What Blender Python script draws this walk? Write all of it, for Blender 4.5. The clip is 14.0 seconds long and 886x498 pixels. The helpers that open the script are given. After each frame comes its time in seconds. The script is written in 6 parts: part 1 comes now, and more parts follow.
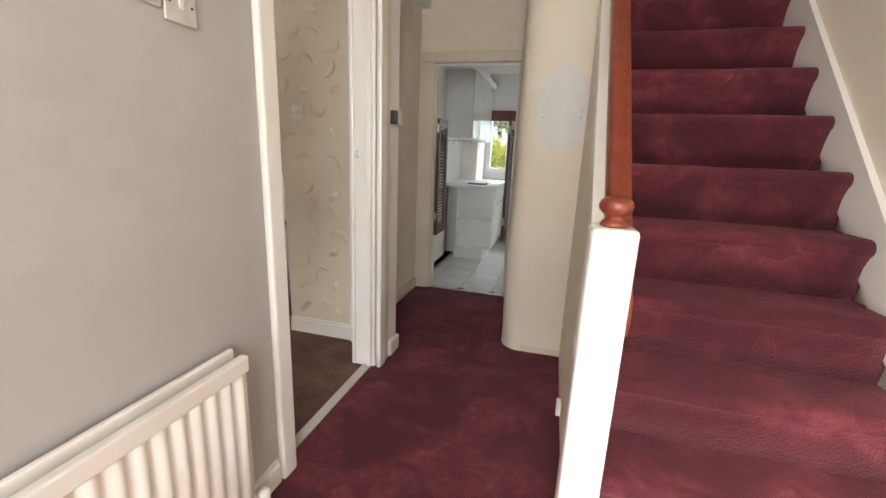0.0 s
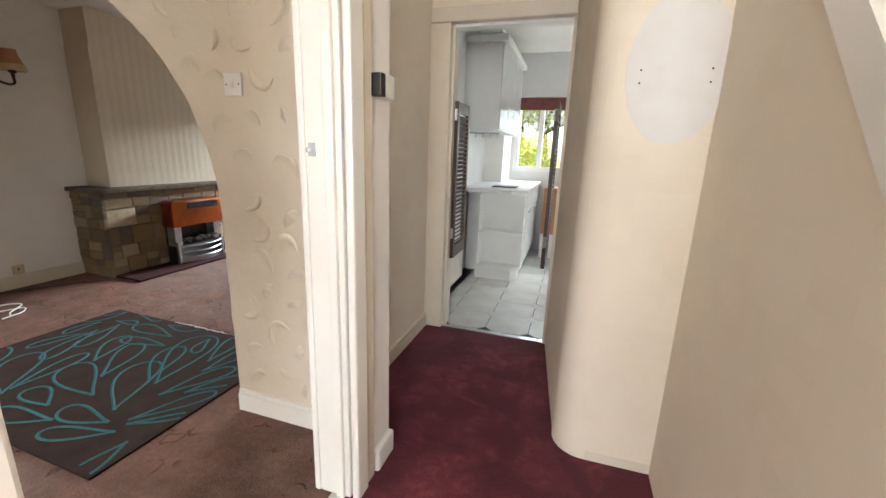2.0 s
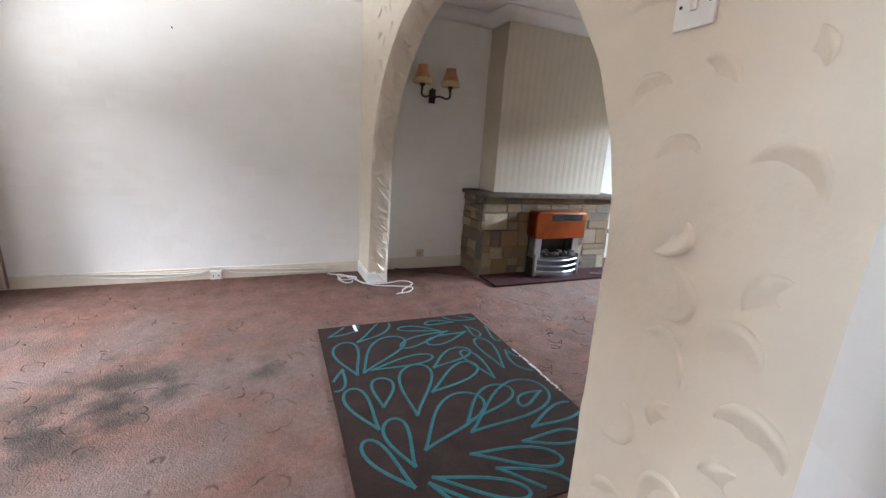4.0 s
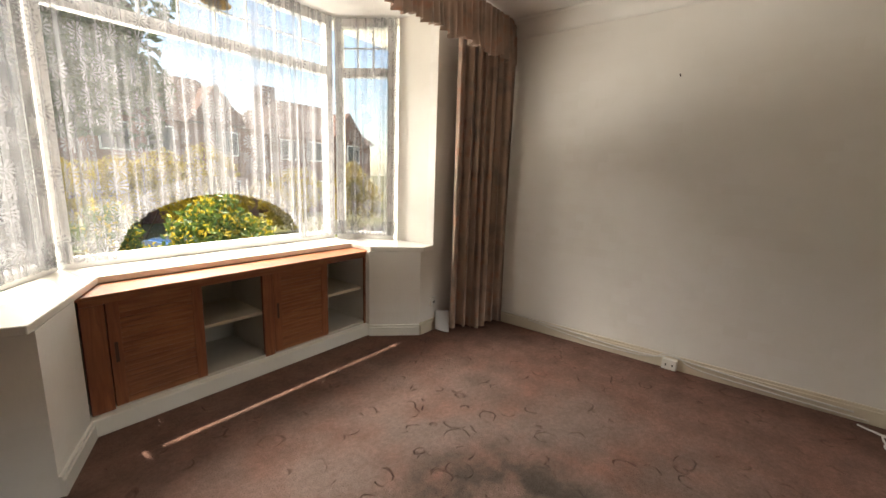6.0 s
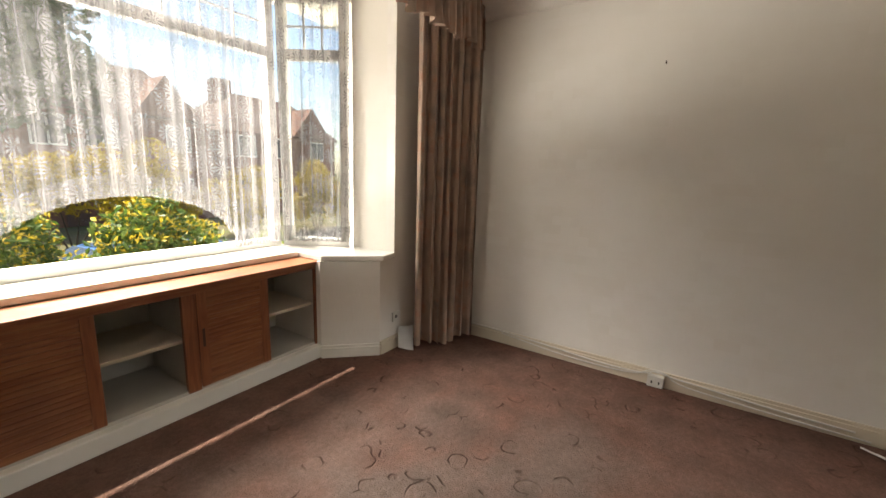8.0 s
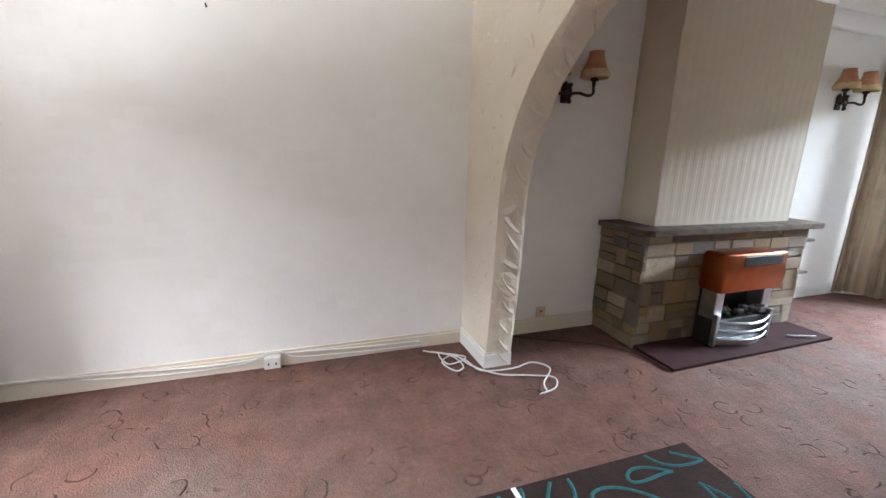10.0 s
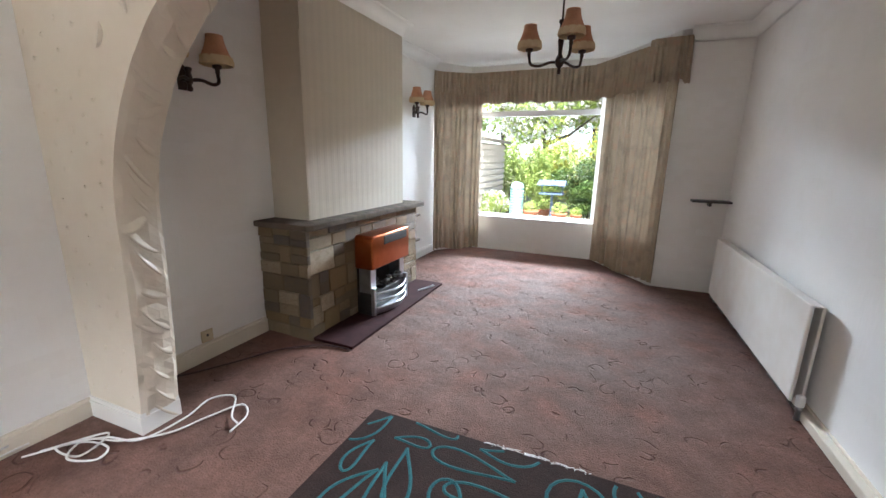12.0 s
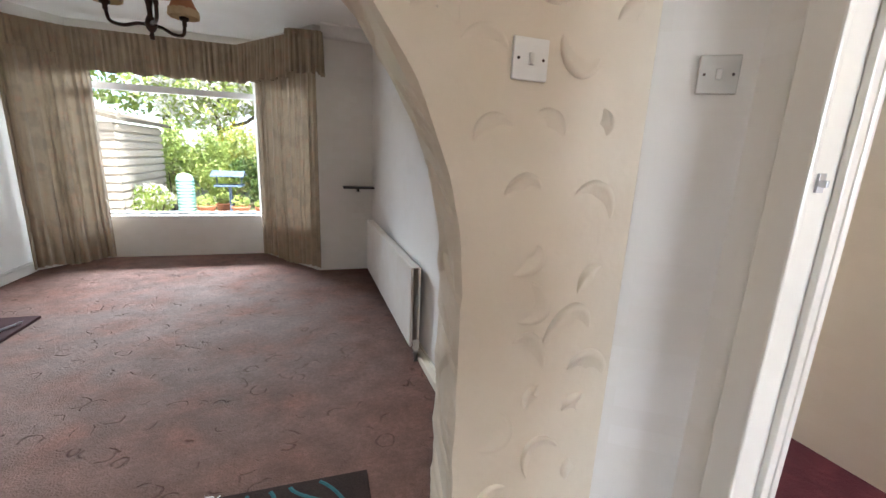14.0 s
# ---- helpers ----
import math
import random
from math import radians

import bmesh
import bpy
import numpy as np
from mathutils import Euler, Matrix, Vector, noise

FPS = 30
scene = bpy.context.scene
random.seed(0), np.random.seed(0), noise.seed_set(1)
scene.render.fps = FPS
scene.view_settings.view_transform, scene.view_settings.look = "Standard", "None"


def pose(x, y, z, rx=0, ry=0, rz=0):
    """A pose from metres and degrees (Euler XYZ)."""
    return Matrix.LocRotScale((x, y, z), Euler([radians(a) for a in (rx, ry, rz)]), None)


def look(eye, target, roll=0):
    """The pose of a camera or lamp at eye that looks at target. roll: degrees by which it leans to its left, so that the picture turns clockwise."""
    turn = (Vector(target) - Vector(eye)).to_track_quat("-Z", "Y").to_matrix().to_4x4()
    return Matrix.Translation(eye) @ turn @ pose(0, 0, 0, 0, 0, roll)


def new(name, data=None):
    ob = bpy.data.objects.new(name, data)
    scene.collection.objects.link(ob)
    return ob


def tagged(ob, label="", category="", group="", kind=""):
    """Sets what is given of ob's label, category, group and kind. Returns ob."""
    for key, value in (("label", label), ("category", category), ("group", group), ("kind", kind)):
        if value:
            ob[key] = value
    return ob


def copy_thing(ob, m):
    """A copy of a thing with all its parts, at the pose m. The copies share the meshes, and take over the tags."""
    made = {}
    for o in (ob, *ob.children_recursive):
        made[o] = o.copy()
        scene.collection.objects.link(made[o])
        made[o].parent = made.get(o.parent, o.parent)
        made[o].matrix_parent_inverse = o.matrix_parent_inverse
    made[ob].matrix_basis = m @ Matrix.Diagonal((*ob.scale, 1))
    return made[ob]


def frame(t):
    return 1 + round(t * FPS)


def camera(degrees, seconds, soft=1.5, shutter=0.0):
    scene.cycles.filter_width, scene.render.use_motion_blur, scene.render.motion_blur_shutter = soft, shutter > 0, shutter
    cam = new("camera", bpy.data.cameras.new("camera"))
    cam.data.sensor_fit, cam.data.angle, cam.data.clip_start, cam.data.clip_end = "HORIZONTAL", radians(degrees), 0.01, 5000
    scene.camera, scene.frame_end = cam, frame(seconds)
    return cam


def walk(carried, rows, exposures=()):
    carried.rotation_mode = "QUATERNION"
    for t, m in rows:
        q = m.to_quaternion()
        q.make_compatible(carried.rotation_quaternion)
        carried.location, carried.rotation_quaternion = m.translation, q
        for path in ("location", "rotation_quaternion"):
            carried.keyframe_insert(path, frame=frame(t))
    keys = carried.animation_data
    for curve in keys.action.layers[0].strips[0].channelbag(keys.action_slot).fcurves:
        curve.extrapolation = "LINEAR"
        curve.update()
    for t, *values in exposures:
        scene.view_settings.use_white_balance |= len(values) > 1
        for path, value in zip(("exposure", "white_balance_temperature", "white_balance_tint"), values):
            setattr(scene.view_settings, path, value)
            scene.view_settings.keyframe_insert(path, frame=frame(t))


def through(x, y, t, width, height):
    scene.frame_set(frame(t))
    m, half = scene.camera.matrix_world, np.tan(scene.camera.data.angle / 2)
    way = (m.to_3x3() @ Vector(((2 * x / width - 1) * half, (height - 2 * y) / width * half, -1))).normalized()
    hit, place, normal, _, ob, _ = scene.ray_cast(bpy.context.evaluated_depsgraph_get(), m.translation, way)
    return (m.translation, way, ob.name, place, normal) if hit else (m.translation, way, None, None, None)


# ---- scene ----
cam = camera(96.0, 14.0)
PATH = [
    (0, (0.252, 0.491, 1.242), (-0.302, 2.358, 0.785), 2.4),
    (0.5, (0.196, 0.681, 1.247), (-0.213, 2.583, 0.784), 2.4),
    (1, (0.109, 0.914, 1.249), (-0.198, 2.834, 0.78), 1.9),
    (1.5, (0.046, 1.176, 1.233), (-0.372, 3.074, 0.76), 1.4),
    (2, (-0.042, 1.417, 1.237), (-0.679, 3.253, 0.763), 2.0),
    (2.2, (-0.1, 1.49, 1.231), (-0.837, 3.288, 0.758), 2.2),
    (2.8, (-0.3, 1.7, 1.212), (-1.36, 3.33, 0.75), 2.7),
    (3.5, (-0.56, 1.87, 1.182), (-2.18, 3.02, 0.695), 3.3),
    (4.3, (-0.886, 1.976, 1.151), (-2.763, 2.477, 0.677), 3.7),
    (4.5, (-0.975, 1.987, 1.168), (-2.896, 2.264, 0.686), 3.6),
    (5, (-1.214, 1.931, 1.184), (-3.125, 1.575, 0.714), 3.1),
    (5.5, (-1.375, 1.889, 1.2), (-3.131, 1.026, 0.783), 2.4),
    (6, (-1.471, 1.766, 1.242), (-3.027, 0.561, 0.882), 1.9),
    (6.5, (-1.546, 1.613, 1.266), (-2.971, 0.249, 0.937), 1.4),
    (7, (-1.607, 1.543, 1.262), (-2.986, 0.134, 0.93), 1.2),
    (7.2, (-1.635, 1.542, 1.261), (-3.037, 0.157, 0.92), 1.3),
    (9.3, (-2.006, 1.658, 1.216), (-3.968, 1.629, 0.829), 1.7),
    (9.5, (-2.027, 1.657, 1.215), (-3.979, 1.823, 0.812), 1.5),
    (10, (-2.1, 1.699, 1.245), (-3.943, 2.325, 0.787), 1.4),
    (10.5, (-2.17, 1.746, 1.252), (-3.814, 2.78, 0.774), 1.9),
    (11, (-2.199, 1.77, 1.249), (-3.575, 3.143, 0.779), 1.5),
    (11.5, (-2.219, 1.738, 1.262), (-3.304, 3.352, 0.796), 1.2),
    (12, (-2.215, 1.735, 1.263), (-2.984, 3.526, 0.812), 1.1),
    (12.5, (-2.155, 1.775, 1.262), (-2.615, 3.672, 0.826), 1.5),
    (13, (-2.065, 1.802, 1.269), (-2.181, 3.752, 0.841), 2.0),
    (13.5, (-1.964, 1.828, 1.258), (-1.743, 3.766, 0.816), 2.0),
    (14, (-1.822, 1.867, 1.25), (-1.226, 3.723, 0.801), 2.5),
]
EXPOSURES = [(0.0, 2.65, 6500, 10), (1.0, 2.85, 6500, 10), (2.0, 3.3, 6400, 10), (4.3, 3.4, 5600, 10), (5.2, 3.3, 5900, 10), (6.0, 2.2, 7200, 10), (7.2, 1.9, 7450, 10), (9.3, 3.15, 6250, 10), (10.2, 3.4, 5700, 10), (11.0, 3.4, 5650, 10), (13.0, 3.5, 5900, 10), (14.0, 3.2, 5950, 10)]
walk(cam, [(t, look(eye, target, roll)) for t, eye, target, roll in PATH], EXPOSURES)

# ---- world and light ----
SUN_ELEV, SUN_TURN = 66.0, 6.0  # sun stands over the street, in the south (-y)
world = bpy.data.worlds.new("sky")
scene.world = world
world.use_nodes = True
wn = world.node_tree
sky = wn.nodes.new("ShaderNodeTexSky")
sky.sky_type = "NISHITA"
sky.sun_disc = False
sky.sun_elevation = radians(SUN_ELEV)
sky.sun_rotation = radians(180 + SUN_TURN)
wn.nodes["Background"].inputs["Strength"].default_value = 0.07
wn.links.new(sky.outputs[0], wn.nodes["Background"].inputs["Color"])


def lamp(name, kind, matrix, energy, colour, size=0.0, size_y=0.0):
    data = bpy.data.lights.new(name, kind)
    data.energy, data.color = energy, colour
    if kind == "AREA":
        data.shape, data.size, data.size_y = "RECTANGLE", size, size_y
    ob = new(name, data)
    ob.matrix_world = matrix
    return ob


se, st = radians(SUN_ELEV), radians(SUN_TURN)
sun_from = Vector((math.sin(st) * math.cos(se), -math.cos(st) * math.cos(se), math.sin(se)))
sun = lamp("sun", "SUN", look(sun_from * 50, (0, 0, 0)), 3.0, (1.0, 0.95, 0.86))
sun.data.angle = radians(0.6)
# daylight that enters by the openings: front door behind the walk, bay sky, sunlit drive before the bay, rear window, kitchen window
lamp("daylight_front_door", "AREA", look((0.4, -0.82, 1.6), (0.25, 2.5, 1.6)), 8.5, (0.96, 0.98, 1.0), 0.85, 1.2)
lamp("daylight_bay", "AREA", look((-2.0, -4.9, 4.95), (-2.9, -0.6, 1.6)), 520, (1.0, 0.97, 0.94), 4.8, 1.8)
lamp("daylight_drive", "AREA", look((-1.7, -3.1, -0.12), (-3.2, 1.2, 1.9)), 78, (1.0, 0.97, 0.92), 3.2, 0.5)
lamp("daylight_rear", "AREA", look((-3.2, 10.2, 2.9), (-3.1, 7.1, 1.6)), 210, (0.9, 0.96, 1.0), 3.2, 0.6)
lamp("daylight_kitchen", "AREA", look((0.2, 7.5, 2.4), (-0.3, 5.0, 0.4)), 16, (0.9, 0.97, 1.0), 1.2, 0.6)


# ---- materials ----
def material(name, colour, rough=0.6, metal=0.0, vary=None, scale=6.0, grain=0.0, grain_scale=120.0, bump=0.0, bump_scale=80.0,
             coat=0.0, sheen=0.0, amount=0.5, stretch=(1, 1, 1)):
    """A principled material: colour, mottled towards vary at one scale and grained at a finer one, with a fine relief."""
    m = bpy.data.materials.new(name)
    m.use_nodes = True
    nt = m.node_tree
    b = nt.nodes["Principled BSDF"]
    b.inputs["Roughness"].default_value = rough
    b.inputs["Specular IOR Level"].default_value = 0.12 if rough > 0.85 else 0.5
    b.inputs["Metallic"].default_value = metal
    b.inputs["Coat Weight"].default_value = coat
    b.inputs["Sheen Weight"].default_value = sheen
    b.inputs["Base Color"].default_value = (*colour, 1)
    co = nt.nodes.new("ShaderNodeTexCoord")
    mp = nt.nodes.new("ShaderNodeMapping")
    mp.inputs["Scale"].default_value = stretch
    nt.links.new(co.outputs["Object"], mp.inputs["Vector"])
    vec = mp.outputs[0]
    last = None
    if vary:
        last = mix(nt, fac_noise(nt, vec, scale, 0.5 - 0.35 * amount, 0.5 + 0.35 * amount, 5), rgb(nt, colour), rgb(nt, vary))
    if grain:
        f = fac_noise(nt, vec, grain_scale, 0.3, 0.7, 3)
        base = last or rgb(nt, colour)
        dark = nt.nodes.new("ShaderNodeMix")
        dark.data_type, dark.blend_type = "RGBA", "MULTIPLY"
        dark.inputs[0].default_value = grain
        nt.links.new(base, dark.inputs[6])
        ramp = nt.nodes.new("ShaderNodeMapRange")
        ramp.inputs[3].default_value = 0.35
        nt.links.new(f, ramp.inputs[0])
        nt.links.new(ramp.outputs[0], dark.inputs[7])
        last = dark.outputs[2]
    if last:
        nt.links.new(last, b.inputs["Base Color"])
    if bump:
        n = nt.nodes.new("ShaderNodeTexNoise")
        n.inputs["Scale"].default_value, n.inputs["Detail"].default_value = bump_scale, 4
        nt.links.new(vec, n.inputs["Vector"])
        relief(nt, b, n.outputs[0], bump)
    return m


def rgb(nt, c):
    n = nt.nodes.new("ShaderNodeRGB")
    n.outputs[0].default_value = (*c, 1)
    return n.outputs[0]


def fac_noise(nt, vec, scale, low, high, detail=4, distortion=0.0):
    n = nt.nodes.new("ShaderNodeTexNoise")
    n.inputs["Scale"].default_value, n.inputs["Detail"].default_value, n.inputs["Distortion"].default_value = scale, detail, distortion
    if vec:
        nt.links.new(vec, n.inputs["Vector"])
    r = nt.nodes.new("ShaderNodeMapRange")
    r.inputs[1].default_value, r.inputs[2].default_value = low, high
    nt.links.new(n.outputs[0], r.inputs[0])
    return r.outputs[0]


def mix(nt, fac, a, b, blend="MIX"):
    n = nt.nodes.new("ShaderNodeMix")
    n.data_type, n.blend_type = "RGBA", blend
    for value, socket in ((fac, n.inputs[0]), (a, n.inputs[6]), (b, n.inputs[7])):
        if hasattr(value, "default_value"):
            nt.links.new(value, socket)
        else:
            socket.default_value = value
    return n.outputs[2]


def maths(nt, op, a, b=0.0):
    n = nt.nodes.new("ShaderNodeMath")
    n.operation = op
    for value, socket in ((a, n.inputs[0]), (b, n.inputs[1])):
        if hasattr(value, "default_value"):
            nt.links.new(value, socket)
        else:
            socket.default_value = value
    return n.outputs[0]


def relief(nt, b, height, strength, distance=0.01):
    n = nt.nodes.new("ShaderNodeBump")
    n.inputs["Strength"].default_value, n.inputs["Distance"].default_value = strength, distance
    nt.links.new(height, n.inputs["Height"])
    nt.links.new(n.outputs[0], b.inputs["Normal"])


def object_vec(nt):
    return nt.nodes.new("ShaderNodeTexCoord").outputs["Object"]


def lounge_carpet_material():
    """Faded pink pile, with a tooled pattern of curls, worn grey towards the middle, window sheen painted in at the
    rear, two dark stains.
    """
    m = bpy.data.materials.new("pink_tooled_carpet")
    m.use_nodes = True
    nt = m.node_tree
    b = nt.nodes["Principled BSDF"]
    b.inputs["Roughness"].default_value = 0.95
    b.inputs["Specular IOR Level"].default_value = 0.08
    v = object_vec(nt)
    wear = fac_noise(nt, v, 1.5, 0.38, 0.64, 5)
    patch = fac_noise(nt, v, 7.0, 0.35, 0.7, 5)
    pile = fac_noise(nt, v, 130.0, 0.25, 0.75, 2)
    c = mix(nt, wear, rgb(nt, (0.205, 0.105, 0.080)), rgb(nt, (0.198, 0.122, 0.099)))
    c = mix(nt, maths(nt, "MULTIPLY", patch, 0.8), c, rgb(nt, (0.112, 0.068, 0.056)))
    # trodden grey ways through the rooms; the rear one also paints in grazing window sheen
    for x, y, r in ((-2.75, 4.9, 1.7), (-2.6, 1.2, 1.5)):
        away = nt.nodes.new("ShaderNodeVectorMath")
        away.operation = "DISTANCE"
        away.inputs[1].default_value = (x, y, 0)
        nt.links.new(v, away.inputs[0])
        trod_sheen = nt.nodes.new("ShaderNodeMapRange")
        trod_sheen.inputs[1].default_value, trod_sheen.inputs[2].default_value = r * 0.45, r
        trod_sheen.inputs[3].default_value, trod_sheen.inputs[4].default_value = 0.75, 0.0
        nt.links.new(away.outputs["Value"], trod_sheen.inputs[0])
        c = mix(nt, maths(nt, "MULTIPLY", trod_sheen.outputs[0], fac_noise(nt, v, 3.0, 0.3, 0.6, 5)), c, rgb(nt, (0.194, 0.150, 0.132)))
    # tooled curls: broken rings, bent by noise
    nz = nt.nodes.new("ShaderNodeTexNoise")
    nz.inputs["Scale"].default_value = 6.0
    nt.links.new(v, nz.inputs["Vector"])
    add = nt.nodes.new("ShaderNodeVectorMath")
    add.operation = "MULTIPLY_ADD"
    add.inputs[1].default_value = (0.1, 0.1, 0.0)
    nt.links.new(nz.outputs["Color"], add.inputs[0])
    nt.links.new(v, add.inputs[2])
    vo = nt.nodes.new("ShaderNodeTexVoronoi")
    vo.inputs["Scale"].default_value = 7.5
    nt.links.new(add.outputs[0], vo.inputs["Vector"])
    off = maths(nt, "ABSOLUTE", maths(nt, "SUBTRACT", vo.outputs["Distance"], 0.36))
    line = nt.nodes.new("ShaderNodeMapRange")
    line.inputs[1].default_value, line.inputs[2].default_value = 0.008, 0.042
    line.inputs[3].default_value, line.inputs[4].default_value = 1.0, 0.0
    nt.links.new(off, line.inputs[0])
    gate = fac_noise(nt, v, 8.0, 0.52, 0.59, 2)
    curl = maths(nt, "MULTIPLY", line.outputs[0], gate)
    c = mix(nt, maths(nt, "MULTIPLY", curl, 0.42), c, rgb(nt, (0.062, 0.031, 0.027)))
    # stains in the middle of the front room
    for x, y, r, s in ((-2.8, 1.25, 1.0, 0.45), (-2.72, 1.2, 0.5, 0.95), (-2.55, 1.0, 0.35, 0.7), (-2.84, 1.84, 0.16, 0.9), (-3.45, 0.55, 0.45, 0.4), (-2.9, 5.0, 1.5, 0.3), (-3.2, 6.3, 0.7, 0.45), (-2.4, 3.9, 0.9, 0.3)):
        sub = nt.nodes.new("ShaderNodeVectorMath")
        sub.operation = "DISTANCE"
        sub.inputs[1].default_value = (x, y, 0)
        nt.links.new(v, sub.inputs[0])
        fall = nt.nodes.new("ShaderNodeMapRange")
        fall.inputs[1].default_value, fall.inputs[2].default_value = r * 0.15, r
        fall.inputs[3].default_value, fall.inputs[4].default_value = s, 0.0
        nt.links.new(sub.outputs["Value"], fall.inputs[0])
        spots = fac_noise(nt, v, 6.0, 0.38, 0.62, 6)
        c = mix(nt, maths(nt, "MULTIPLY", fall.outputs[0], spots), c, rgb(nt, (0.047, 0.040, 0.033)))
    tuft = fac_noise(nt, v, 42.0, 0.3, 0.7, 4)
    c = mix(nt, 0.5, c, mix(nt, tuft, rgb(nt, (0.66, 0.64, 0.62)), rgb(nt, (1.15, 1.15, 1.15))), "MULTIPLY")
    c = mix(nt, 0.5, c, mix(nt, pile, rgb(nt, (0.55, 0.55, 0.55)), rgb(nt, (1, 1, 1))), "MULTIPLY")
    nt.links.new(c, b.inputs["Base Color"])
    h = maths(nt, "SUBTRACT", maths(nt, "ADD", maths(nt, "MULTIPLY", pile, 0.35), maths(nt, "MULTIPLY", patch, 0.5)), curl)
    relief(nt, b, h, 0.9, 0.012)
    return m


def hall_carpet_material():
    """Deep crimson velvet pile with lighter brushed patches."""
    m = bpy.data.materials.new("crimson_carpet")
    m.use_nodes = True
    nt = m.node_tree
    b = nt.nodes["Principled BSDF"]
    b.inputs["Roughness"].default_value = 0.9
    b.inputs["Sheen Weight"].default_value = 0.2
    b.inputs["Sheen Tint"].default_value = (0.8, 0.25, 0.3, 1)
    v = object_vec(nt)
    brushed = fac_noise(nt, v, 3.6, 0.44, 0.68, 6, 0.8)
    fine = fac_noise(nt, v, 14.0, 0.42, 0.72, 6, 1.2)
    pile = fac_noise(nt, v, 150.0, 0.25, 0.75, 2)
    c = mix(nt, brushed, rgb(nt, (0.062, 0.003, 0.010)), rgb(nt, (0.125, 0.012, 0.024)))
    c = mix(nt, maths(nt, "MULTIPLY", maths(nt, "MULTIPLY", fine, brushed), 0.8), c, rgb(nt, (0.25, 0.055, 0.06)))
    c = mix(nt, 0.5, c, mix(nt, pile, rgb(nt, (0.5, 0.5, 0.5)), rgb(nt, (1, 1, 1))), "MULTIPLY")
    nt.links.new(c, b.inputs["Base Color"])
    relief(nt, b, maths(nt, "ADD", pile, maths(nt, "MULTIPLY", fine, 0.5)), 0.5, 0.006)
    return m


def wallpaper_material(name, colour, vary, stripes=0.0, relief_scale=45.0):
    """Painted paper: faint blocks of relief, soiled unevenly; stripes: how strong raised vertical bands are."""
    m = bpy.data.materials.new(name)
    m.use_nodes = True
    nt = m.node_tree
    b = nt.nodes["Principled BSDF"]
    b.inputs["Roughness"].default_value = 0.7
    v = object_vec(nt)
    c = mix(nt, fac_noise(nt, v, 1.3, 0.3, 0.75, 5), rgb(nt, colour), rgb(nt, vary))
    c = mix(nt, maths(nt, "MULTIPLY", fac_noise(nt, v, 9.0, 0.5, 0.75, 6), 0.35), c, rgb(nt, vary))
    sep, com = nt.nodes.new("ShaderNodeSeparateXYZ"), nt.nodes.new("ShaderNodeCombineXYZ")
    nt.links.new(v, sep.inputs[0])
    nt.links.new(maths(nt, "ADD", sep.outputs[0], sep.outputs[1]), com.inputs[0])
    nt.links.new(sep.outputs[2], com.inputs[1])
    blocks = nt.nodes.new("ShaderNodeTexBrick")
    blocks.inputs["Scale"].default_value, blocks.inputs["Mortar Size"].default_value = 4.0, 0.0
    blocks.inputs["Color1"].default_value, blocks.inputs["Color2"].default_value = (0.94, 0.93, 0.91, 1), (1, 1, 1, 1)
    nt.links.new(com.outputs[0], blocks.inputs["Vector"])
    c = mix(nt, maths(nt, "MULTIPLY", fac_noise(nt, v, 2.0, 0.4, 0.6), 0.7), c, blocks.outputs["Color"], "MULTIPLY")
    n = nt.nodes.new("ShaderNodeTexNoise")
    n.inputs["Scale"].default_value, n.inputs["Detail"].default_value = relief_scale, 5
    mp = nt.nodes.new("ShaderNodeMapping")
    mp.inputs["Scale"].default_value = (1, 1, 0.35) if not stripes else (1, 1, 0.05)
    nt.links.new(v, mp.inputs[0])
    nt.links.new(mp.outputs[0], n.inputs["Vector"])
    h = n.outputs[0]
    if stripes:
        w = nt.nodes.new("ShaderNodeTexWave")
        w.bands_direction = "Y"
        w.inputs["Scale"].default_value, w.inputs["Distortion"].default_value = 4.2, 0.0
        nt.links.new(v, w.inputs["Vector"])
        band = nt.nodes.new("ShaderNodeMapRange")
        band.inputs[1].default_value, band.inputs[2].default_value = 0.35, 0.65
        nt.links.new(w.outputs["Fac"], band.inputs[0])
        c = mix(nt, maths(nt, "MULTIPLY", band.outputs[0], stripes), c, rgb(nt, tuple(0.78 * k for k in colour)))
        h = maths(nt, "ADD", maths(nt, "MULTIPLY", h, 0.3), band.outputs[0])
    nt.links.new(c, b.inputs["Base Color"])
    relief(nt, b, h, 0.25, 0.004)
    return m


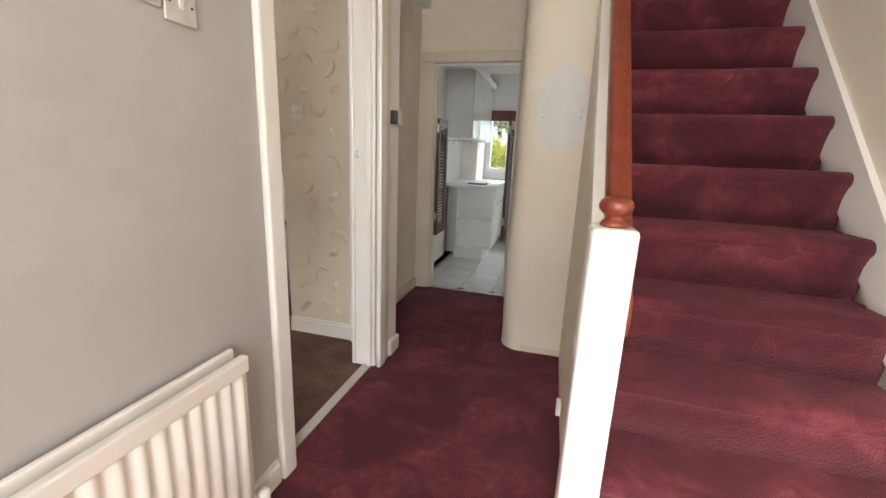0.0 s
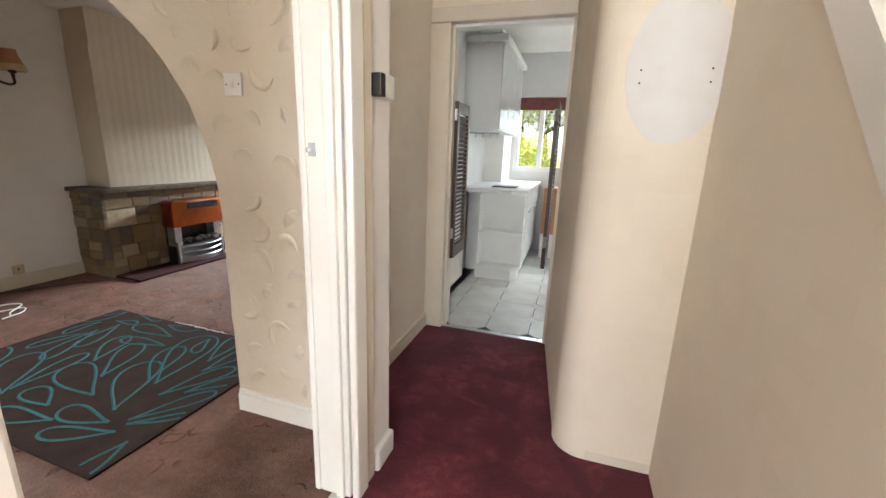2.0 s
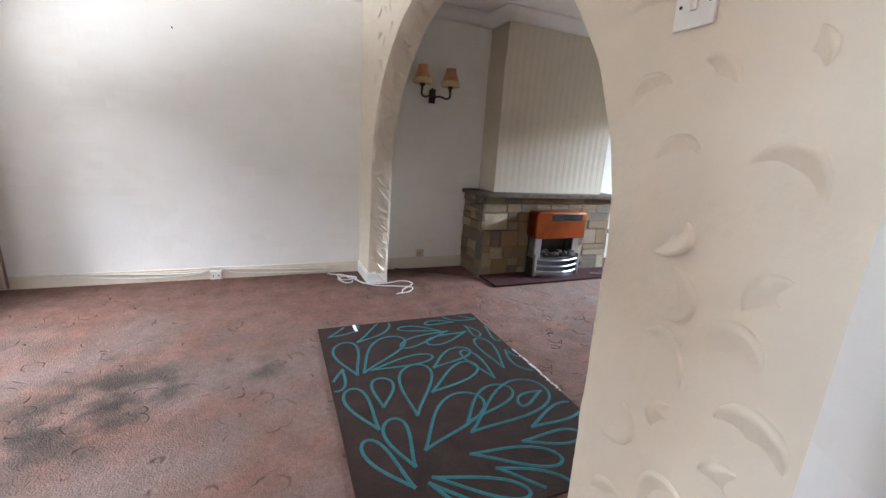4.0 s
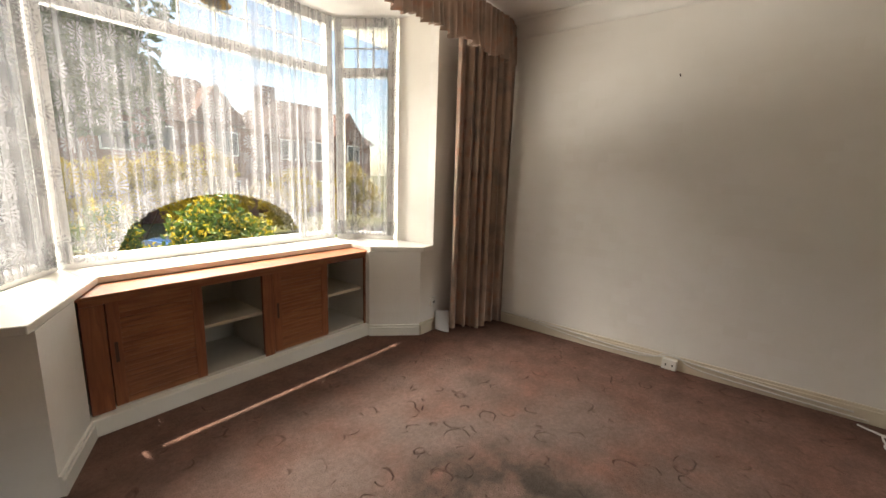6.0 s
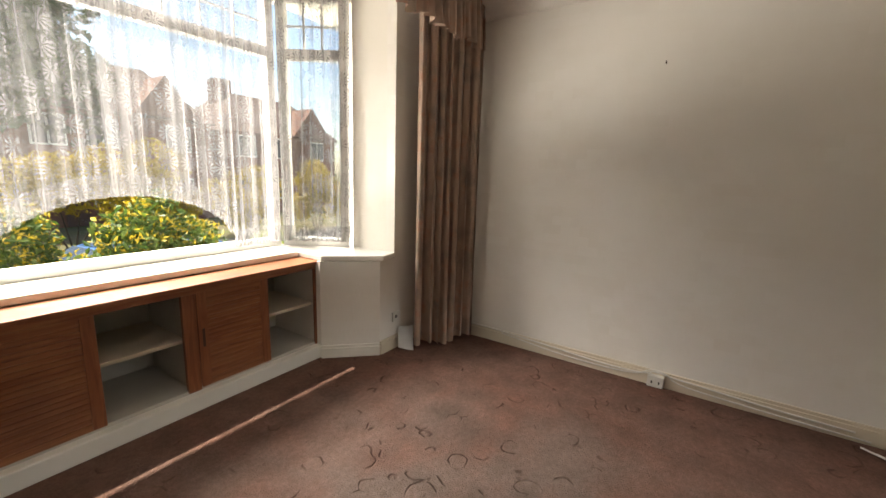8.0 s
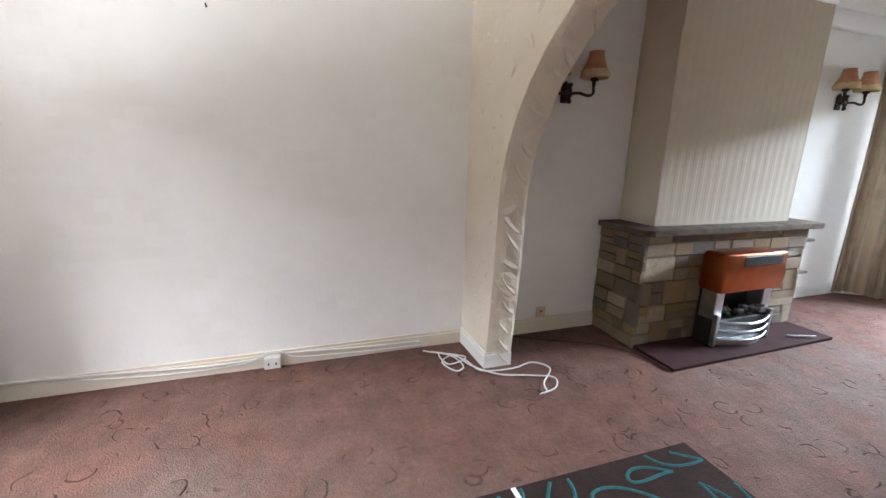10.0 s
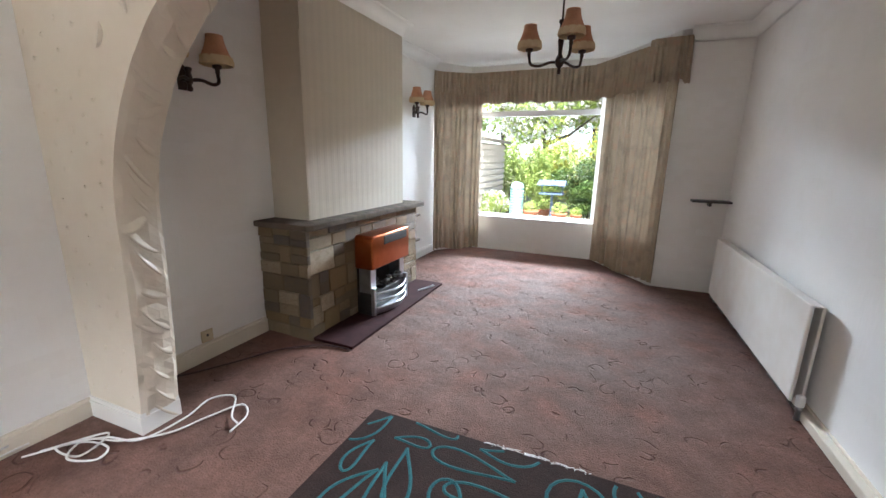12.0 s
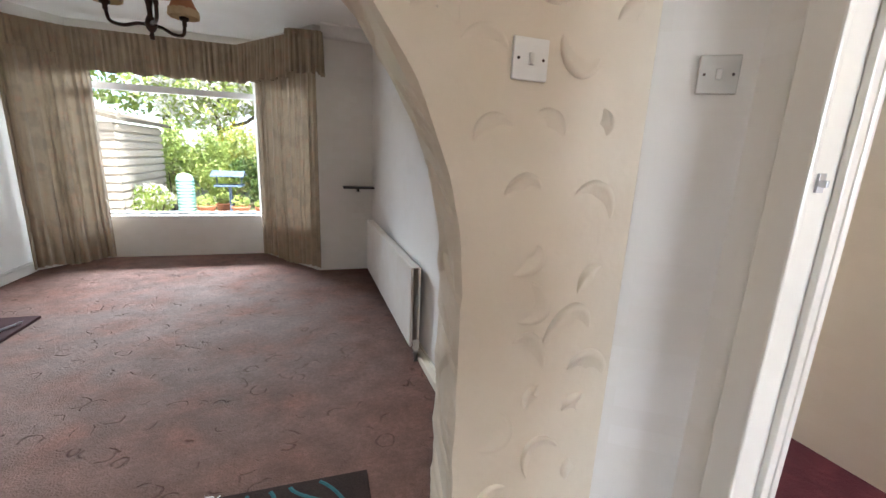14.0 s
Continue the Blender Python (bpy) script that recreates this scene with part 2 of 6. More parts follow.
def stone_material():
    m = bpy.data.materials.new("sandstone")
    m.use_nodes = True
    nt = m.node_tree
    b = nt.nodes["Principled BSDF"]
    b.inputs["Roughness"].default_value = 0.75
    info = nt.nodes.new("ShaderNodeObjectInfo")
    ramp = nt.nodes.new("ShaderNodeValToRGB")
    ramp.color_ramp.interpolation = "CONSTANT"
    tones = ((0.0, (0.20, 0.145, 0.085)), (0.18, (0.26, 0.195, 0.115)), (0.36, (0.15, 0.115, 0.078)), (0.5, (0.31, 0.235, 0.14)),
             (0.64, (0.24, 0.155, 0.07)), (0.8, (0.40, 0.32, 0.21)), (0.92, (0.13, 0.11, 0.095)))
    for k, (p, t) in enumerate(tones):
        e = ramp.color_ramp.elements[k] if k < 2 else ramp.color_ramp.elements.new(p)
        e.position, e.color = p, (*t, 1)
    nt.links.new(info.outputs["Random"], ramp.inputs[0])
    v = object_vec(nt)
    c = mix(nt, maths(nt, "MULTIPLY", fac_noise(nt, v, 9.0, 0.4, 0.75, 6, 0.8), 0.6), ramp.outputs[0], rgb(nt, (0.22, 0.15, 0.07)))
    c = mix(nt, 0.5, c, mix(nt, fac_noise(nt, v, 60.0, 0.25, 0.75, 4), rgb(nt, (0.5, 0.5, 0.5)), rgb(nt, (1.1, 1.1, 1.1))), "MULTIPLY")
    nt.links.new(c, b.inputs["Base Color"])
    relief(nt, b, fac_noise(nt, v, 28.0, 0.2, 0.8, 7), 0.7, 0.012)
    return m


def wood_material(name, dark, light, rough=0.4, axis=0, scale=1.0):
    m = bpy.data.materials.new(name)
    m.use_nodes = True
    nt = m.node_tree
    b = nt.nodes["Principled BSDF"]
    b.inputs["Roughness"].default_value = rough
    b.inputs["Coat Weight"].default_value = 0.15
    v = object_vec(nt)
    mp = nt.nodes.new("ShaderNodeMapping")
    s = [22.0 * scale] * 3
    s[axis] = 1.6 * scale
    mp.inputs["Scale"].default_value = s
    nt.links.new(v, mp.inputs[0])
    f = fac_noise(nt, mp.outputs[0], 2.2, 0.3, 0.7, 6, 1.2)
    c = mix(nt, f, rgb(nt, dark), rgb(nt, light))
    c = mix(nt, maths(nt, "MULTIPLY", fac_noise(nt, v, 3.0, 0.4, 0.75), 0.35), c, rgb(nt, tuple(0.6 * k for k in dark)))
    nt.links.new(c, b.inputs["Base Color"])
    relief(nt, b, f, 0.15, 0.003)
    return m


def curtain_material(name, base, motif, shade, through=0.15):
    """Heavy printed cotton: vertical garlands of faded flowers on a plain ground."""
    m = bpy.data.materials.new(name)
    m.use_nodes = True
    nt = m.node_tree
    b = nt.nodes["Principled BSDF"]
    b.inputs["Roughness"].default_value = 0.9
    b.inputs["Sheen Weight"].default_value = 0.2
    v = object_vec(nt)
    vo = nt.nodes.new("ShaderNodeTexVoronoi")
    vo.inputs["Scale"].default_value = 9.0
    nt.links.new(v, vo.inputs["Vector"])
    flower = nt.nodes.new("ShaderNodeMapRange")
    flower.inputs[1].default_value, flower.inputs[2].default_value = 0.28, 0.48
    flower.inputs[3].default_value, flower.inputs[4].default_value = 1.0, 0.0
    nt.links.new(vo.outputs["Distance"], flower.inputs[0])
    petal = fac_noise(nt, v, 26.0, 0.4, 0.6, 4)
    c = mix(nt, maths(nt, "MULTIPLY", maths(nt, "MULTIPLY", flower.outputs[0], petal), 0.75), rgb(nt, base), rgb(nt, motif))
    c = mix(nt, maths(nt, "MULTIPLY", fac_noise(nt, v, 7.0, 0.5, 0.62, 4), 0.6), c, rgb(nt, shade))
    weave = fac_noise(nt, v, 240.0, 0.2, 0.8, 2)
    c = mix(nt, 0.35, c, mix(nt, weave, rgb(nt, (0.6, 0.6, 0.6)), rgb(nt, (1, 1, 1))), "MULTIPLY")
    nt.links.new(c, b.inputs["Base Color"])
    relief(nt, b, weave, 0.2, 0.002)
    tr = nt.nodes.new("ShaderNodeBsdfTranslucent")
    nt.links.new(c, tr.inputs[0])
    ms = nt.nodes.new("ShaderNodeMixShader")
    ms.inputs[0].default_value = through
    out = nt.nodes["Material Output"]
    nt.links.new(b.outputs[0], ms.inputs[1])
    nt.links.new(tr.outputs[0], ms.inputs[2])
    nt.links.new(ms.outputs[0], out.inputs[0])
    return m


def net_material():
    """White net: half open weave, denser in pleats and in star-shaped flowers."""
    m = bpy.data.materials.new("white_net")
    m.use_nodes = True
    nt = m.node_tree
    nt.nodes.remove(nt.nodes["Principled BSDF"])
    out = nt.nodes["Material Output"]
    v = object_vec(nt)
    d = nt.nodes.new("ShaderNodeBsdfDiffuse")
    d.inputs[0].default_value = (0.40, 0.40, 0.41, 1)
    tl = nt.nodes.new("ShaderNodeBsdfTranslucent")
    tl.inputs[0].default_value = (0.40, 0.40, 0.41, 1)
    clear = nt.nodes.new("ShaderNodeBsdfTransparent")
    cloth = nt.nodes.new("ShaderNodeMixShader")
    cloth.inputs[0].default_value = 0.3
    nt.links.new(d.outputs[0], cloth.inputs[1])
    nt.links.new(tl.outputs[0], cloth.inputs[2])
    sep, flat = nt.nodes.new("ShaderNodeSeparateXYZ"), nt.nodes.new("ShaderNodeCombineXYZ")
    nt.links.new(v, sep.inputs[0])
    nt.links.new(maths(nt, "SUBTRACT", sep.outputs[0], maths(nt, "MULTIPLY", sep.outputs[1], 0.6)), flat.inputs[0])
    nt.links.new(sep.outputs[2], flat.inputs[1])
    vo = nt.nodes.new("ShaderNodeTexVoronoi")
    vo.voronoi_dimensions = "2D"
    vo.inputs["Scale"].default_value, vo.inputs["Randomness"].default_value = 9.0, 0.75
    nt.links.new(flat.outputs[0], vo.inputs["Vector"])
    rel, rs = nt.nodes.new("ShaderNodeVectorMath"), nt.nodes.new("ShaderNodeSeparateXYZ")
    rel.operation = "SUBTRACT"
    nt.links.new(flat.outputs[0], rel.inputs[0])
    nt.links.new(vo.outputs["Position"], rel.inputs[1])
    nt.links.new(rel.outputs[0], rs.inputs[0])
    turn = maths(nt, "ARCTAN2", rs.outputs[1], rs.outputs[0])
    petal = maths(nt, "GREATER_THAN", maths(nt, "SINE", maths(nt, "MULTIPLY", turn, 11.0)), 0.1)
    disc = maths(nt, "LESS_THAN", vo.outputs["Distance"], 0.42)
    star = maths(nt, "MULTIPLY", petal, disc)
    leaf = fac_noise(nt, v, 60.0, 0.5, 0.56, 3, 1.5)
    dense = maths(nt, "ADD", maths(nt, "MULTIPLY", star, 0.2), maths(nt, "MULTIPLY", leaf, 0.07))
    mp = nt.nodes.new("ShaderNodeMapping")
    mp.inputs["Scale"].default_value = (1, 1, 0.02)
    nt.links.new(v, mp.inputs[0])
    pleat = fac_noise(nt, mp.outputs[0], 22.0, 0.42, 0.66, 3)
    fac = maths(nt, "ADD", dense, maths(nt, "ADD", maths(nt, "MULTIPLY", pleat, 0.38), 0.17))
    ms = nt.nodes.new("ShaderNodeMixShader")
    nt.links.new(fac, ms.inputs[0])
    nt.links.new(clear.outputs[0], ms.inputs[1])
    nt.links.new(cloth.outputs[0], ms.inputs[2])
    nt.links.new(ms.outputs[0], out.inputs[0])
    return m


def glass_material():
    m = bpy.data.materials.new("window_glass")
    m.use_nodes = True
    nt = m.node_tree
    nt.nodes.remove(nt.nodes["Principled BSDF"])
    clear, gloss, ms = nt.nodes.new("ShaderNodeBsdfTransparent"), nt.nodes.new("ShaderNodeBsdfGlossy"), nt.nodes.new("ShaderNodeMixShader")
    gloss.inputs["Roughness"].default_value = 0.02
    clear.inputs[0].default_value = (0.95, 0.97, 0.96, 1)
    fr = nt.nodes.new("ShaderNodeFresnel")
    fr.inputs[0].default_value = 1.45
    nt.links.new(fr.outputs[0], ms.inputs[0])
    nt.links.new(clear.outputs[0], ms.inputs[1])
    nt.links.new(gloss.outputs[0], ms.inputs[2])
    nt.links.new(ms.outputs[0], nt.nodes["Material Output"].inputs[0])
    return m


def leaf_material(name, a, b2, scale=3.0):
    m = bpy.data.materials.new(name)
    m.use_nodes = True
    nt = m.node_tree
    b = nt.nodes["Principled BSDF"]
    b.inputs["Roughness"].default_value = 0.5
    geo = nt.nodes.new("ShaderNodeNewGeometry")
    v = object_vec(nt)
    c = mix(nt, geo.outputs["Random Per Island"], rgb(nt, a), rgb(nt, b2))
    c = mix(nt, maths(nt, "MULTIPLY", fac_noise(nt, v, scale, 0.35, 0.7), 0.5), c, rgb(nt, tuple(0.5 * k for k in a)))
    nt.links.new(c, b.inputs["Base Color"])
    tr = nt.nodes.new("ShaderNodeBsdfTranslucent")
    nt.links.new(c, tr.inputs[0])
    ms = nt.nodes.new("ShaderNodeMixShader")
    ms.inputs[0].default_value = 0.35
    nt.links.new(b.outputs[0], ms.inputs[1])
    nt.links.new(tr.outputs[0], ms.inputs[2])
    nt.links.new(ms.outputs[0], nt.nodes["Material Output"].inputs[0])
    return m


M_CARPET = lounge_carpet_material()
M_CRIMSON = hall_carpet_material()
M_LOUNGE = wallpaper_material("off_white_wallpaper", (0.82, 0.80, 0.765), (0.76, 0.735, 0.69))
# hall beige greyed and darkened: shade in the colour, against the front door lamp
M_HALL_SHADED = wallpaper_material("shaded_hall_wall", (0.42, 0.395, 0.375), (0.37, 0.345, 0.325), 0, 20)
M_HALL = wallpaper_material("beige_painted_wall", (0.80, 0.72, 0.60), (0.74, 0.655, 0.53), 0, 20)
M_STRIPE = wallpaper_material("striped_wallpaper", (0.60, 0.53, 0.42), (0.55, 0.48, 0.375), 0.18, 60)
M_CEIL = material("ceiling_paint", (0.82, 0.81, 0.78), 0.85, vary=(0.77, 0.75, 0.71), scale=2.0, bump=0.1, bump_scale=60)
M_PLASTER = material("cream_plaster", (0.72, 0.645, 0.525), 0.42, vary=(0.67, 0.585, 0.46), scale=3.0, bump=0.25, bump_scale=30)
M_GLOSS = material("white_gloss_paint", (0.80, 0.78, 0.735), 0.28, vary=(0.75, 0.72, 0.655), scale=2.5, bump=0.06, bump_scale=25, coat=0.3)
M_CREAM = material("cream_gloss_paint", (0.70, 0.635, 0.52), 0.32, vary=(0.64, 0.565, 0.45), scale=3.0, bump=0.08, bump_scale=25, coat=0.2)
M_RAD = material("radiator_enamel", (0.76, 0.72, 0.66), 0.35, vary=(0.7, 0.64, 0.56), scale=6.0, bump=0.04, bump_scale=40, coat=0.2)
M_MAHOG = wood_material("red_mahogany", (0.15, 0.025, 0.012), (0.25, 0.05, 0.022), 0.28, 1)
M_CABWOOD = wood_material("cabinet_wood", (0.21, 0.066, 0.026), (0.36, 0.14, 0.058), 0.42, 0)
M_CABWOOD_V = wood_material("cabinet_wood_upright", (0.19, 0.056, 0.022), (0.32, 0.115, 0.048), 0.42, 2)
M_LOUVRE = wood_material("dark_louvre_wood", (0.045, 0.02, 0.012), (0.09, 0.038, 0.02), 0.45, 2)
M_STONE = stone_material()
M_MORTAR = material("grey_mortar", (0.20, 0.165, 0.125), 0.9, vary=(0.13, 0.11, 0.085), scale=20, bump=0.5, bump_scale=90)
M_SLATE = material("slate_slab", (0.085, 0.068, 0.052), 0.87, vary=(0.15, 0.12, 0.09), scale=12, bump=0.6, bump_scale=35)
M_HEARTH = material("dark_red_tile", (0.022, 0.006, 0.0065), 0.87, vary=(0.036, 0.011, 0.011), scale=8, bump=0.08, bump_scale=30)
M_COPPER = material("copper_enamel", (0.50, 0.15, 0.05), 0.3, 1.0, vary=(0.38, 0.095, 0.03), scale=5, bump=0.03)
M_CHROME = material("brushed_steel", (0.55, 0.56, 0.58), 0.28, 0.95, vary=(0.42, 0.43, 0.45), scale=15)
M_BLACK = material("black_enamel", (0.012, 0.012, 0.013), 0.4, vary=(0.03, 0.028, 0.026), scale=20)
M_COAL = material("ceramic_coal", (0.035, 0.032, 0.03), 0.9, vary=(0.09, 0.08, 0.07), scale=30, bump=0.8, bump_scale=40)
M_BRONZE = material("dark_bronze", (0.03, 0.017, 0.012), 0.35, 0.6, vary=(0.06, 0.03, 0.02), scale=30, bump=0.2)
M_SHADE = material("peach_shade_fabric", (0.55, 0.27, 0.15), 0.85, vary=(0.48, 0.22, 0.12), scale=20, grain=0.2)
M_TRIMSHADE = material("cream_shade_frill", (0.62, 0.48, 0.30), 0.9, vary=(0.55, 0.4, 0.23), scale=30)
M_CURTAIN = curtain_material("front_curtain_print", (0.44, 0.315, 0.245), (0.48, 0.25, 0.17), (0.25, 0.215, 0.19))
M_CURTAIN_B = curtain_material("rear_curtain_print", (0.40, 0.32, 0.225), (0.44, 0.29, 0.20), (0.29, 0.24, 0.18), 0.07)
M_NET = net_material()
M_GLASS = glass_material()
M_PLASTIC = material("white_plastic", (0.78, 0.77, 0.74), 0.3, vary=(0.72, 0.7, 0.65), scale=12)
M_IVORY = material("ivory_plastic", (0.55, 0.46, 0.30), 0.4, vary=(0.5, 0.4, 0.25), scale=12)
M_CABLE = material("white_cable", (0.75, 0.74, 0.71), 0.45, vary=(0.65, 0.63, 0.6), scale=20)
M_DARKCABLE = material("dark_cable", (0.05, 0.02, 0.018), 0.5)
M_RUG = material("brown_rug", (0.03, 0.018, 0.0155), 0.95, vary=(0.042, 0.025, 0.021), scale=8, grain=0.5, grain_scale=160, bump=0.4, bump_scale=160)
M_TEAL = material("teal_rug_yarn", (0.028, 0.10, 0.108), 0.95, vary=(0.036, 0.125, 0.132), scale=30, bump=0.4, bump_scale=160)
M_TILE = material("white_floor_tile", (0.68, 0.68, 0.65), 0.15, vary=(0.58, 0.58, 0.56), scale=5, bump=0.05, bump_scale=20, coat=0.3)
M_GROUT = material("dark_grout", (0.16, 0.15, 0.14), 0.9, vary=(0.1, 0.1, 0.09), scale=20)
M_UNIT = material("white_laminate", (0.72, 0.72, 0.71), 0.3, vary=(0.67, 0.67, 0.66), scale=4)
M_GREYBOARD = material("painted_grey_board", (0.52, 0.50, 0.45), 0.6, vary=(0.45, 0.42, 0.37), scale=5)
M_PVC = material("white_window_frame", (0.8, 0.8, 0.79), 0.3, vary=(0.74, 0.73, 0.71), scale=5)
M_PAPER = material("white_paper", (0.8, 0.8, 0.8), 0.7, vary=(0.74, 0.74, 0.74), scale=10)
M_OVAL = material("unfaded_white_paint", (0.72, 0.70, 0.67), 0.6, vary=(0.68, 0.65, 0.61), scale=8)
M_PLATE = material("brushed_switch_plate", (0.60, 0.58, 0.53), 0.35, 0.2, vary=(0.53, 0.51, 0.46), scale=20)


# ---- mesh helpers ----
def part(name, bm, mat, parent=None, label="", smooth=False):
    """Links a bmesh, made in world places, as one mesh object, under a thing or a part if given."""
    ob = new(name, bpy.data.meshes.new(name))
    base = Vector((0, 0, 0))
    up = parent
    while up is not None:
        base += up.location
        up = up.parent
    for v in bm.verts:
        v.co -= base
    bmesh.ops.recalc_face_normals(bm, faces=bm.faces[:])
    bm.to_mesh(ob.data)
    bm.free()
    ob.data.materials.append(mat)
    if smooth:
        ob.data.shade_smooth()
    if parent is not None:
        ob.parent = parent
    if label:
        ob["label"] = label
    return ob


def thing(name, place, label, category, group="", kind=""):
    ob = new(name)
    ob.location = place
    return tagged(ob, label, category, group, kind)


def structure(name, bm, mat, label="", category="", smooth=False):
    return tagged(part(name, bm, mat, smooth=smooth), label, category, "", "structure")


def box(x0, x1, y0, y1, z0, z1, bevel=0.0, bm=None, seg=2):
    bm = bm or bmesh.new()
    r = bmesh.ops.create_cube(bm, size=1)
    for v in r["verts"]:
        v.co = Vector(((x0 + x1) / 2 + v.co.x * abs(x1 - x0), (y0 + y1) / 2 + v.co.y * abs(y1 - y0), (z0 + z1) / 2 + v.co.z * abs(z1 - z0)))
    if bevel:
        edges = list({e for v in r["verts"] for e in v.link_edges})
        bmesh.ops.bevel(bm, geom=edges, offset=bevel, segments=seg, affect="EDGES", profile=0.5)
    return bm


def prism(pts, z0, z1, bm=None, bevel=0.0):
    """An upright prism on a plan outline."""
    bm = bm or bmesh.new()
    vs = [bm.verts.new((x, y, z0)) for x, y in pts]
    f = bm.faces.new(vs)
    r = bmesh.ops.extrude_face_region(bm, geom=[f])
    for v in [g for g in r["geom"] if isinstance(g, bmesh.types.BMVert)]:
        v.co.z = z1
    if bevel:
        bmesh.ops.bevel(bm, geom=bm.edges[:], offset=bevel, segments=2, affect="EDGES", profile=0.5)
    return bm


def slab(pts, axis, a, b, bm=None):
    """An outline in the two other axes, extruded along axis from a to b."""
    bm = bm or bmesh.new()
    n = "xyz".index(axis)

    def put(p, d):
        q = list(p)
        q.insert(n, d)
        return q

    lo, hi = [bm.verts.new(put(p, a)) for p in pts], [bm.verts.new(put(p, b)) for p in pts]
    bm.faces.new(lo)
    bm.faces.new(hi[::-1])
    for i in range(len(pts)):
        j = (i + 1) % len(pts)
        bm.faces.new((lo[j], lo[i], hi[i], hi[j]))
    return bm


def wall_run(pts, thick, z0, z1, bm=None):
    """A wall along a plan line, its inner face on the line, thick to the right of the way."""
    bm = bm or bmesh.new()
    off = []
    for i, p in enumerate(pts):
        d = Vector((0, 0))
        for a, b in ((i - 1, i), (i, i + 1)):
            if a >= 0 and b < len(pts):
                t = (Vector(pts[b]) - Vector(pts[a])).normalized()
                d += Vector((t.y, -t.x))
        d.normalize()
        off.append(Vector(p) + d * thick)
    return prism([tuple(p) for p in pts] + [tuple(p) for p in off[::-1]], z0, z1, bm)


def lathe(profile, place=(0, 0, 0), seg=20, bm=None, squash=1.0):
    """A turned shape: profile of (radius, height)."""
    bm = bm or bmesh.new()
    rings = []
    for r, z in profile:
        if r < 1e-4:
            rings.append([bm.verts.new((place[0], place[1], place[2] + z))])
        else:
            rings.append([bm.verts.new((place[0] + r * math.cos(2 * math.pi * k / seg), place[1] + squash * r * math.sin(2 * math.pi * k / seg), place[2] + z)) for k in range(seg)])
    for a, b in zip(rings, rings[1:]):
        for k in range(seg):
            j = (k + 1) % seg
            if len(a) == 1 and len(b) > 1:
                bm.faces.new((a[0], b[k], b[j]))
            elif len(b) == 1 and len(a) > 1:
                bm.faces.new((a[k], a[j], b[0]))
            elif len(a) > 1:
                bm.faces.new((a[k], a[j], b[j], b[k]))
    return bm


def tube(pts, r, seg=8, bm=None):
    """A round bar along points; r is one radius or one for each point."""
    bm = bm or bmesh.new()
    pts = [Vector(p) for p in pts]
    rs = r if isinstance(r, (list, tuple)) else [r] * len(pts)
    rings, ref = [], None
    for i, p in enumerate(pts):
        t = (pts[min(i + 1, len(pts) - 1)] - pts[max(i - 1, 0)]).normalized()
        if ref is None:
            ref = t.orthogonal().normalized()
        ref = (ref - t * ref.dot(t)).normalized()
        side = t.cross(ref)
        rings.append([bm.verts.new(p + rs[i] * (math.cos(2 * math.pi * k / seg) * ref + math.sin(2 * math.pi * k / seg) * side)) for k in range(seg)])
    for a, b in zip(rings, rings[1:]):
        for k in range(seg):
            bm.faces.new((a[k], a[(k + 1) % seg], b[(k + 1) % seg], b[k]))
    bm.faces.new(rings[0][::-1])
    bm.faces.new(rings[-1])
    return bm


def smooth_line(pts, n=8):
    """Points along a Catmull-Rom curve."""
    pts = [Vector(p) for p in pts]
    ext = [2 * pts[0] - pts[1]] + pts + [2 * pts[-1] - pts[-2]]
    out = []
    for i in range(1, len(ext) - 2):
        a, b, c, d = ext[i - 1 : i + 3]
        for k in range(n):
            t = k / n
            out.append(0.5 * (2 * b + (c - a) * t + (2 * a - 5 * b + 4 * c - d) * t * t + (3 * b - a - 3 * c + d) * t ** 3))
    return out + [pts[-1]]


def cloth(line, tops, bottoms, rows, fold, folds_per_m, bm=None, seed=1, thick=0.0, flare=0.0):
    """A gathered cloth along a plan line; tops and bottoms: heights as functions of the share along it."""
    bm = bm or bmesh.new()
    rng = random.Random(seed)
    pts = [Vector(p) for p in line]
    seg = [(b - a).length for a, b in zip(pts, pts[1:])]
    total = sum(seg)
    n = max(8, int(total * folds_per_m * 8))
    ph, grid = rng.random() * 6, []
    amp = [0.6 + 0.7 * rng.random() for _ in range(int(total * folds_per_m) + 3)]
    for i in range(n + 1):
        s = i / n
        d, k = s * total, 0
        while k < len(seg) - 1 and d > seg[k]:
            d -= seg[k]
            k += 1
        t = (pts[k + 1] - pts[k]) / seg[k]
        p, nn = pts[k] + t * d, Vector((-t.y, t.x))
        u = s * total * folds_per_m
        w = amp[int(u)] * math.sin(2 * math.pi * u + ph + 1.3 * math.sin(u * 1.7 + ph))
        top, bot = tops(s), bottoms(s)
        col = []
        for j in range(rows + 1):
            v = j / rows
            g = fold * (0.65 + 0.35 * v + flare * v) * (1 + 0.12 * math.sin(5 * v + u))
            q = p + nn * w * g + t * 0.25 * fold * math.sin(4 * math.pi * u + 2 * v)
            col.append(bm.verts.new((q.x, q.y, top + (bot - top) * v)))
        grid.append(col)
    for a, b in zip(grid, grid[1:]):
        for j in range(rows):
            bm.faces.new((a[j], b[j], b[j + 1], a[j + 1]))
    if thick:
        bmesh.ops.solidify(bm, geom=bm.faces[:], thickness=thick)
    return bm


# ---- plan ----
CEIL = 2.42
XP = -4.46  # party wall
YF = -0.20  # inner face of the street wall


def arch_y(x):
    """Front face of the arch wall, slightly askew."""
    return 2.65 + 0.019 * (x - XP)


def right_x(y):
    """Back room's wall to the hall, slightly askew."""
    return -1.2 - 0.024 * (y - 4.1)


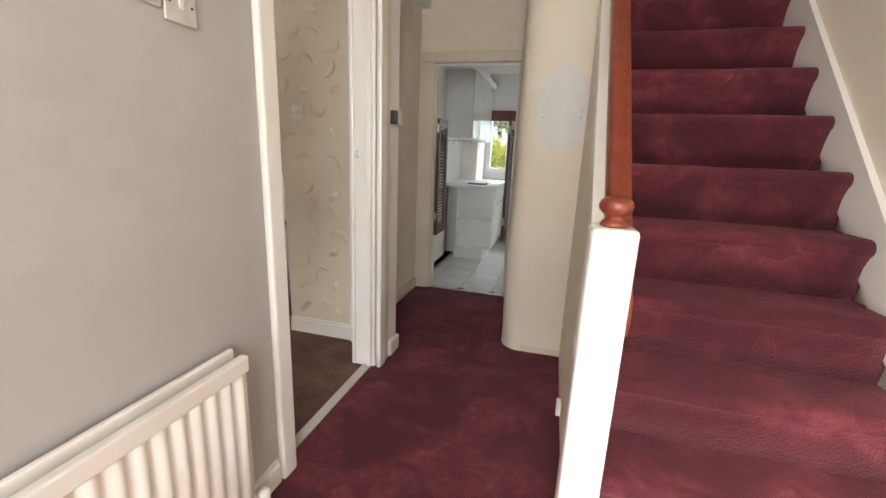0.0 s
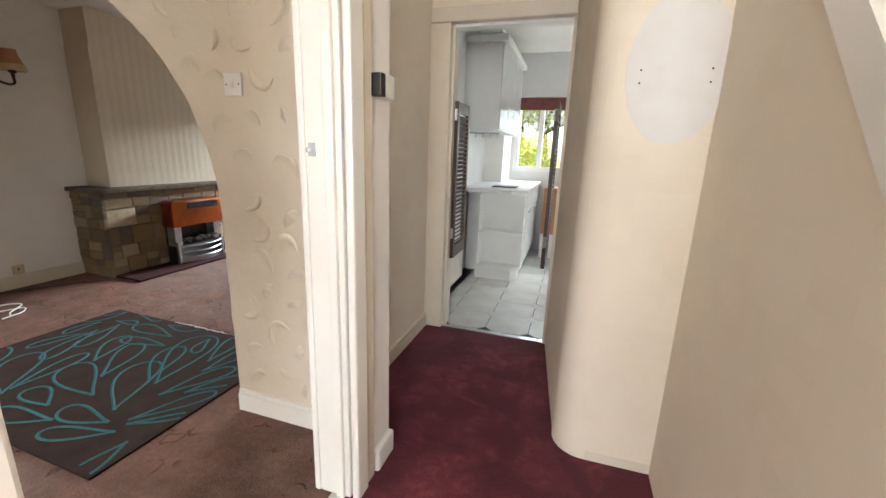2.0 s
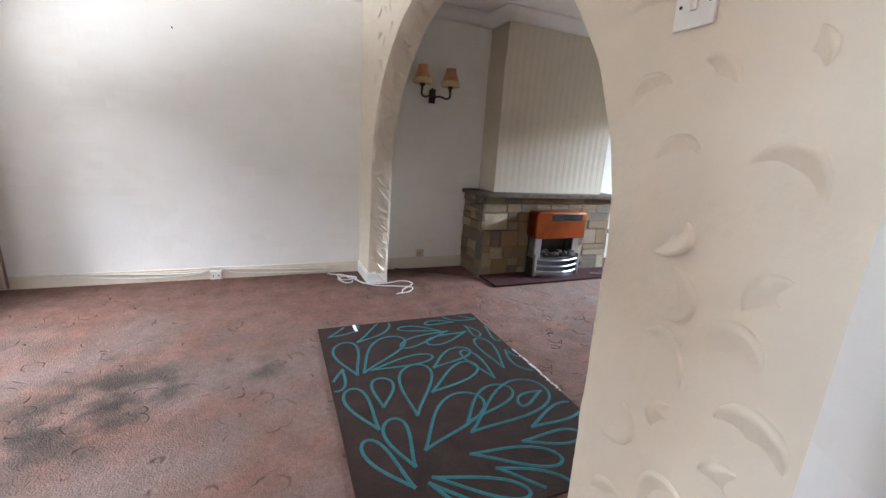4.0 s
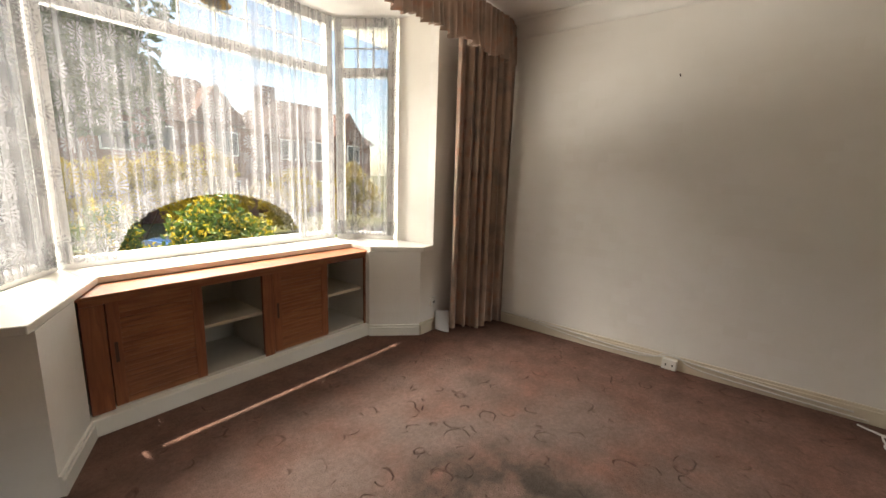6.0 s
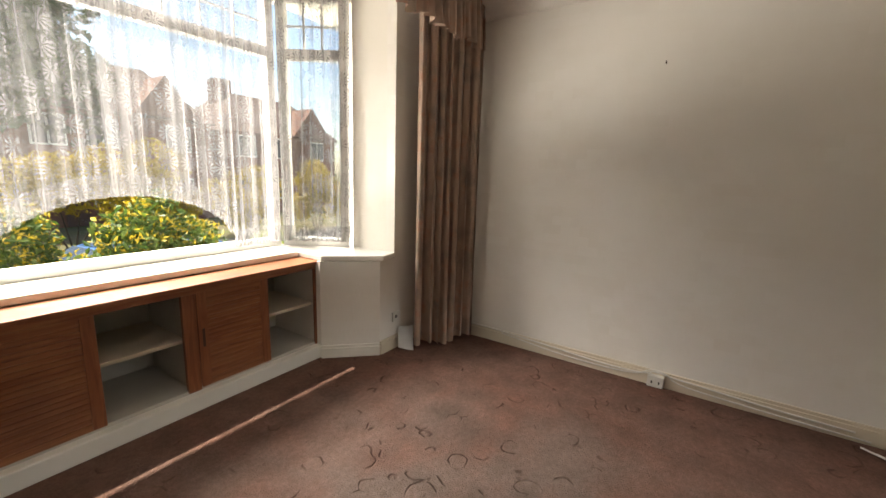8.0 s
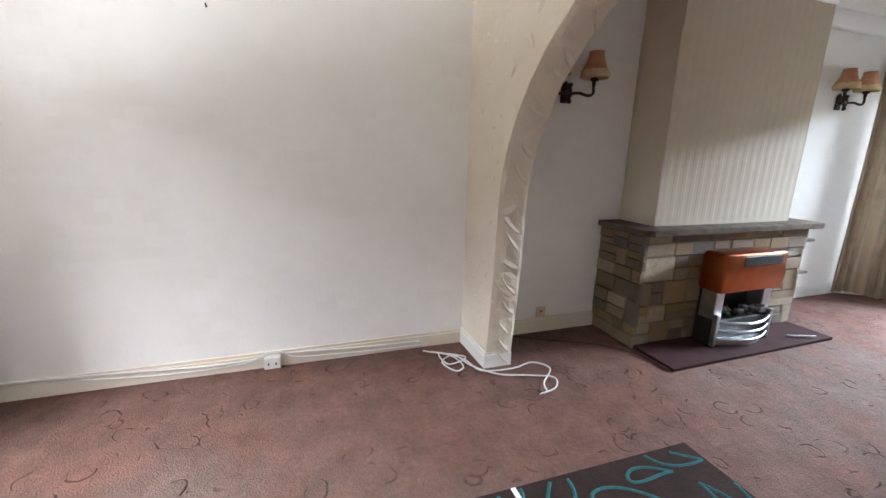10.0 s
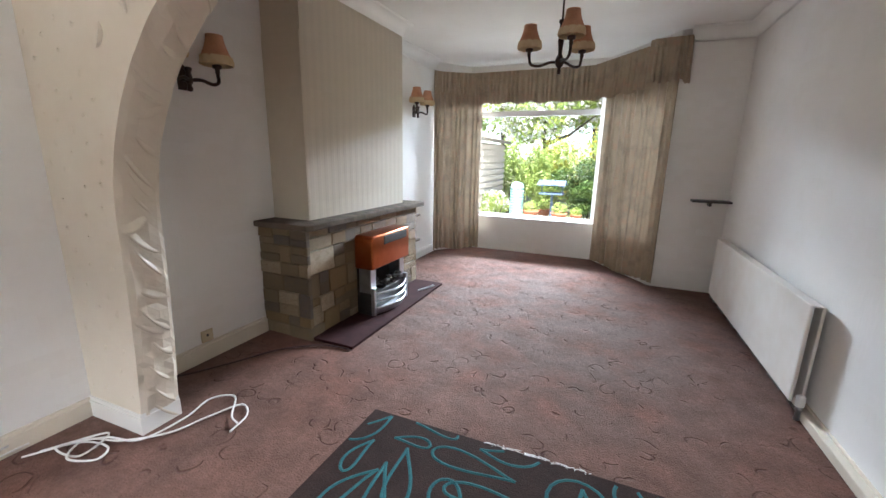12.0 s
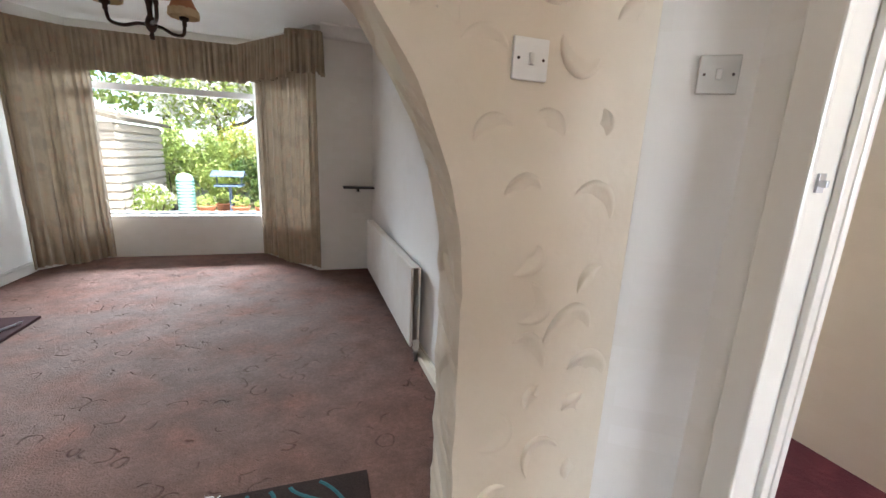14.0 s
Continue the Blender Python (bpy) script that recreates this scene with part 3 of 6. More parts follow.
HALL = Matrix.Translation((-0.051, 2.83, 0)) @ Matrix.Rotation(radians(1.6), 4, "Z") @ Matrix.Translation((-0.068, -2.8735, 0))


def hall_pt(x, y):
    """A plan point of the hall, which stands slightly askew to the lounge."""
    p = HALL @ Vector((x, y, 0))
    return p.x, p.y


# ---- floors ----
fl = structure("floor_lounge", prism([(XP - 0.1, 7.3), (XP - 0.1, -1.15), (-0.67, -1.15), (-0.67, 2.81), (-1.06, 2.87), (-1.1, 7.3)], -0.06, 0.0), M_CARPET,
               "faded pink tooled carpet with grey stains", "carpet")
structure("floor_hall", prism([(-0.64, -0.75), (1.35, -0.75), (1.35, 4.05), (-1.05, 4.05), (-1.05, 2.86), (-0.64, 2.86)], -0.06, 0.006), M_CRIMSON,
          "deep crimson carpet with brushed lighter patches", "carpet")
structure("threshold_strip", box(-0.685, -0.635, 1.70, 2.5, -0.01, 0.012, 0.004), M_GREYBOARD, "worn grey strip between two carpets", "threshold")
structure("floor_kitchen", box(-1.3, 1.6, 4.05, 7.0, -0.06, -0.006), M_GROUT, "grey grout bed under white tiles", "floor")
structure("threshold_kitchen", box(-0.76, -0.04, 4.03, 4.07, -0.01, 0.01, 0.003), M_CHROME, "metal strip at the kitchen doorway", "threshold")

# ---- lounge walls ----
structure("wall_party", box(XP - 0.2, XP, -1.3, 7.4, -0.06, CEIL + 0.1), M_LOUNGE, "off-white papered party wall", "wall")
structure("wall_front_a", box(XP, -3.88, YF - 0.3, YF, 0, CEIL + 0.1), M_LOUNGE, "papered street wall beside the bay", "wall")
structure("wall_front_b", box(-1.46, -0.72, YF - 0.3, YF, 0, CEIL + 0.1), M_LOUNGE, "papered street wall beside the bay", "wall")
WINLINE = [(-1.47, -0.58), (-1.82, -1.02), (-3.56, -1.02), (-3.86, -0.58)]
structure("bay_apron", wall_run(WINLINE, -0.2, -0.5, 0.665), M_LOUNGE, "low wall under the bay window", "wall")
structure("bay_side_a", prism([(-3.88, YF), (-3.735, YF), (-3.46, -0.475), (-3.46, -1.0), (-3.56, -1.0), (-3.88, -0.56)], 0, 0.664), M_LOUNGE, "plastered side of the bay under the sill", "wall")
structure("bay_side_b", prism([(-1.46, YF), (-1.64, -0.15), (-1.80, -0.49), (-1.80, -1.0), (-1.83, -1.0), (-1.46, -0.56)], 0, 0.664), M_LOUNGE, "plastered side of the bay under the sill", "wall")
structure("bay_reveal_a", prism([(-3.86, -0.58), (-3.885, YF), (-4.1, YF - 0.25), (-4.1, -0.75)], 0.66, CEIL + 0.1), M_GLOSS, "white painted reveal of the bay", "wall")
structure("bay_reveal_b", prism([(-1.47, -0.58), (-1.455, YF), (-1.25, YF - 0.25), (-1.25, -0.75)], 0.66, CEIL + 0.1), M_GLOSS, "white painted reveal of the bay", "wall")
structure("window_sill_bay", prism([(-3.895, -0.2), (-3.75, -0.18), (-3.47, -0.47), (-3.47, -0.70), (-1.93, -0.72), (-1.80, -0.46), (-1.62, -0.11), (-1.475, -0.17), (-1.475, -0.59), (-1.82, -1.03), (-3.56, -1.03), (-3.865, -0.59)], 0.667, 0.702, bevel=0.006), M_GLOSS, "white gloss bay window sill", "sill")
# added eave, out of view: its outer edge cuts the sun strip on the carpet
structure("bay_sun_eave", wall_run([(-1.25, -0.5), (-1.72, -1.0), (-3.66, -1.0), (-4.1, -0.5)], -0.215, 2.406, 2.418), M_GLOSS, "unseen eave added over the bay window to trim the sun strip", "wall")
# street edge runs out past the bay window, also to cut off the sun
structure("ceiling_lounge", prism([(XP - 0.1, -1.225), (-0.75, -1.225), (-0.75, 2.8), (-0.95, 2.86), (-1.0, 7.5), (XP - 0.1, 7.5)], CEIL, CEIL + 0.15), M_CEIL, "off-white painted ceiling", "ceiling")
# takes the darkened hall colour, so that it reads as the shaded side
structure("wall_hall_left", box(-0.75, -0.6, -0.75, 1.675, 0, CEIL + 0.1), M_HALL_SHADED, "beige wall between hall and lounge, shade painted into its grey tone", "wall")
structure("wall_door_stub", prism([(-0.917, 2.785), (-0.735, 2.66), (-0.735, 2.535), (-0.6, 2.535), (-0.6, 2.80), (-0.902, 2.80), (-0.902, 2.95), (-0.917, 2.95)], 0, CEIL + 0.1), M_LOUNGE, "short wall beside the lounge doorway", "wall")
structure("wall_door_head", box(-0.88, -0.6, 1.675, 2.535, 2.03, CEIL + 0.1), M_HALL, "wall over the lounge doorway", "wall")
structure("wall_lounge_hall", prism([(right_x(2.882), 2.882), (-1.02, 2.882), hall_pt(-0.9, 4.02), hall_pt(-1.025, 4.14), hall_pt(-1.025, 7.0), (right_x(7.0), 7.0)], 0, CEIL + 0.1), M_LOUNGE, "off-white wall of the back room", "wall")
structure("wall_recess", box(-0.9, -0.893, 2.802, 4.02, 0, 2.51), M_HALL, "beige hall wall beyond the doorway", "wall")

# ---- arch wall with plaster swirls ----
ARCH_X, ARCH_Z, ARCH_A, ARCH_B = -2.765, 0.93, 1.255, 1.08
ARCH_END = -1.03


def arch_wall():
    rng = random.Random(4)
    pts = []
    n = 26
    for k in range(n):
        z = ARCH_Z * k / n
        pts.append((ARCH_X + ARCH_A + 0.01 * (1 - k / n) ** 2, z))
    n2 = 84
    for k in range(n2 + 1):
        a = math.pi * k / n2
        pts.append((ARCH_X + ARCH_A * math.cos(a), ARCH_Z + ARCH_B * math.sin(a)))
    for k in range(n - 1, -1, -1):
        z = ARCH_Z * k / n
        pts.append((ARCH_X - ARCH_A - 0.07 * (1 - k / n) ** 2, z))
    bm = bmesh.new()
    rows = []
    steps = (0.0, 0.025, 0.065, 0.11, 0.15, 0.17)
    for s, d in enumerate(steps):
        row = []
        for i, (x, z) in enumerate(pts):
            dx, dz = x - ARCH_X, max(z - ARCH_Z, 0)
            out = Vector((dx, dz)).normalized()
            lump = noise.noise((i * 0.33 + 40 * d, d * 21, 3)) * 0.012 + noise.noise((i * 0.9, d * 60, 9)) * 0.005
            if s in (0, len(steps) - 1):
                lump = lump * 0.6 + 0.008
            row.append(bm.verts.new((x + out.x * lump, arch_y(x) + d, max(z + out.y * lump, 0))))
        rows.append(row)
    for a, b in zip(rows, rows[1:]):
        for i in range(len(pts) - 1):
            bm.faces.new((a[i], a[i + 1], b[i + 1], b[i]))
    top = CEIL + 0.1
    for row, d in ((rows[0], 0.0), (rows[-1], 0.17)):
        def at(x, z):
            return bm.verts.new((x, arch_y(x) + d, z))
        right = [at(-1.42, 0), at(-1.42, top)]
        bm.faces.new(right + [at(ARCH_END, top), at(ARCH_END, 0)])
        left = [at(XP, top), at(XP, 0)]
        bm.faces.new(row + [left[1], left[0], right[1], right[0]][0:4])
    return bm


arch = structure("wall_arch", arch_wall(), M_PLASTER, "cream plaster arch with swirled relief", "arch")


def crescent(bm, x, z, size, turn, bend, depth, width, y_of, tall=1.5, skew=0.0):
    """One trowel mark: a bent ridge, steep on its outer side, dying away at both ends."""
    n = 14
    rows = []
    for k in range(n + 1):
        s = k / n
        a = bend * (s - 0.5 + skew)
        px, pz = size * math.sin(a), tall * size * (math.cos(a) - 0.4)
        nx, nz = Vector((tall * math.sin(a), math.cos(a))).normalized()
        h = depth * math.sin(math.pi * s) ** 0.7
        w = width * (0.25 + 0.75 * math.sin(math.pi * s))
        row = []
        for o, e in ((0.3 * w, -0.001), (0.08 * w, h), (-0.7 * w, 0.5 * h), (-2.6 * w, -0.001)):
            qx, qz = px + nx * o, pz + nz * o
            wx = x + qx * math.cos(turn) - qz * math.sin(turn)
            wz = z + qx * math.sin(turn) + qz * math.cos(turn)
            row.append(bm.verts.new((wx, y_of(wx) - e, wz)))
        rows.append(row)
    for a, b in zip(rows, rows[1:]):
        for k in range(3):
            bm.faces.new((a[k], b[k], b[k + 1], a[k + 1]))


def plaster_relief():
    rng = random.Random(11)
    bm = bmesh.new()
    spots = []
    tries = 0
    while len(spots) < 190 and tries < 9000:
        tries += 1
        x, z = rng.uniform(-4.40, -1.1), rng.uniform(0.16, 2.36)
        narrow = x < -4.0
        k = 0.05 if narrow else 0.11
        dx, dz = (x - ARCH_X) / (ARCH_A + k), max(z - ARCH_Z, 0) / (ARCH_B + k)
        if dx * dx + dz * dz < 1:
            continue
        if abs(x + 1.37) < 0.1 and abs(z - 1.48) < 0.12:
            continue
        gap = 0.008 if narrow else 0.0145
        if any((x - a) ** 2 + (z - b) ** 2 < gap for a, b in spots):
            continue
        spots.append((x, z))
        lift = rng.choice((0, 0, 0.5, -0.5, 1.57, -1.57, -1.57, 3.1))
        if narrow:
            crescent(bm, x, z, rng.uniform(0.02, 0.032), 1.57 + rng.uniform(-0.5, 0.5), rng.uniform(0.8, 1.8), rng.uniform(0.003, 0.006), rng.uniform(0.008, 0.014), arch_y, rng.uniform(1.2, 2.0))
        else:
            crescent(bm, x, z, rng.uniform(0.042, 0.074), lift + rng.uniform(-0.5, 0.5), rng.uniform(1.4, 3.4), rng.uniform(0.008, 0.017), rng.uniform(0.013, 0.024), arch_y, rng.uniform(1.0, 1.7), rng.uniform(-0.25, 0.25))
    return bm


part("plaster_relief", plaster_relief(), M_PLASTER, arch, smooth=True)


def soffit_relief():
    rng = random.Random(21)
    bm = bmesh.new()
    for k in range(58):
        s = k / 58 + rng.uniform(-0.008, 0.008)
        total = 2 * ARCH_Z + math.pi * 0.5 * (ARCH_A + ARCH_B)
        d = s * total
        if d < ARCH_Z:
            c, out, along = Vector((ARCH_X + ARCH_A + 0.004, 0, d)), Vector((-1, 0, 0)), Vector((0, 0, 1))
        elif d > total - ARCH_Z:
            c, out, along = Vector((ARCH_X - ARCH_A - 0.002 - 0.07 * max(1 - (total - d) / ARCH_Z, 0) ** 2, 0, total - d)), Vector((1, 0, 0)), Vector((0, 0, -1))
        else:
            a = (d - ARCH_Z) / (total - 2 * ARCH_Z) * math.pi
            c = Vector((ARCH_X + ARCH_A * math.cos(a), 0, ARCH_Z + ARCH_B * math.sin(a)))
            out = -Vector((math.cos(a), 0, math.sin(a)))
            along = Vector((-math.sin(a), 0, math.cos(a)))
        c.z = max(c.z, 0.06)
        y0 = arch_y(c.x)
        lean = rng.uniform(0.4, 1.5) * rng.choice((1, 1, 1, -1))
        w, h, span = rng.uniform(0.013, 0.026), rng.uniform(0.013, 0.023), rng.uniform(0.08, 0.14)
        mid = rng.uniform(0.06, 0.11)
        rows = []
        for j in range(8):
            t = j / 7
            yy = min(max(mid + (t - 0.5) * span, 0.004), 0.166)
            p = c + along * lean * (t - 0.5) * span + Vector((0, y0 + yy, 0)) + along * 0.02 * math.sin(3 * t)
            e = h * math.sin(math.pi * t) ** 0.6
            rows.append([bm.verts.new(p + along * w * o + out * (q * e - 0.004)) for o, q in ((-2.4, 0), (-0.6, 0.5), (0.1, 1.0), (0.35, 0))])
        for a2, b2 in zip(rows, rows[1:]):
            for j in range(3):
                bm.faces.new((a2[j], b2[j], b2[j + 1], a2[j + 1]))
    return bm


part("soffit_relief", soffit_relief(), M_PLASTER, arch, smooth=True)

# ---- skirtings ----
def skirting(name, pts, height, mat, depth=0.018):
    bm = wall_run(pts, depth, 0, height - 0.018)
    wall_run(pts, depth * 0.6, height - 0.0175, height, bm)
    return structure(name, bm, mat, "painted wooden skirting board", "skirting")


skirting("baseboard_party_front", [(XP, YF), (XP, 2.64)], 0.095, M_CREAM)
skirting("baseboard_party_alcove", [(XP, 2.86), (XP, 3.72)], 0.11, M_CREAM)
skirting("baseboard_party_back", [(XP, 5.3), (XP, 6.6)], 0.10, M_GLOSS)
skirting("baseboard_arch", [(-1.49, arch_y(-1.49)), (-1.42, arch_y(-1.42)), (ARCH_END, arch_y(ARCH_END)), hall_pt(-0.735, 2.66), hall_pt(-0.735, 2.58)], 0.105, M_GLOSS)
skirting("baseboard_arch_foot", [(XP, arch_y(XP)), (-4.085, arch_y(-4.085)), (-4.09, arch_y(-4.09) + 0.17)], 0.1, M_GLOSS, 0.016)
skirting("baseboard_street", [(-3.735, YF), (-4.44, YF)], 0.095, M_CREAM)
skirting("baseboard_bay", [(-3.46, -0.475), (-3.735, YF)], 0.085, M_GLOSS)
skirting("baseboard_bay_b", [(-1.64, -0.15), (-1.80, -0.49)], 0.085, M_GLOSS)
skirting("baseboard_recess", [(-0.893, 2.80), (-0.893, 4.02)], 0.10, M_CREAM)
skirting("baseboard_back_room", [(right_x(6.2), 6.2), (right_x(3.0), 3.0)], 0.06, M_CREAM)
skirting("baseboard_hall", [(-0.6, -0.7), (-0.6, 1.61)], 0.1, M_GLOSS)


def cove(name, pts):
    """Plain coving under the ceiling, along a plan line with the room to its left."""
    prof = [(0, 0.11), (0.012, 0.112)] + [(0.11 - 0.1 * math.cos(a), 0.11 - 0.1 * math.sin(a)) for a in [radians(15 * k) for k in range(1, 6)]] + [(0.112, 0.012), (0.112, 0)]
    bm = bmesh.new()
    rows = []
    for i, p in enumerate(pts):
        d = Vector((0, 0))
        for a, b in ((i - 1, i), (i, i + 1)):
            if a >= 0 and b < len(pts):
                t = (Vector(pts[b]) - Vector(pts[a])).normalized()
                d += Vector((-t.y, t.x))
        d.normalize()
        rows.append([bm.verts.new((p[0] + d.x * o, p[1] + d.y * o, CEIL - h)) for o, h in prof])
    for a, b in zip(rows, rows[1:]):
        for k in range(len(prof) - 1):
            bm.faces.new((a[k], a[k + 1], b[k + 1], b[k]))
    return structure(name, bm, M_CEIL, "plain plaster coving", "coving", True)


cove("coving_party", [(XP, 6.6), (XP, 5.19), (-4.14, 5.19), (-4.14, 3.88), (XP, 3.88), (XP, 2.85)])
cove("coving_back", [(right_x(2.95), 2.95), (right_x(6.21), 6.21), (-1.75, 6.21)])
cove("coving_party_front", [(XP, 2.64), (XP, YF)])

# ---- chimney breast and fireplace ----
structure("wall_chimney", box(XP, -4.14, 3.88, 5.19, 0.8, CEIL), M_STRIPE, "chimney breast with beige striped paper", "wall")
structure("trim_chimney_side", box(XP + 0.002, -4.142, 3.872, 3.88, 0.8, 2.02), M_STRIPE, "striped paper panel on the chimney side", "wallpaper")


def stone_mesh(k):
    """A unit stone, 1 wide and 1 high, front towards -y: chamfered, corners out of true."""
    rng = random.Random(70 + k)
    me = bpy.data.meshes.new("stone")
    j = lambda a: rng.uniform(-a, a)
    back = [(-0.5, 0, -0.5), (0.5, 0, -0.5), (0.5, 0, 0.5), (-0.5, 0, 0.5)]
    edge = [(x * 0.99 + j(0.012), -0.7, z * 0.985 + j(0.02)) for x, _, z in back]
    front = [(x * (0.95 + j(0.015)) + j(0.012), -0.93 + j(0.07), z * (0.91 + j(0.02)) + j(0.015)) for x, _, z in back]
    mid = (j(0.15), -0.97 + j(0.07), j(0.1))
    vs = back + edge + front + [mid]
    fs = [(a, (a + 1) % 4, 4 + (a + 1) % 4, 4 + a) for a in range(4)] + [(4 + a, 4 + (a + 1) % 4, 8 + (a + 1) % 4, 8 + a) for a in range(4)]
    fs += [(8 + a, 8 + (a + 1) % 4, 12) for a in range(4)]
    me.from_pydata(vs, [], fs)
    me.materials.append(M_STONE)
    return me


fp = thing("fireplace", (-4.25, 4.5, 0), "squared sandstone fireplace with a slate shelf", "fireplace")
part("core", box(XP, -4.07, 3.745, 5.25, 0, 0.775), M_MORTAR, fp, "grey mortar")
shelf_bm = prism([(XP, 3.69), (-4.01, 3.69), (-3.99, 3.74), (-3.99, 5.36), (-4.01, 5.40), (XP, 5.40)], 0.776, 0.816, bevel=0.006)
for v in shelf_bm.verts:
    if v.co.x > -4.1 or v.co.y < 3.8:
        v.co += Vector((noise.noise(v.co * 9), noise.noise(v.co * 11 + Vector((5, 0, 0))), 0)) * 0.012
part("shelf", shelf_bm, M_SLATE, fp, "dark slate shelf slab")
for z0 in (0.40, 0.66):
    part("ledge", box(-4.30, -4.06, 5.25, 5.42, z0, z0 + 0.022, 0.004), M_SLATE, fp, "short slate ledge")

STONES = [stone_mesh(k) for k in range(7)]


def lay_stones(u0, u1, z0, z1, where, rng, skip=None):
    """Lays rows of squared stones, some two rows high, between u0 and u1; where(u, z) gives the place and turn."""
    z = z0
    row = 0
    taken = []
    while z < z1 - 0.02:
        h = min(rng.choice((0.07, 0.09, 0.12, 0.15, 0.17)), z1 - z)
        if z1 - z - h < 0.04:
            h = z1 - z
        u = u0
        while u < u1 - 0.01:
            w = min(rng.uniform(0.09, 0.28), u1 - u)
            if u1 - u - w < 0.06:
                w = u1 - u
            pieces = [(u, w, z, h)]
            if h > 0.11 and w > 0.1 and rng.random() < 0.55:
                q = rng.uniform(0.4, 0.6)
                pieces = [(u, w, z, h * q), (u, w, z + h * q, h * (1 - q))]
            for a, b, c, d in pieces:
                if skip and skip(a + b / 2, c + d / 2):
                    continue
                ob = new("stone", rng.choice(STONES))
                ob.parent = fp
                p, turn = where(a + b / 2, c + d / 2)
                ob.matrix_basis = Matrix.Translation(p - fp.location) @ turn @ Matrix.Diagonal((b - 0.004, rng.uniform(0.026, 0.038), d - 0.004, 1))
            u += w
        z += h
        row += 1


rs = random.Random(5)
lay_stones(3.725, 5.27, 0.0, 0.772, lambda u, z: (Vector((-4.07, u, z)), Matrix.Rotation(radians(90), 4, "Z")), rs)
lay_stones(XP + 0.0, -4.035, 0.0, 0.772, lambda u, z: (Vector((u, 3.745, z)), Matrix.Identity(4)), rs)
lay_stones(XP + 0.0, -4.035, 0.0, 0.772, lambda u, z: (Vector((u, 5.25, z)), Matrix.Rotation(radians(180), 4, "Z")), rs)

hearth = tagged(part("hearth", prism([(-4.05, 3.735), (-3.715, 3.735), (-3.735, 5.27), (-4.05, 5.27)], 0.0, 0.022, bevel=0.004), M_HEARTH), "dark red polished hearth slab before the fireplace", "hearth")


def gas_fire():
    g = thing("gas_fire", (-3.95, 4.5, 0.022), "copper-coloured gas fire with chrome bars and black grate", "gas fire")
    y0, y1 = 4.22, 4.80
    bm = slab([(y0, 0.40), (y1, 0.40), (y1, 0.64), (y1 - 0.02, 0.665), (y0 + 0.02, 0.665), (y0, 0.64)], "x", -4.03, -3.86)
    bmesh.ops.bevel(bm, geom=bm.edges[:], offset=0.014, segments=3, affect="EDGES", profile=0.5)
    hood = part("hood", bm, M_COPPER, g, "copper enamel hood", True)
    part("grille", box(-3.88, -3.856, y0 + 0.16, y1 - 0.05, 0.575, 0.648, 0.008), M_BLACK, hood, "black outlet grille")
    for k in range(5):
        part("grille_slat", box(-3.858, -3.852, y0 + 0.17, y1 - 0.06, 0.583 + 0.013 * k, 0.588 + 0.013 * k), M_BLACK, hood)
    part("badge", lathe([(0.0, 0), (0.014, 0.001), (0.012, 0.006), (0, 0.007)], (0, 0, 0), 8), M_BLACK, hood).matrix_basis = Matrix.Translation(Vector((-3.862, 4.55, 0.47)) - Vector((-3.95, 4.5, 0.022))) @ Matrix.Rotation(radians(90), 4, "Y") @ Matrix.Diagonal((1.5, 0.9, 1, 1))
    part("back_panel", box(-4.03, -4.01, y0 + 0.03, y1 - 0.03, 0.02, 0.40), M_BLACK, g, "black back panel")
    for y in (y0 + 0.025, y1 - 0.1):
        part("side_column", box(-4.01, -3.90, y, y + 0.075, 0.20, 0.40, 0.006), M_CHROME, g, "brushed steel column")
    part("firebox", box(-4.01, -3.89, y0 + 0.02, y1 - 0.02, 0.022, 0.20, 0.006), M_BLACK, g, "black base box")
    rng = random.Random(3)
    for k in range(16):
        bm = bmesh.new()
        bmesh.ops.create_icosphere(bm, subdivisions=1, radius=1)
        c = Vector((rng.uniform(-3.97, -3.9), y0 + 0.13 + 0.38 * (k + 0.5) / 16, 0.215 + rng.uniform(0, 0.05)))
        for v in bm.verts:
            v.co = c + Vector((v.co.x * 0.03, v.co.y * 0.03, v.co.z * 0.022)) * (1 + 0.3 * noise.noise(v.co * 2 + c * 9))
        part("coal", bm, M_COAL, g)
    for y in (y0 + 0.02, y1 - 0.045):
        part("post", box(-3.90, -3.865, y, y + 0.028, 0.022, 0.245, 0.006), M_CHROME, g, "steel front post")
    for z in (0.075, 0.135, 0.195):
        arc = [(-3.885 + 0.085 * math.sin(math.pi * s / 14), y0 + 0.035 + (y1 - y0 - 0.06) * s / 14, z) for s in range(15)]
        part("bar", tube(arc, 0.0095, 8), M_CHROME, g, "bowed chrome bar", True)
    part("ash_pan", prism([(-3.9, y0 + 0.04)] + [(-3.89 + 0.07 * math.sin(math.pi * s / 10), y0 + 0.04 + (y1 - y0 - 0.08) * s / 10) for s in range(11)] + [(-3.9, y1 - 0.04)], 0.022, 0.06), M_CHROME, g, "curved steel ash pan")
    part("knob", box(-3.93, -3.88, y1 - 0.02, y1 + 0.03, 0.1, 0.15, 0.01), M_BLACK, g, "black control knob")
    part("poker", tube([(-3.83, 4.92, 0.035), (-3.76, 5.12, 0.035)], 0.007, 6), M_CHROME, g)
    return g


gas_fire()

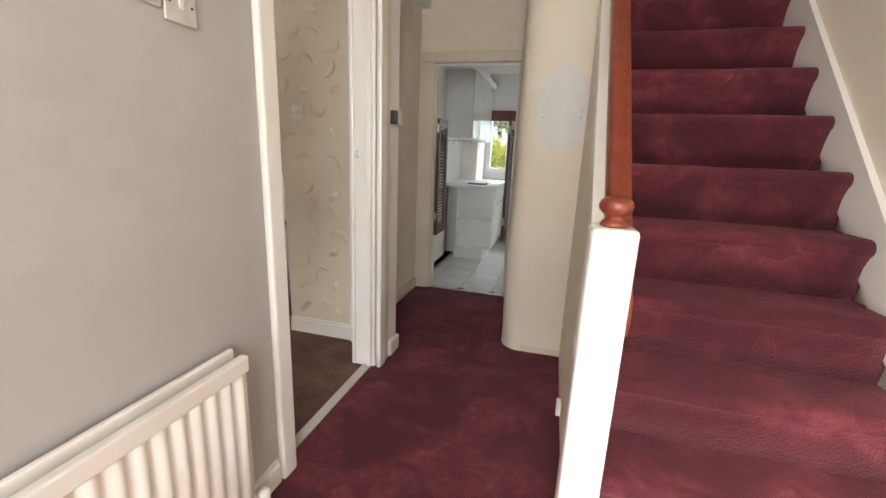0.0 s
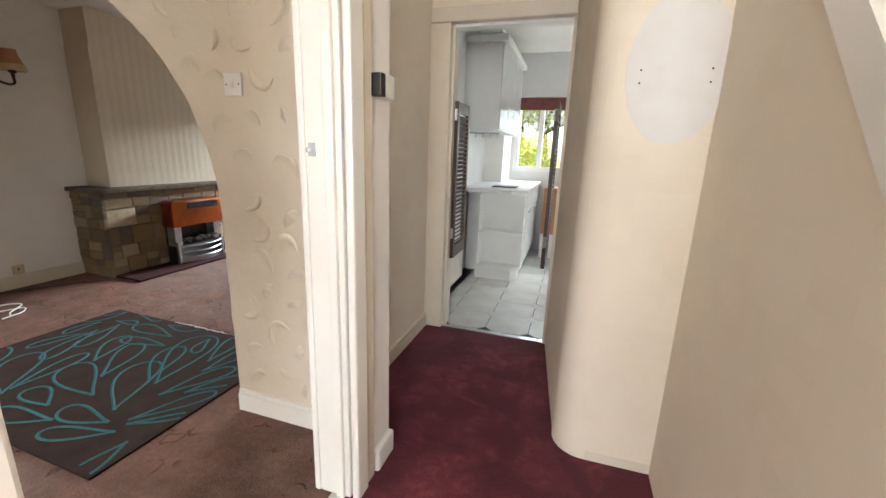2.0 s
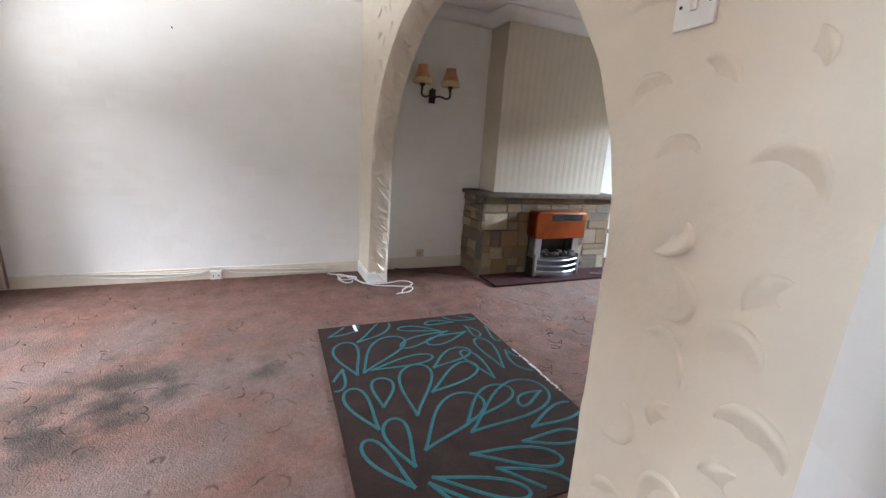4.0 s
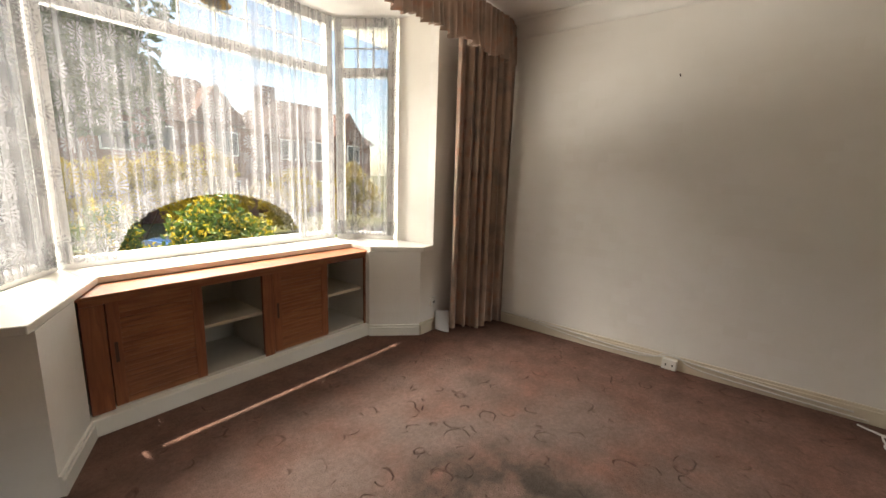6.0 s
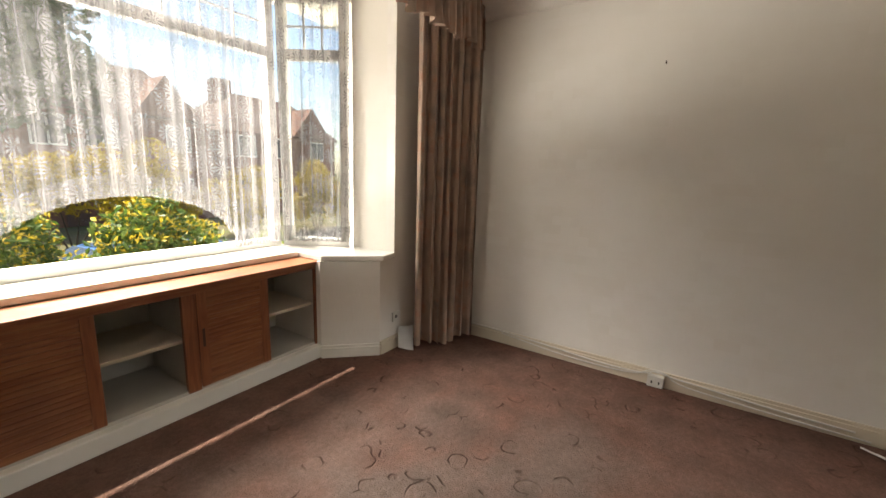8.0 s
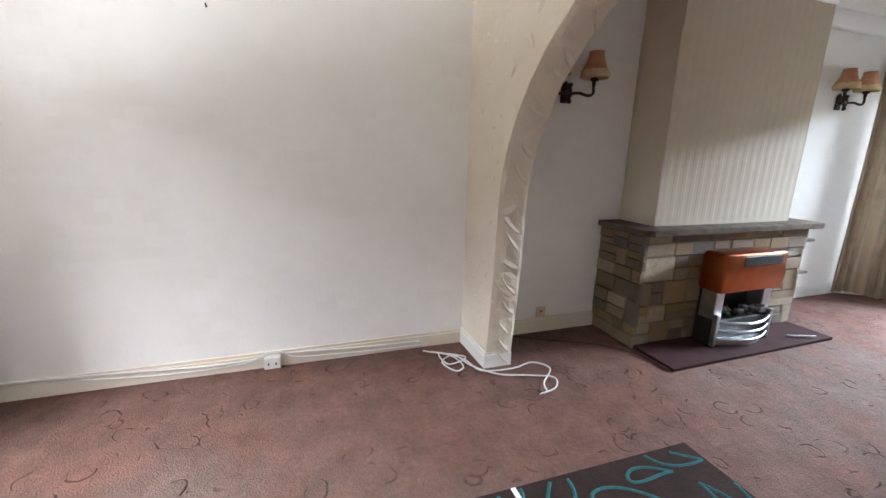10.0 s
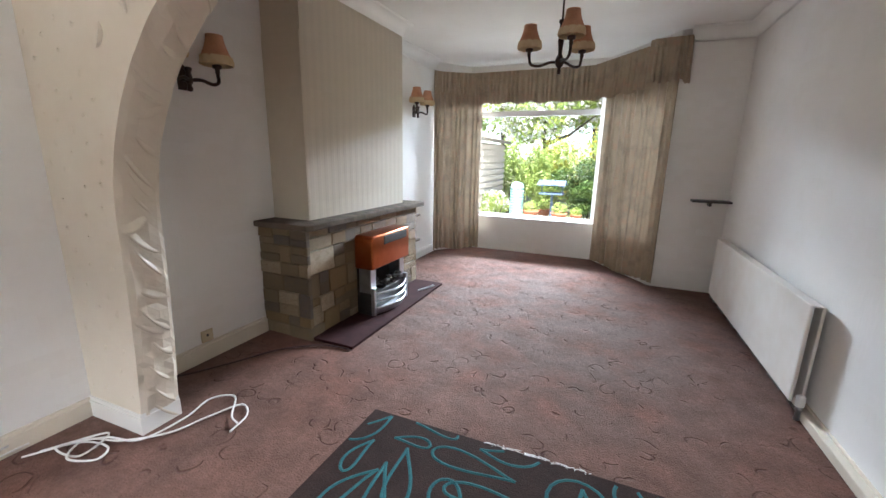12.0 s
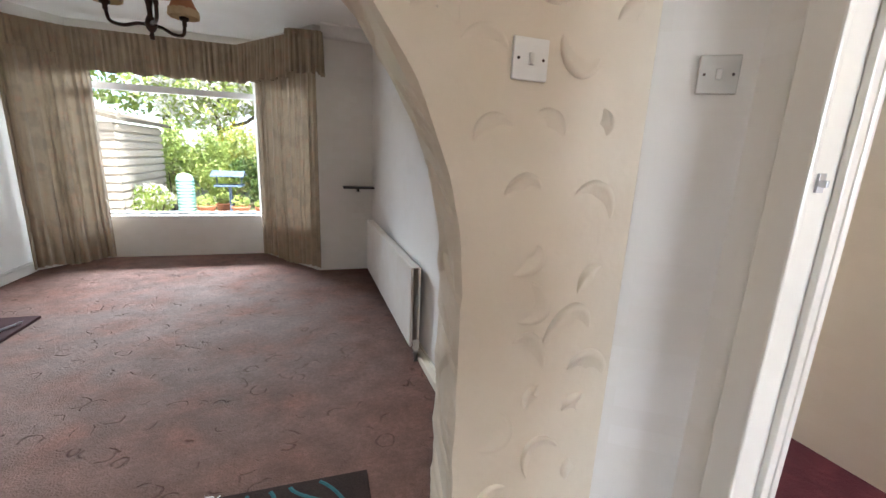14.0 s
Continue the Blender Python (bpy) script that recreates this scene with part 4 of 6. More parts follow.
# ---- back bay ----
structure("wall_rear_left", box(XP - 0.02, XP, 6.6, 7.0, 0, 0.01), M_LOUNGE, "corner of the rear bay", "wall")
BACKLINE = [(XP, 6.60), (-4.14, 7.09), (-2.44, 7.09), (-1.82, 6.22)]
bm = bmesh.new()
wall_run(BACKLINE, -0.3, -0.3, 0.468, bm)
structure("wall_rear_apron", bm, M_LOUNGE, "low wall under the rear window", "wall")
structure("wall_rear_head", wall_run(BACKLINE, -0.3, 2.03, CEIL + 0.2), M_LOUNGE, "wall over the rear window", "wall")
structure("wall_rear_return", prism([(-1.82, 6.22), (right_x(6.22), 6.22), (-1.0, 6.22), (-1.0, 6.7), (-1.66, 6.7)], 0, CEIL + 0.1), M_LOUNGE, "return wall beside the rear bay", "wall")


def beam(p, q, depth, z0, z1, bm=None, shift=0.0):
    """A straight bar from p to q in plan, depth thick, centred shift to the left of the way."""
    p, q = Vector(p), Vector(q)
    t = (q - p).normalized()
    n = Vector((-t.y, t.x))
    a, b = n * (shift - depth / 2), n * (shift + depth / 2)
    return prism([tuple(p + a), tuple(q + a), tuple(q + b), tuple(p + b)], z0, z1, bm)


def window(name, p, q, z0, z1, label, transom=None, bars=0, rail=None, mullions=(), frame_w=0.055, shift=0.0, lower=0.0):
    """A glazed frame from p to q in plan with its sill, transom, mullions and leaded top lights as parts."""
    p, q = Vector(p), Vector(q)
    t = (q - p).normalized()
    mid = (p + q) / 2
    w = thing(name, (mid.x, mid.y, z0), label, "window", "", "structure")
    span = (q - p).length

    def at(d):
        return tuple(p + t * d)

    for nm, a, b, c, d in (("frame_bottom", 0, span, z0, z0 + frame_w), ("frame_top", 0, span, z1 - frame_w, z1), ("frame_side", 0, frame_w, z0 + frame_w, z1 - frame_w), ("frame_side", span - frame_w, span, z0 + frame_w, z1 - frame_w)):
        part(nm, beam(at(a), at(b), 0.07, c, d, shift=shift), M_PVC, w)
    tops = z1 - frame_w
    if transom:
        part("transom", beam(at(frame_w), at(span - frame_w), 0.066, transom[0], transom[1], shift=shift), M_PVC, w)
        for k in range(1, bars):
            d = frame_w + (span - 2 * frame_w) * k / bars
            part("glazing_bar", beam(at(d - 0.005), at(d + 0.005), 0.02, transom[1], tops, shift=shift), M_PVC, w)
        if bars:
            zm = (transom[1] + tops) / 2
            part("glazing_bar", beam(at(frame_w), at(span - frame_w), 0.018, zm - 0.005, zm + 0.005, shift=shift), M_PVC, w)
    for d in mullions:
        part("mullion", beam(at(d - 0.03), at(d + 0.03), 0.064, z0 + frame_w, tops, shift=shift), M_PVC, w)
    spans = [(z0 + frame_w, transom[0]), (transom[1], tops)] if transom else [(z0 + frame_w, tops)]
    for a, b in spans:
        g = part("pane", beam(at(frame_w - 0.005), at(span - frame_w + 0.005), 0.004, a - 0.003, b + 0.003, shift=shift), M_GLASS, w)
        g.visible_shadow = False
    return w


window("window_bay_main", (-1.84, -1.03), (-3.545, -1.03), 0.703, 2.404, "white bay window with leaded top lights", (1.985, 2.05), 8)
window("window_bay_side", (-1.50, -0.62), (-1.80, -1.0), 0.703, 2.404, "white side window of the bay", (1.985, 2.05), 3)
window("window_bay_far", (-3.585, -1.0), (-3.845, -0.60), 0.703, 2.404, "white side window of the bay", (1.985, 2.05), 3)
window("window_rear_main", (-4.12, 7.22), (-2.44, 7.22), 0.44, 2.05, "white rear window onto the garden", (1.80, 1.865), 0)
window("window_rear_side", (XP + 0.04, 6.72), (-4.20, 7.10), 0.47, 2.04, "white narrow side window of the rear bay")
window("window_rear_angle", (-2.36, 7.12), (-1.85, 6.50), 0.47, 2.04, "white angled window behind the curtain")

# ---- hall ----
structure("wall_hall_front_a", box(-0.75, -0.12, -0.9, -0.75, 0, 2.6), M_HALL, "hall wall beside the front doorway", "wall")
structure("wall_hall_front_b", box(0.82, 1.495, -0.9, -0.75, 0, 2.6), M_HALL, "hall wall beside the front doorway", "wall")
structure("wall_hall_front_c", box(-0.12, 0.82, -0.9, -0.75, 2.25, 2.6), M_HALL, "hall wall over the front doorway", "wall")
structure("wall_stair_right", box(1.295, 1.495, -0.75, 4.6, 0, 4.7), M_HALL, "beige wall beside the stairs", "wall")
structure("wall_stair_end", box(0.42, 1.295, 4.45, 4.6, 0, 4.7), M_HALL, "beige wall at the stair head", "wall")
structure("wall_stair_upper", box(0.40, 0.47, -0.75, 4.45, CEIL + 0.1, 4.7), M_HALL, "landing wall over the hall", "wall")
structure("wall_stair_front", box(0.47, 1.295, -0.75, -0.6, 2.6, 4.7), M_HALL, "landing wall over the front door", "wall")
structure("ceiling_stairs", box(0.40, 1.495, -0.75, 4.6, 4.7, 4.8), M_CEIL, "painted landing ceiling", "ceiling")
structure("ceiling_hall", prism([(-0.745, -0.75), (0.47, -0.75), (0.47, 4.1), (-0.94, 4.1), (-0.94, 2.865), (-0.745, 2.8)], 2.5, 2.6), M_CEIL, "painted hall ceiling", "ceiling")
block = [(-0.03, 4.14), (-0.03, 4.0), (0.062, 3.16)] + [(0.062 + 0.13 * (1 - math.cos(a)), 3.13 - 0.13 * math.sin(a)) for a in [radians(9 * k) for k in range(1, 11)]] + [(0.455, 3.005), (0.47, 3.01), (0.47, 4.14)]
structure("wall_oval", prism(block, 0, 2.51), M_HALL, "beige wall end with a rounded corner", "wall")
bm = bmesh.new()
oval_face = [bm.verts.new((0.318 + 0.152 * math.cos(2 * math.pi * k / 40), 2.996, 1.52 + 0.235 * math.sin(2 * math.pi * k / 40))) for k in range(40)]
r = bmesh.ops.extrude_face_region(bm, geom=[bm.faces.new(oval_face)])
for v in [g for g in r["geom"] if isinstance(g, bmesh.types.BMVert)]:
    v.co.y = 3.004
patch = tagged(part("oval_patch", bm, M_OVAL), "white oval unfaded patch where a mirror hung", "wall patch")
for x in (0.21, 0.415):
    for z in (1.475, 1.515):
        part("screw_hole", lathe([(0, 0), (0.0028, 0), (0.0028, 0.005), (0, 0.005)], (x, 2.992, z), 6), M_BLACK, patch)
skirting("baseboard_oval", [(0.455, 3.004), (0.19, 3.0), (0.10, 3.04), (0.064, 3.14), (-0.02, 4.0)][::-1], 0.05, M_CREAM, -0.008)

# kitchen doorway
structure("wall_kitchen_head", box(-1.02, -0.03, 4.03, 4.14, 2.005, 2.51), M_HALL, "beige wall over the kitchen doorway", "wall")
door_k = thing("door_frame_kitchen", (-0.4, 4.08, 0), "cream painted kitchen door frame", "door frame", "", "structure")
part("architrave", box(-0.9, -0.765, 4.005, 4.14, 0, 2.0, 0.006), M_CREAM, door_k)
part("architrave_head", box(-0.9, -0.035, 4.005, 4.14, 2.003, 2.085, 0.006), M_CREAM, door_k)
part("lining", box(-0.765, -0.75, 4.06, 4.16, 0, 2.0), M_CREAM, door_k)
part("lining", box(-0.05, -0.031, 4.02, 4.16, 0, 2.0), M_CREAM, door_k)
part("stop_head", box(-0.75, -0.05, 4.06, 4.16, 1.985, 2.002), M_PVC, door_k)

# lounge doorway
door_l = thing("door_frame_lounge", (-0.66, 2.1, 0), "white gloss lounge door frame without a door", "door frame", "", "structure")
part("lining", box(-0.735, -0.612, 2.505, 2.534, 0, 2.03, 0.004), M_GLOSS, door_l)
part("stop", box(-0.66, -0.63, 2.488, 2.505, 0, 2.0, 0.003), M_GLOSS, door_l)
part("architrave", box(-0.6, -0.573, 2.498, 2.575, 0, 2.09, 0.008), M_GLOSS, door_l)
part("architrave", box(-0.6, -0.582, 2.585, 2.64, 0, 2.09, 0.006), M_CREAM, door_l)
part("plinth_block", box(-0.6, -0.568, 2.645, 2.79, 0, 0.1, 0.012), M_GLOSS, door_l)
part("architrave_back", box(-0.758, -0.735, 2.50, 2.575, 0, 2.09, 0.006), M_GLOSS, door_l)
part("lining", box(-0.765, -0.612, 1.676, 1.702, 0, 2.03, 0.004), M_GLOSS, door_l)
part("architrave", box(-0.6, -0.572, 1.62, 1.697, 0, 2.09, 0.009), M_GLOSS, door_l)
part("architrave_head", box(-0.6, -0.573, 1.62, 2.575, 2.03, 2.1, 0.006), M_GLOSS, door_l)
part("lining_head", box(-0.885, -0.612, 1.702, 2.505, 2.005, 2.03), M_GLOSS, door_l)
sp = part("strike_plate", box(-0.722, -0.70, 2.4995, 2.5055, 1.21, 1.25, 0.001), M_CHROME, door_l, "worn metal strike plate")
part("keep", box(-0.722, -0.712, 2.485, 2.5, 1.222, 1.236, 0.002), M_CHROME, sp)


# ---- staircase ----
RISE, GOING, NOSE1 = 0.2015, 0.177, 1.315


def stair_z(y):
    """Height of the nosing line."""
    return 0.231 + (RISE / GOING) * (y - NOSE1)


stairs = thing("staircase", (0.87, 2.3, 0), "steep staircase with crimson carpet and white strings", "staircase")
for k in range(13):
    z, y = 0.031 + RISE * (k + 1), NOSE1 + GOING * k
    zb = 0.0 if k == 0 else z - RISE - 0.004
    prof = [(y + GOING + 0.06, z), (y + 0.03, z + 0.002)]
    prof += [(y + 0.03 - 0.03 * math.sin(a), z - 0.028 + 0.03 * math.cos(a)) for a in [radians(15 * q) for q in range(1, 11)]]
    prof += [(y + 0.03, z - 0.09), (y + 0.05, zb), (y + GOING + 0.06, zb)]
    bm = bmesh.new()
    cols = []
    n = 14
    for i in range(n + 1):
        x = 0.47 + 0.815 * i / n
        cols.append([bm.verts.new((x, py + 0.006 * noise.noise((x * 5, k * 3, pz * 8)), pz + 0.004 * noise.noise((x * 7, k * 5, py * 9)))) for py, pz in prof])
    for a, b in zip(cols, cols[1:]):
        for j in range(len(prof) - 1):
            bm.faces.new((a[j], a[j + 1], b[j + 1], b[j]))
    bm.faces.new(cols[0][::-1])
    bm.faces.new(cols[-1])
    part("step", bm, M_CRIMSON, stairs, smooth=True)
y0, y1 = 1.50, 4.4
part("string", slab([(y0, 0.0), (y1, 0.0), (y1, stair_z(y1) - 0.001), (y0, stair_z(y0) - 0.001)], "x", 0.447, 0.468), M_HALL, stairs, "beige panelled side")
part("string_cap", slab([(y0, stair_z(y0)), (y1, stair_z(y1)), (y1, stair_z(y1) + 0.125), (y0, stair_z(y0) + 0.115)], "x", 0.440, 0.478), M_GLOSS, stairs, "white gloss string")
part("wall_string", slab([(1.22, 0.0), (1.22, stair_z(1.22) + 0.06), (y1, stair_z(y1) + 0.085), (y1, stair_z(y1) - 0.3)], "x", 1.273, 1.295), M_GLOSS, stairs, "white wall string")


def rail_box(x0, x1, lo, hi, ya, yb, bevel):
    o = stair_z(2.09)
    bm = slab([(ya, stair_z(ya) - o + lo), (yb, stair_z(yb) - o + lo), (yb, stair_z(yb) - o + hi), (ya, stair_z(ya) - o + hi)], "x", x0, x1)
    bmesh.ops.bevel(bm, geom=bm.edges[:], offset=bevel, segments=3, affect="EDGES", profile=0.5)
    return bm


part("sub_rail", rail_box(0.462, 0.488, 1.395, 1.49, 1.51, 4.4, 0.003), M_CREAM, stairs, "cream rail under the handrail")
part("handrail", rail_box(0.452, 0.518, 1.485, 1.59, 1.50, 4.4, 0.018), M_MAHOG, stairs, "red mahogany handrail", True)
newel = part("newel_post", box(0.392, 0.488, 1.40, 1.495, 0, 1.108, 0.012), M_GLOSS, stairs, "white gloss newel post")
part("finial", lathe([(0, 0), (0.0271, 0), (0.0296, 0.00562), (0.0258, 0.0126), (0.0193, 0.0168), (0.0193, 0.0238), (0.0258, 0.0281), (0.0335, 0.0365), (0.0354, 0.0463), (0.0322, 0.0562), (0.0231, 0.0632), (0.0116, 0.066), (0, 0.0667)], (0.44, 1.4475, 1.107), 28), M_MAHOG, newel, "turned red mahogany finial", True)
part("socket_block", box(0.425, 0.447, 2.33, 2.38, 0.03, 0.10, 0.004), M_GLOSS, stairs, "small white pipe block")


# ---- radiators ----
def radiator(name, along, a, b, wall, out, z0, z1, label, fluted):
    """A panel radiator from a to b along axis y; wall(y) gives the wall's face, out its side."""
    r = thing(name, (wall((a + b) / 2), (a + b) / 2, 0), label, "radiator")

    def pts(o):
        return (wall(a) + out * o, a), (wall(b) + out * o, b)

    def bar(o0, o1, za, zb, ya=a, yb=b, bevel=0.0):
        bm = prism([(wall(ya) + out * o0, ya), (wall(yb) + out * o0, yb), (wall(yb) + out * o1, yb), (wall(ya) + out * o1, ya)], za, zb)
        if bevel:
            bmesh.ops.bevel(bm, geom=bm.edges[:], offset=bevel, segments=2, affect="EDGES", profile=0.5)
        return bm

    if fluted:
        bm = bmesh.new()
        n = int((b - a) / 0.0085)
        cols = []
        for i in range(n + 1):
            y = a + (b - a) * i / n
            u = (i * 0.0085 / 0.05) % 1.0
            o = 0.075 + 0.012 * min(1, max(0, 3.2 * (0.5 - abs(u - 0.5)) - 0.25))
            cols.append([bm.verts.new((wall(y) + out * (o if 0 < j < 4 else 0.072), y, z)) for j, z in enumerate((z0 + 0.02, z0 + 0.035, (z0 + z1) / 2, z1 - 0.06, z1 - 0.045))])
        for c, d in zip(cols, cols[1:]):
            for j in range(4):
                bm.faces.new((c[j], d[j], d[j + 1], c[j + 1]))
        part("front_panel", bm, M_RAD, r, "fluted steel panel", True)
        part("top_channel", bar(0.062, 0.09, z1 - 0.05, z1, bevel=0.005), M_RAD, r)
        part("back_panel", bar(0.02, 0.038, z0, z1 + 0.012, bevel=0.005), M_RAD, r)
        part("bottom_channel", bar(0.055, 0.08, z0, z0 + 0.03, bevel=0.004), M_RAD, r)
    else:
        part("front_panel", bar(0.075, 0.093, z0, z1, bevel=0.006), M_RAD, r)
        part("back_panel", bar(0.03, 0.045, z0 + 0.005, z1 - 0.005, bevel=0.005), M_RAD, r)
        part("top_grille", bar(0.045, 0.075, z1 - 0.012, z1 - 0.004, a + 0.01, b - 0.01), M_RAD, r)
    for y in (a + 0.12, b - 0.12):
        part("bracket", box(min(wall(y), wall(y) + out * 0.06), max(wall(y), wall(y) + out * 0.06), y - 0.015, y + 0.015, z0 + 0.08, z1 - 0.08), M_RAD, r)
    return r


radiator("hall_radiator", "y", 0.36, 1.415, lambda y: -0.6, 1, 0.12, 0.645, "cream fluted steel radiator under the hall switches", True)
rad = radiator("lounge_radiator", "y", 4.12, 5.96, right_x, -1, 0.075, 0.595, "white flat panel radiator on the lounge wall", False)
vx = right_x(4.09) - 0.06
valve = part("valve", lathe([(0, 0), (0.018, 0), (0.02, 0.01), (0.02, 0.05), (0.016, 0.058), (0, 0.06)], (vx, 4.085, 0.075), 12), M_PLASTIC, rad, "white plastic valve cap", True)
part("valve_body", lathe([(0, 0), (0.012, 0), (0.012, 0.05), (0.016, 0.052), (0.016, 0.075), (0, 0.076)], (vx, 4.085, 0.0), 10), M_CHROME, rad, "plated valve body", True)
hv = thing("radiator_valve", (-0.53, 1.46, 0), "white radiator valve on a pipe by the skirting", "radiator valve")
part("pipe", lathe([(0, 0), (0.008, 0), (0.008, 0.06), (0.02, 0.062), (0.022, 0.11), (0.016, 0.12), (0, 0.12)], (-0.53, 1.455, 0.006), 10), M_PLASTIC, hv, "", True)
pp = thing("pipe_boxing", (right_x(3.8), 3.8, 0), "flaking low boxing along the wall foot", "pipe boxing")
part("board", prism([(right_x(3.5) - 0.045, 3.45), (right_x(3.5), 3.45), (right_x(4.1), 4.12), (right_x(4.1) - 0.05, 4.12)], 0, 0.05, bevel=0.006), M_CREAM, pp)


# ---- switches and sockets ----
def switch(place, turn, label, mat, rockers=1, category="light switch", name="light_switch"):
    """A square plate facing -y before it is turned."""
    s = new(name, None)
    s.location = place
    tagged(s, label, category)
    R = Matrix.Rotation(radians(turn), 4, "Z")

    def add(nm, bm, m, lab="", par=None):
        bm.transform(R)
        bm.transform(Matrix.Translation(place))
        return part(nm, bm, m, par or s, lab)

    plate = add("plate", box(-0.043, 0.043, -0.009, 0.0, -0.043, 0.043, 0.003), mat)
    for k in range(rockers):
        x = (k - (rockers - 1) / 2) * 0.022
        b = box(-0.006 + x, 0.006 + x, -0.014, -0.008, -0.012, 0.012, 0.002)
        add("rocker", b, M_PLASTIC)
    for x in (-0.03, 0.03):
        b = lathe([(0, 0), (0.0035, 0), (0.003, 0.0015), (0, 0.0015)], (0, 0, 0), 8)
        b.transform(Matrix.Translation((x, -0.009, 0)) @ Matrix.Rotation(radians(90), 4, "X"))
        add("screw", b, M_BRONZE)
    return s


switch((-1.375, arch_y(-1.375) - 0.001, 1.463), 1, "white plastic light switch on the plaster arch", M_PLASTIC)
switch((-0.918, 2.637, 1.464), -33, "brushed metal light switch beside the doorway", M_PLATE)
switch((-0.599, 1.375, 1.565), 90, "grey metal light switch over the hall radiator", M_PLATE, name="hall_light_switch")
switch((-0.599, 1.28, 1.585), 90, "grey metal double light switch over the hall radiator", M_PLATE, 2, name="hall_light_switch")
th = thing("thermostat", (-0.59, 2.72, 1.4), "small white wall thermostat with a black front", "thermostat")
part("body", box(-0.6, -0.565, 2.69, 2.77, 1.40, 1.475, 0.004), M_PLASTIC, th)
part("display", box(-0.6, -0.562, 2.66, 2.695, 1.40, 1.47, 0.003), M_BLACK, th, "black front")
sk = thing("double_socket", (-4.44, 1.45, 0.04), "white surface socket box on the skirting with cables", "socket")
part("box", box(-4.455, -4.405, 1.405, 1.495, 0.004, 0.075, 0.005), M_PLASTIC, sk)
for y in (1.43, 1.47):
    part("pin_hole", box(-4.406, -4.4035, y - 0.004, y + 0.004, 0.03, 0.045), M_BLACK, sk)
s2 = thing("alcove_socket", (-4.445, 3.26, 0.15), "old ivory wall socket above the skirting", "socket")
part("plate", box(-4.46, -4.448, 3.225, 3.30, 0.115, 0.19, 0.003), M_IVORY, s2)
part("pin_hole", box(-4.449, -4.446, 3.255, 3.268, 0.15, 0.165), M_BLACK, s2)
s3 = thing("street_wall_socket", (-4.0, -0.19, 0.22), "small dark socket on the street wall", "socket")
part("plate", box(-3.93, -3.86, YF, YF + 0.012, 0.20, 0.27, 0.003), M_PLASTIC, s3)
part("pin_hole", box(-3.905, -3.885, YF + 0.011, YF + 0.014, 0.225, 0.245), M_BLACK, s3)
bm = bmesh.new()
rows = []
for j in range(7):
    v = j / 6
    c = Vector((-3.885 - 0.05 * v - 0.03 * v * v, -0.085 - 0.05 * v - 0.02 * v * v, 0.003 + 0.15 * v))
    rows.append([bm.verts.new(c + Vector((0.707, -0.707, 0.0)) * (u - 0.5) * 0.11 + Vector((0, 0, 0.03 * u * (1 - v))) + Vector((0.7, 0.7, 0)) * 0.012 * math.sin(3 * u)) for u in (0, 0.25, 0.5, 0.75, 1)])
for a, b in zip(rows, rows[1:]):
    for k in range(4):
        bm.faces.new((a[k], a[k + 1], b[k + 1], b[k]))
bmesh.ops.solidify(bm, geom=bm.faces[:], thickness=0.0015)
tagged(part("paper_sheet", bm, M_PAPER), "folded white paper leaning on the wall", "paper")
hk = tagged(part("picture_hook", tube([(XP, 1.285, 1.905), (XP + 0.015, 1.285, 1.905), (XP + 0.02, 1.285, 1.915)], 0.004, 6), M_BRONZE), "small picture nail in the papered wall", "picture hook")


# ---- cables ----
def cable(name, pts, r, mat, label):
    if name == "loose_cable":
        pts = [(-4.12 + (x + 4.12) * 0.78, 2.60 + (y - 2.60) * 0.85, z) for x, y, z in pts]
        r = 0.0045
    return tagged(part(name, tube(smooth_line(pts, 10), r, 6), mat, smooth=True), label, "cable")


cable("loose_cable", [(-4.42, 2.30, 0.02), (-4.3, 2.48, 0.012), (-4.12, 2.52, 0.012), (-4.05, 2.44, 0.02), (-4.18, 2.38, 0.03), (-4.28, 2.5, 0.02), (-4.1, 2.58, 0.012), (-3.93, 2.72, 0.012), (-3.86, 2.9, 0.012), (-3.78, 3.06, 0.012), (-3.66, 3.0, 0.012), (-3.62, 2.86, 0.012)], 0.006, M_CABLE, "coil of white flex at the arch foot")
cable("loose_cable", [(-4.40, 2.36, 0.015), (-4.24, 2.58, 0.015), (-4.16, 2.42, 0.02), (-4.33, 2.40, 0.03), (-4.2, 2.55, 0.02), (-4.02, 2.62, 0.012), (-3.98, 2.84, 0.012), (-4.02, 3.02, 0.012), (-3.9, 3.1, 0.012), (-3.74, 2.96, 0.012), (-3.64, 2.92, 0.018)], 0.006, M_CABLE, "tangled white flex beside the arch foot")
cable("wall_cable", [(-4.435, 2.34, 0.05), (-4.43, 2.0, 0.06), (-4.43, 1.7, 0.075), (-4.42, 1.52, 0.09), (-4.42, 1.44, 0.10), (-4.425, 1.36, 0.07), (-4.435, 1.1, 0.06), (-4.43, 0.7, 0.085), (-4.435, 0.3, 0.10), (-4.435, 0.0, 0.098)], 0.005, M_CABLE, "white flex running along the skirting")
cable("wall_cable", [(-4.435, 2.4, 0.02), (-4.43, 2.0, 0.03), (-4.43, 1.6, 0.05), (-4.41, 1.5, 0.105), (-4.41, 1.42, 0.11), (-4.43, 1.3, 0.05), (-4.435, 0.9, 0.04), (-4.44, 0.4, 0.08)], 0.004, M_CABLE, "thin white flex running along the skirting")
cable("dark_cable", [(-4.43, 3.0, 0.01), (-4.36, 3.1, 0.01), (-4.25, 3.3, 0.01), (-4.15, 3.5, 0.01), (-4.03, 3.62, 0.01), (-3.9, 3.70, 0.01), (-3.74, 3.72, 0.01)], 0.006, M_DARKCABLE, "dark flex lying to the hearth")

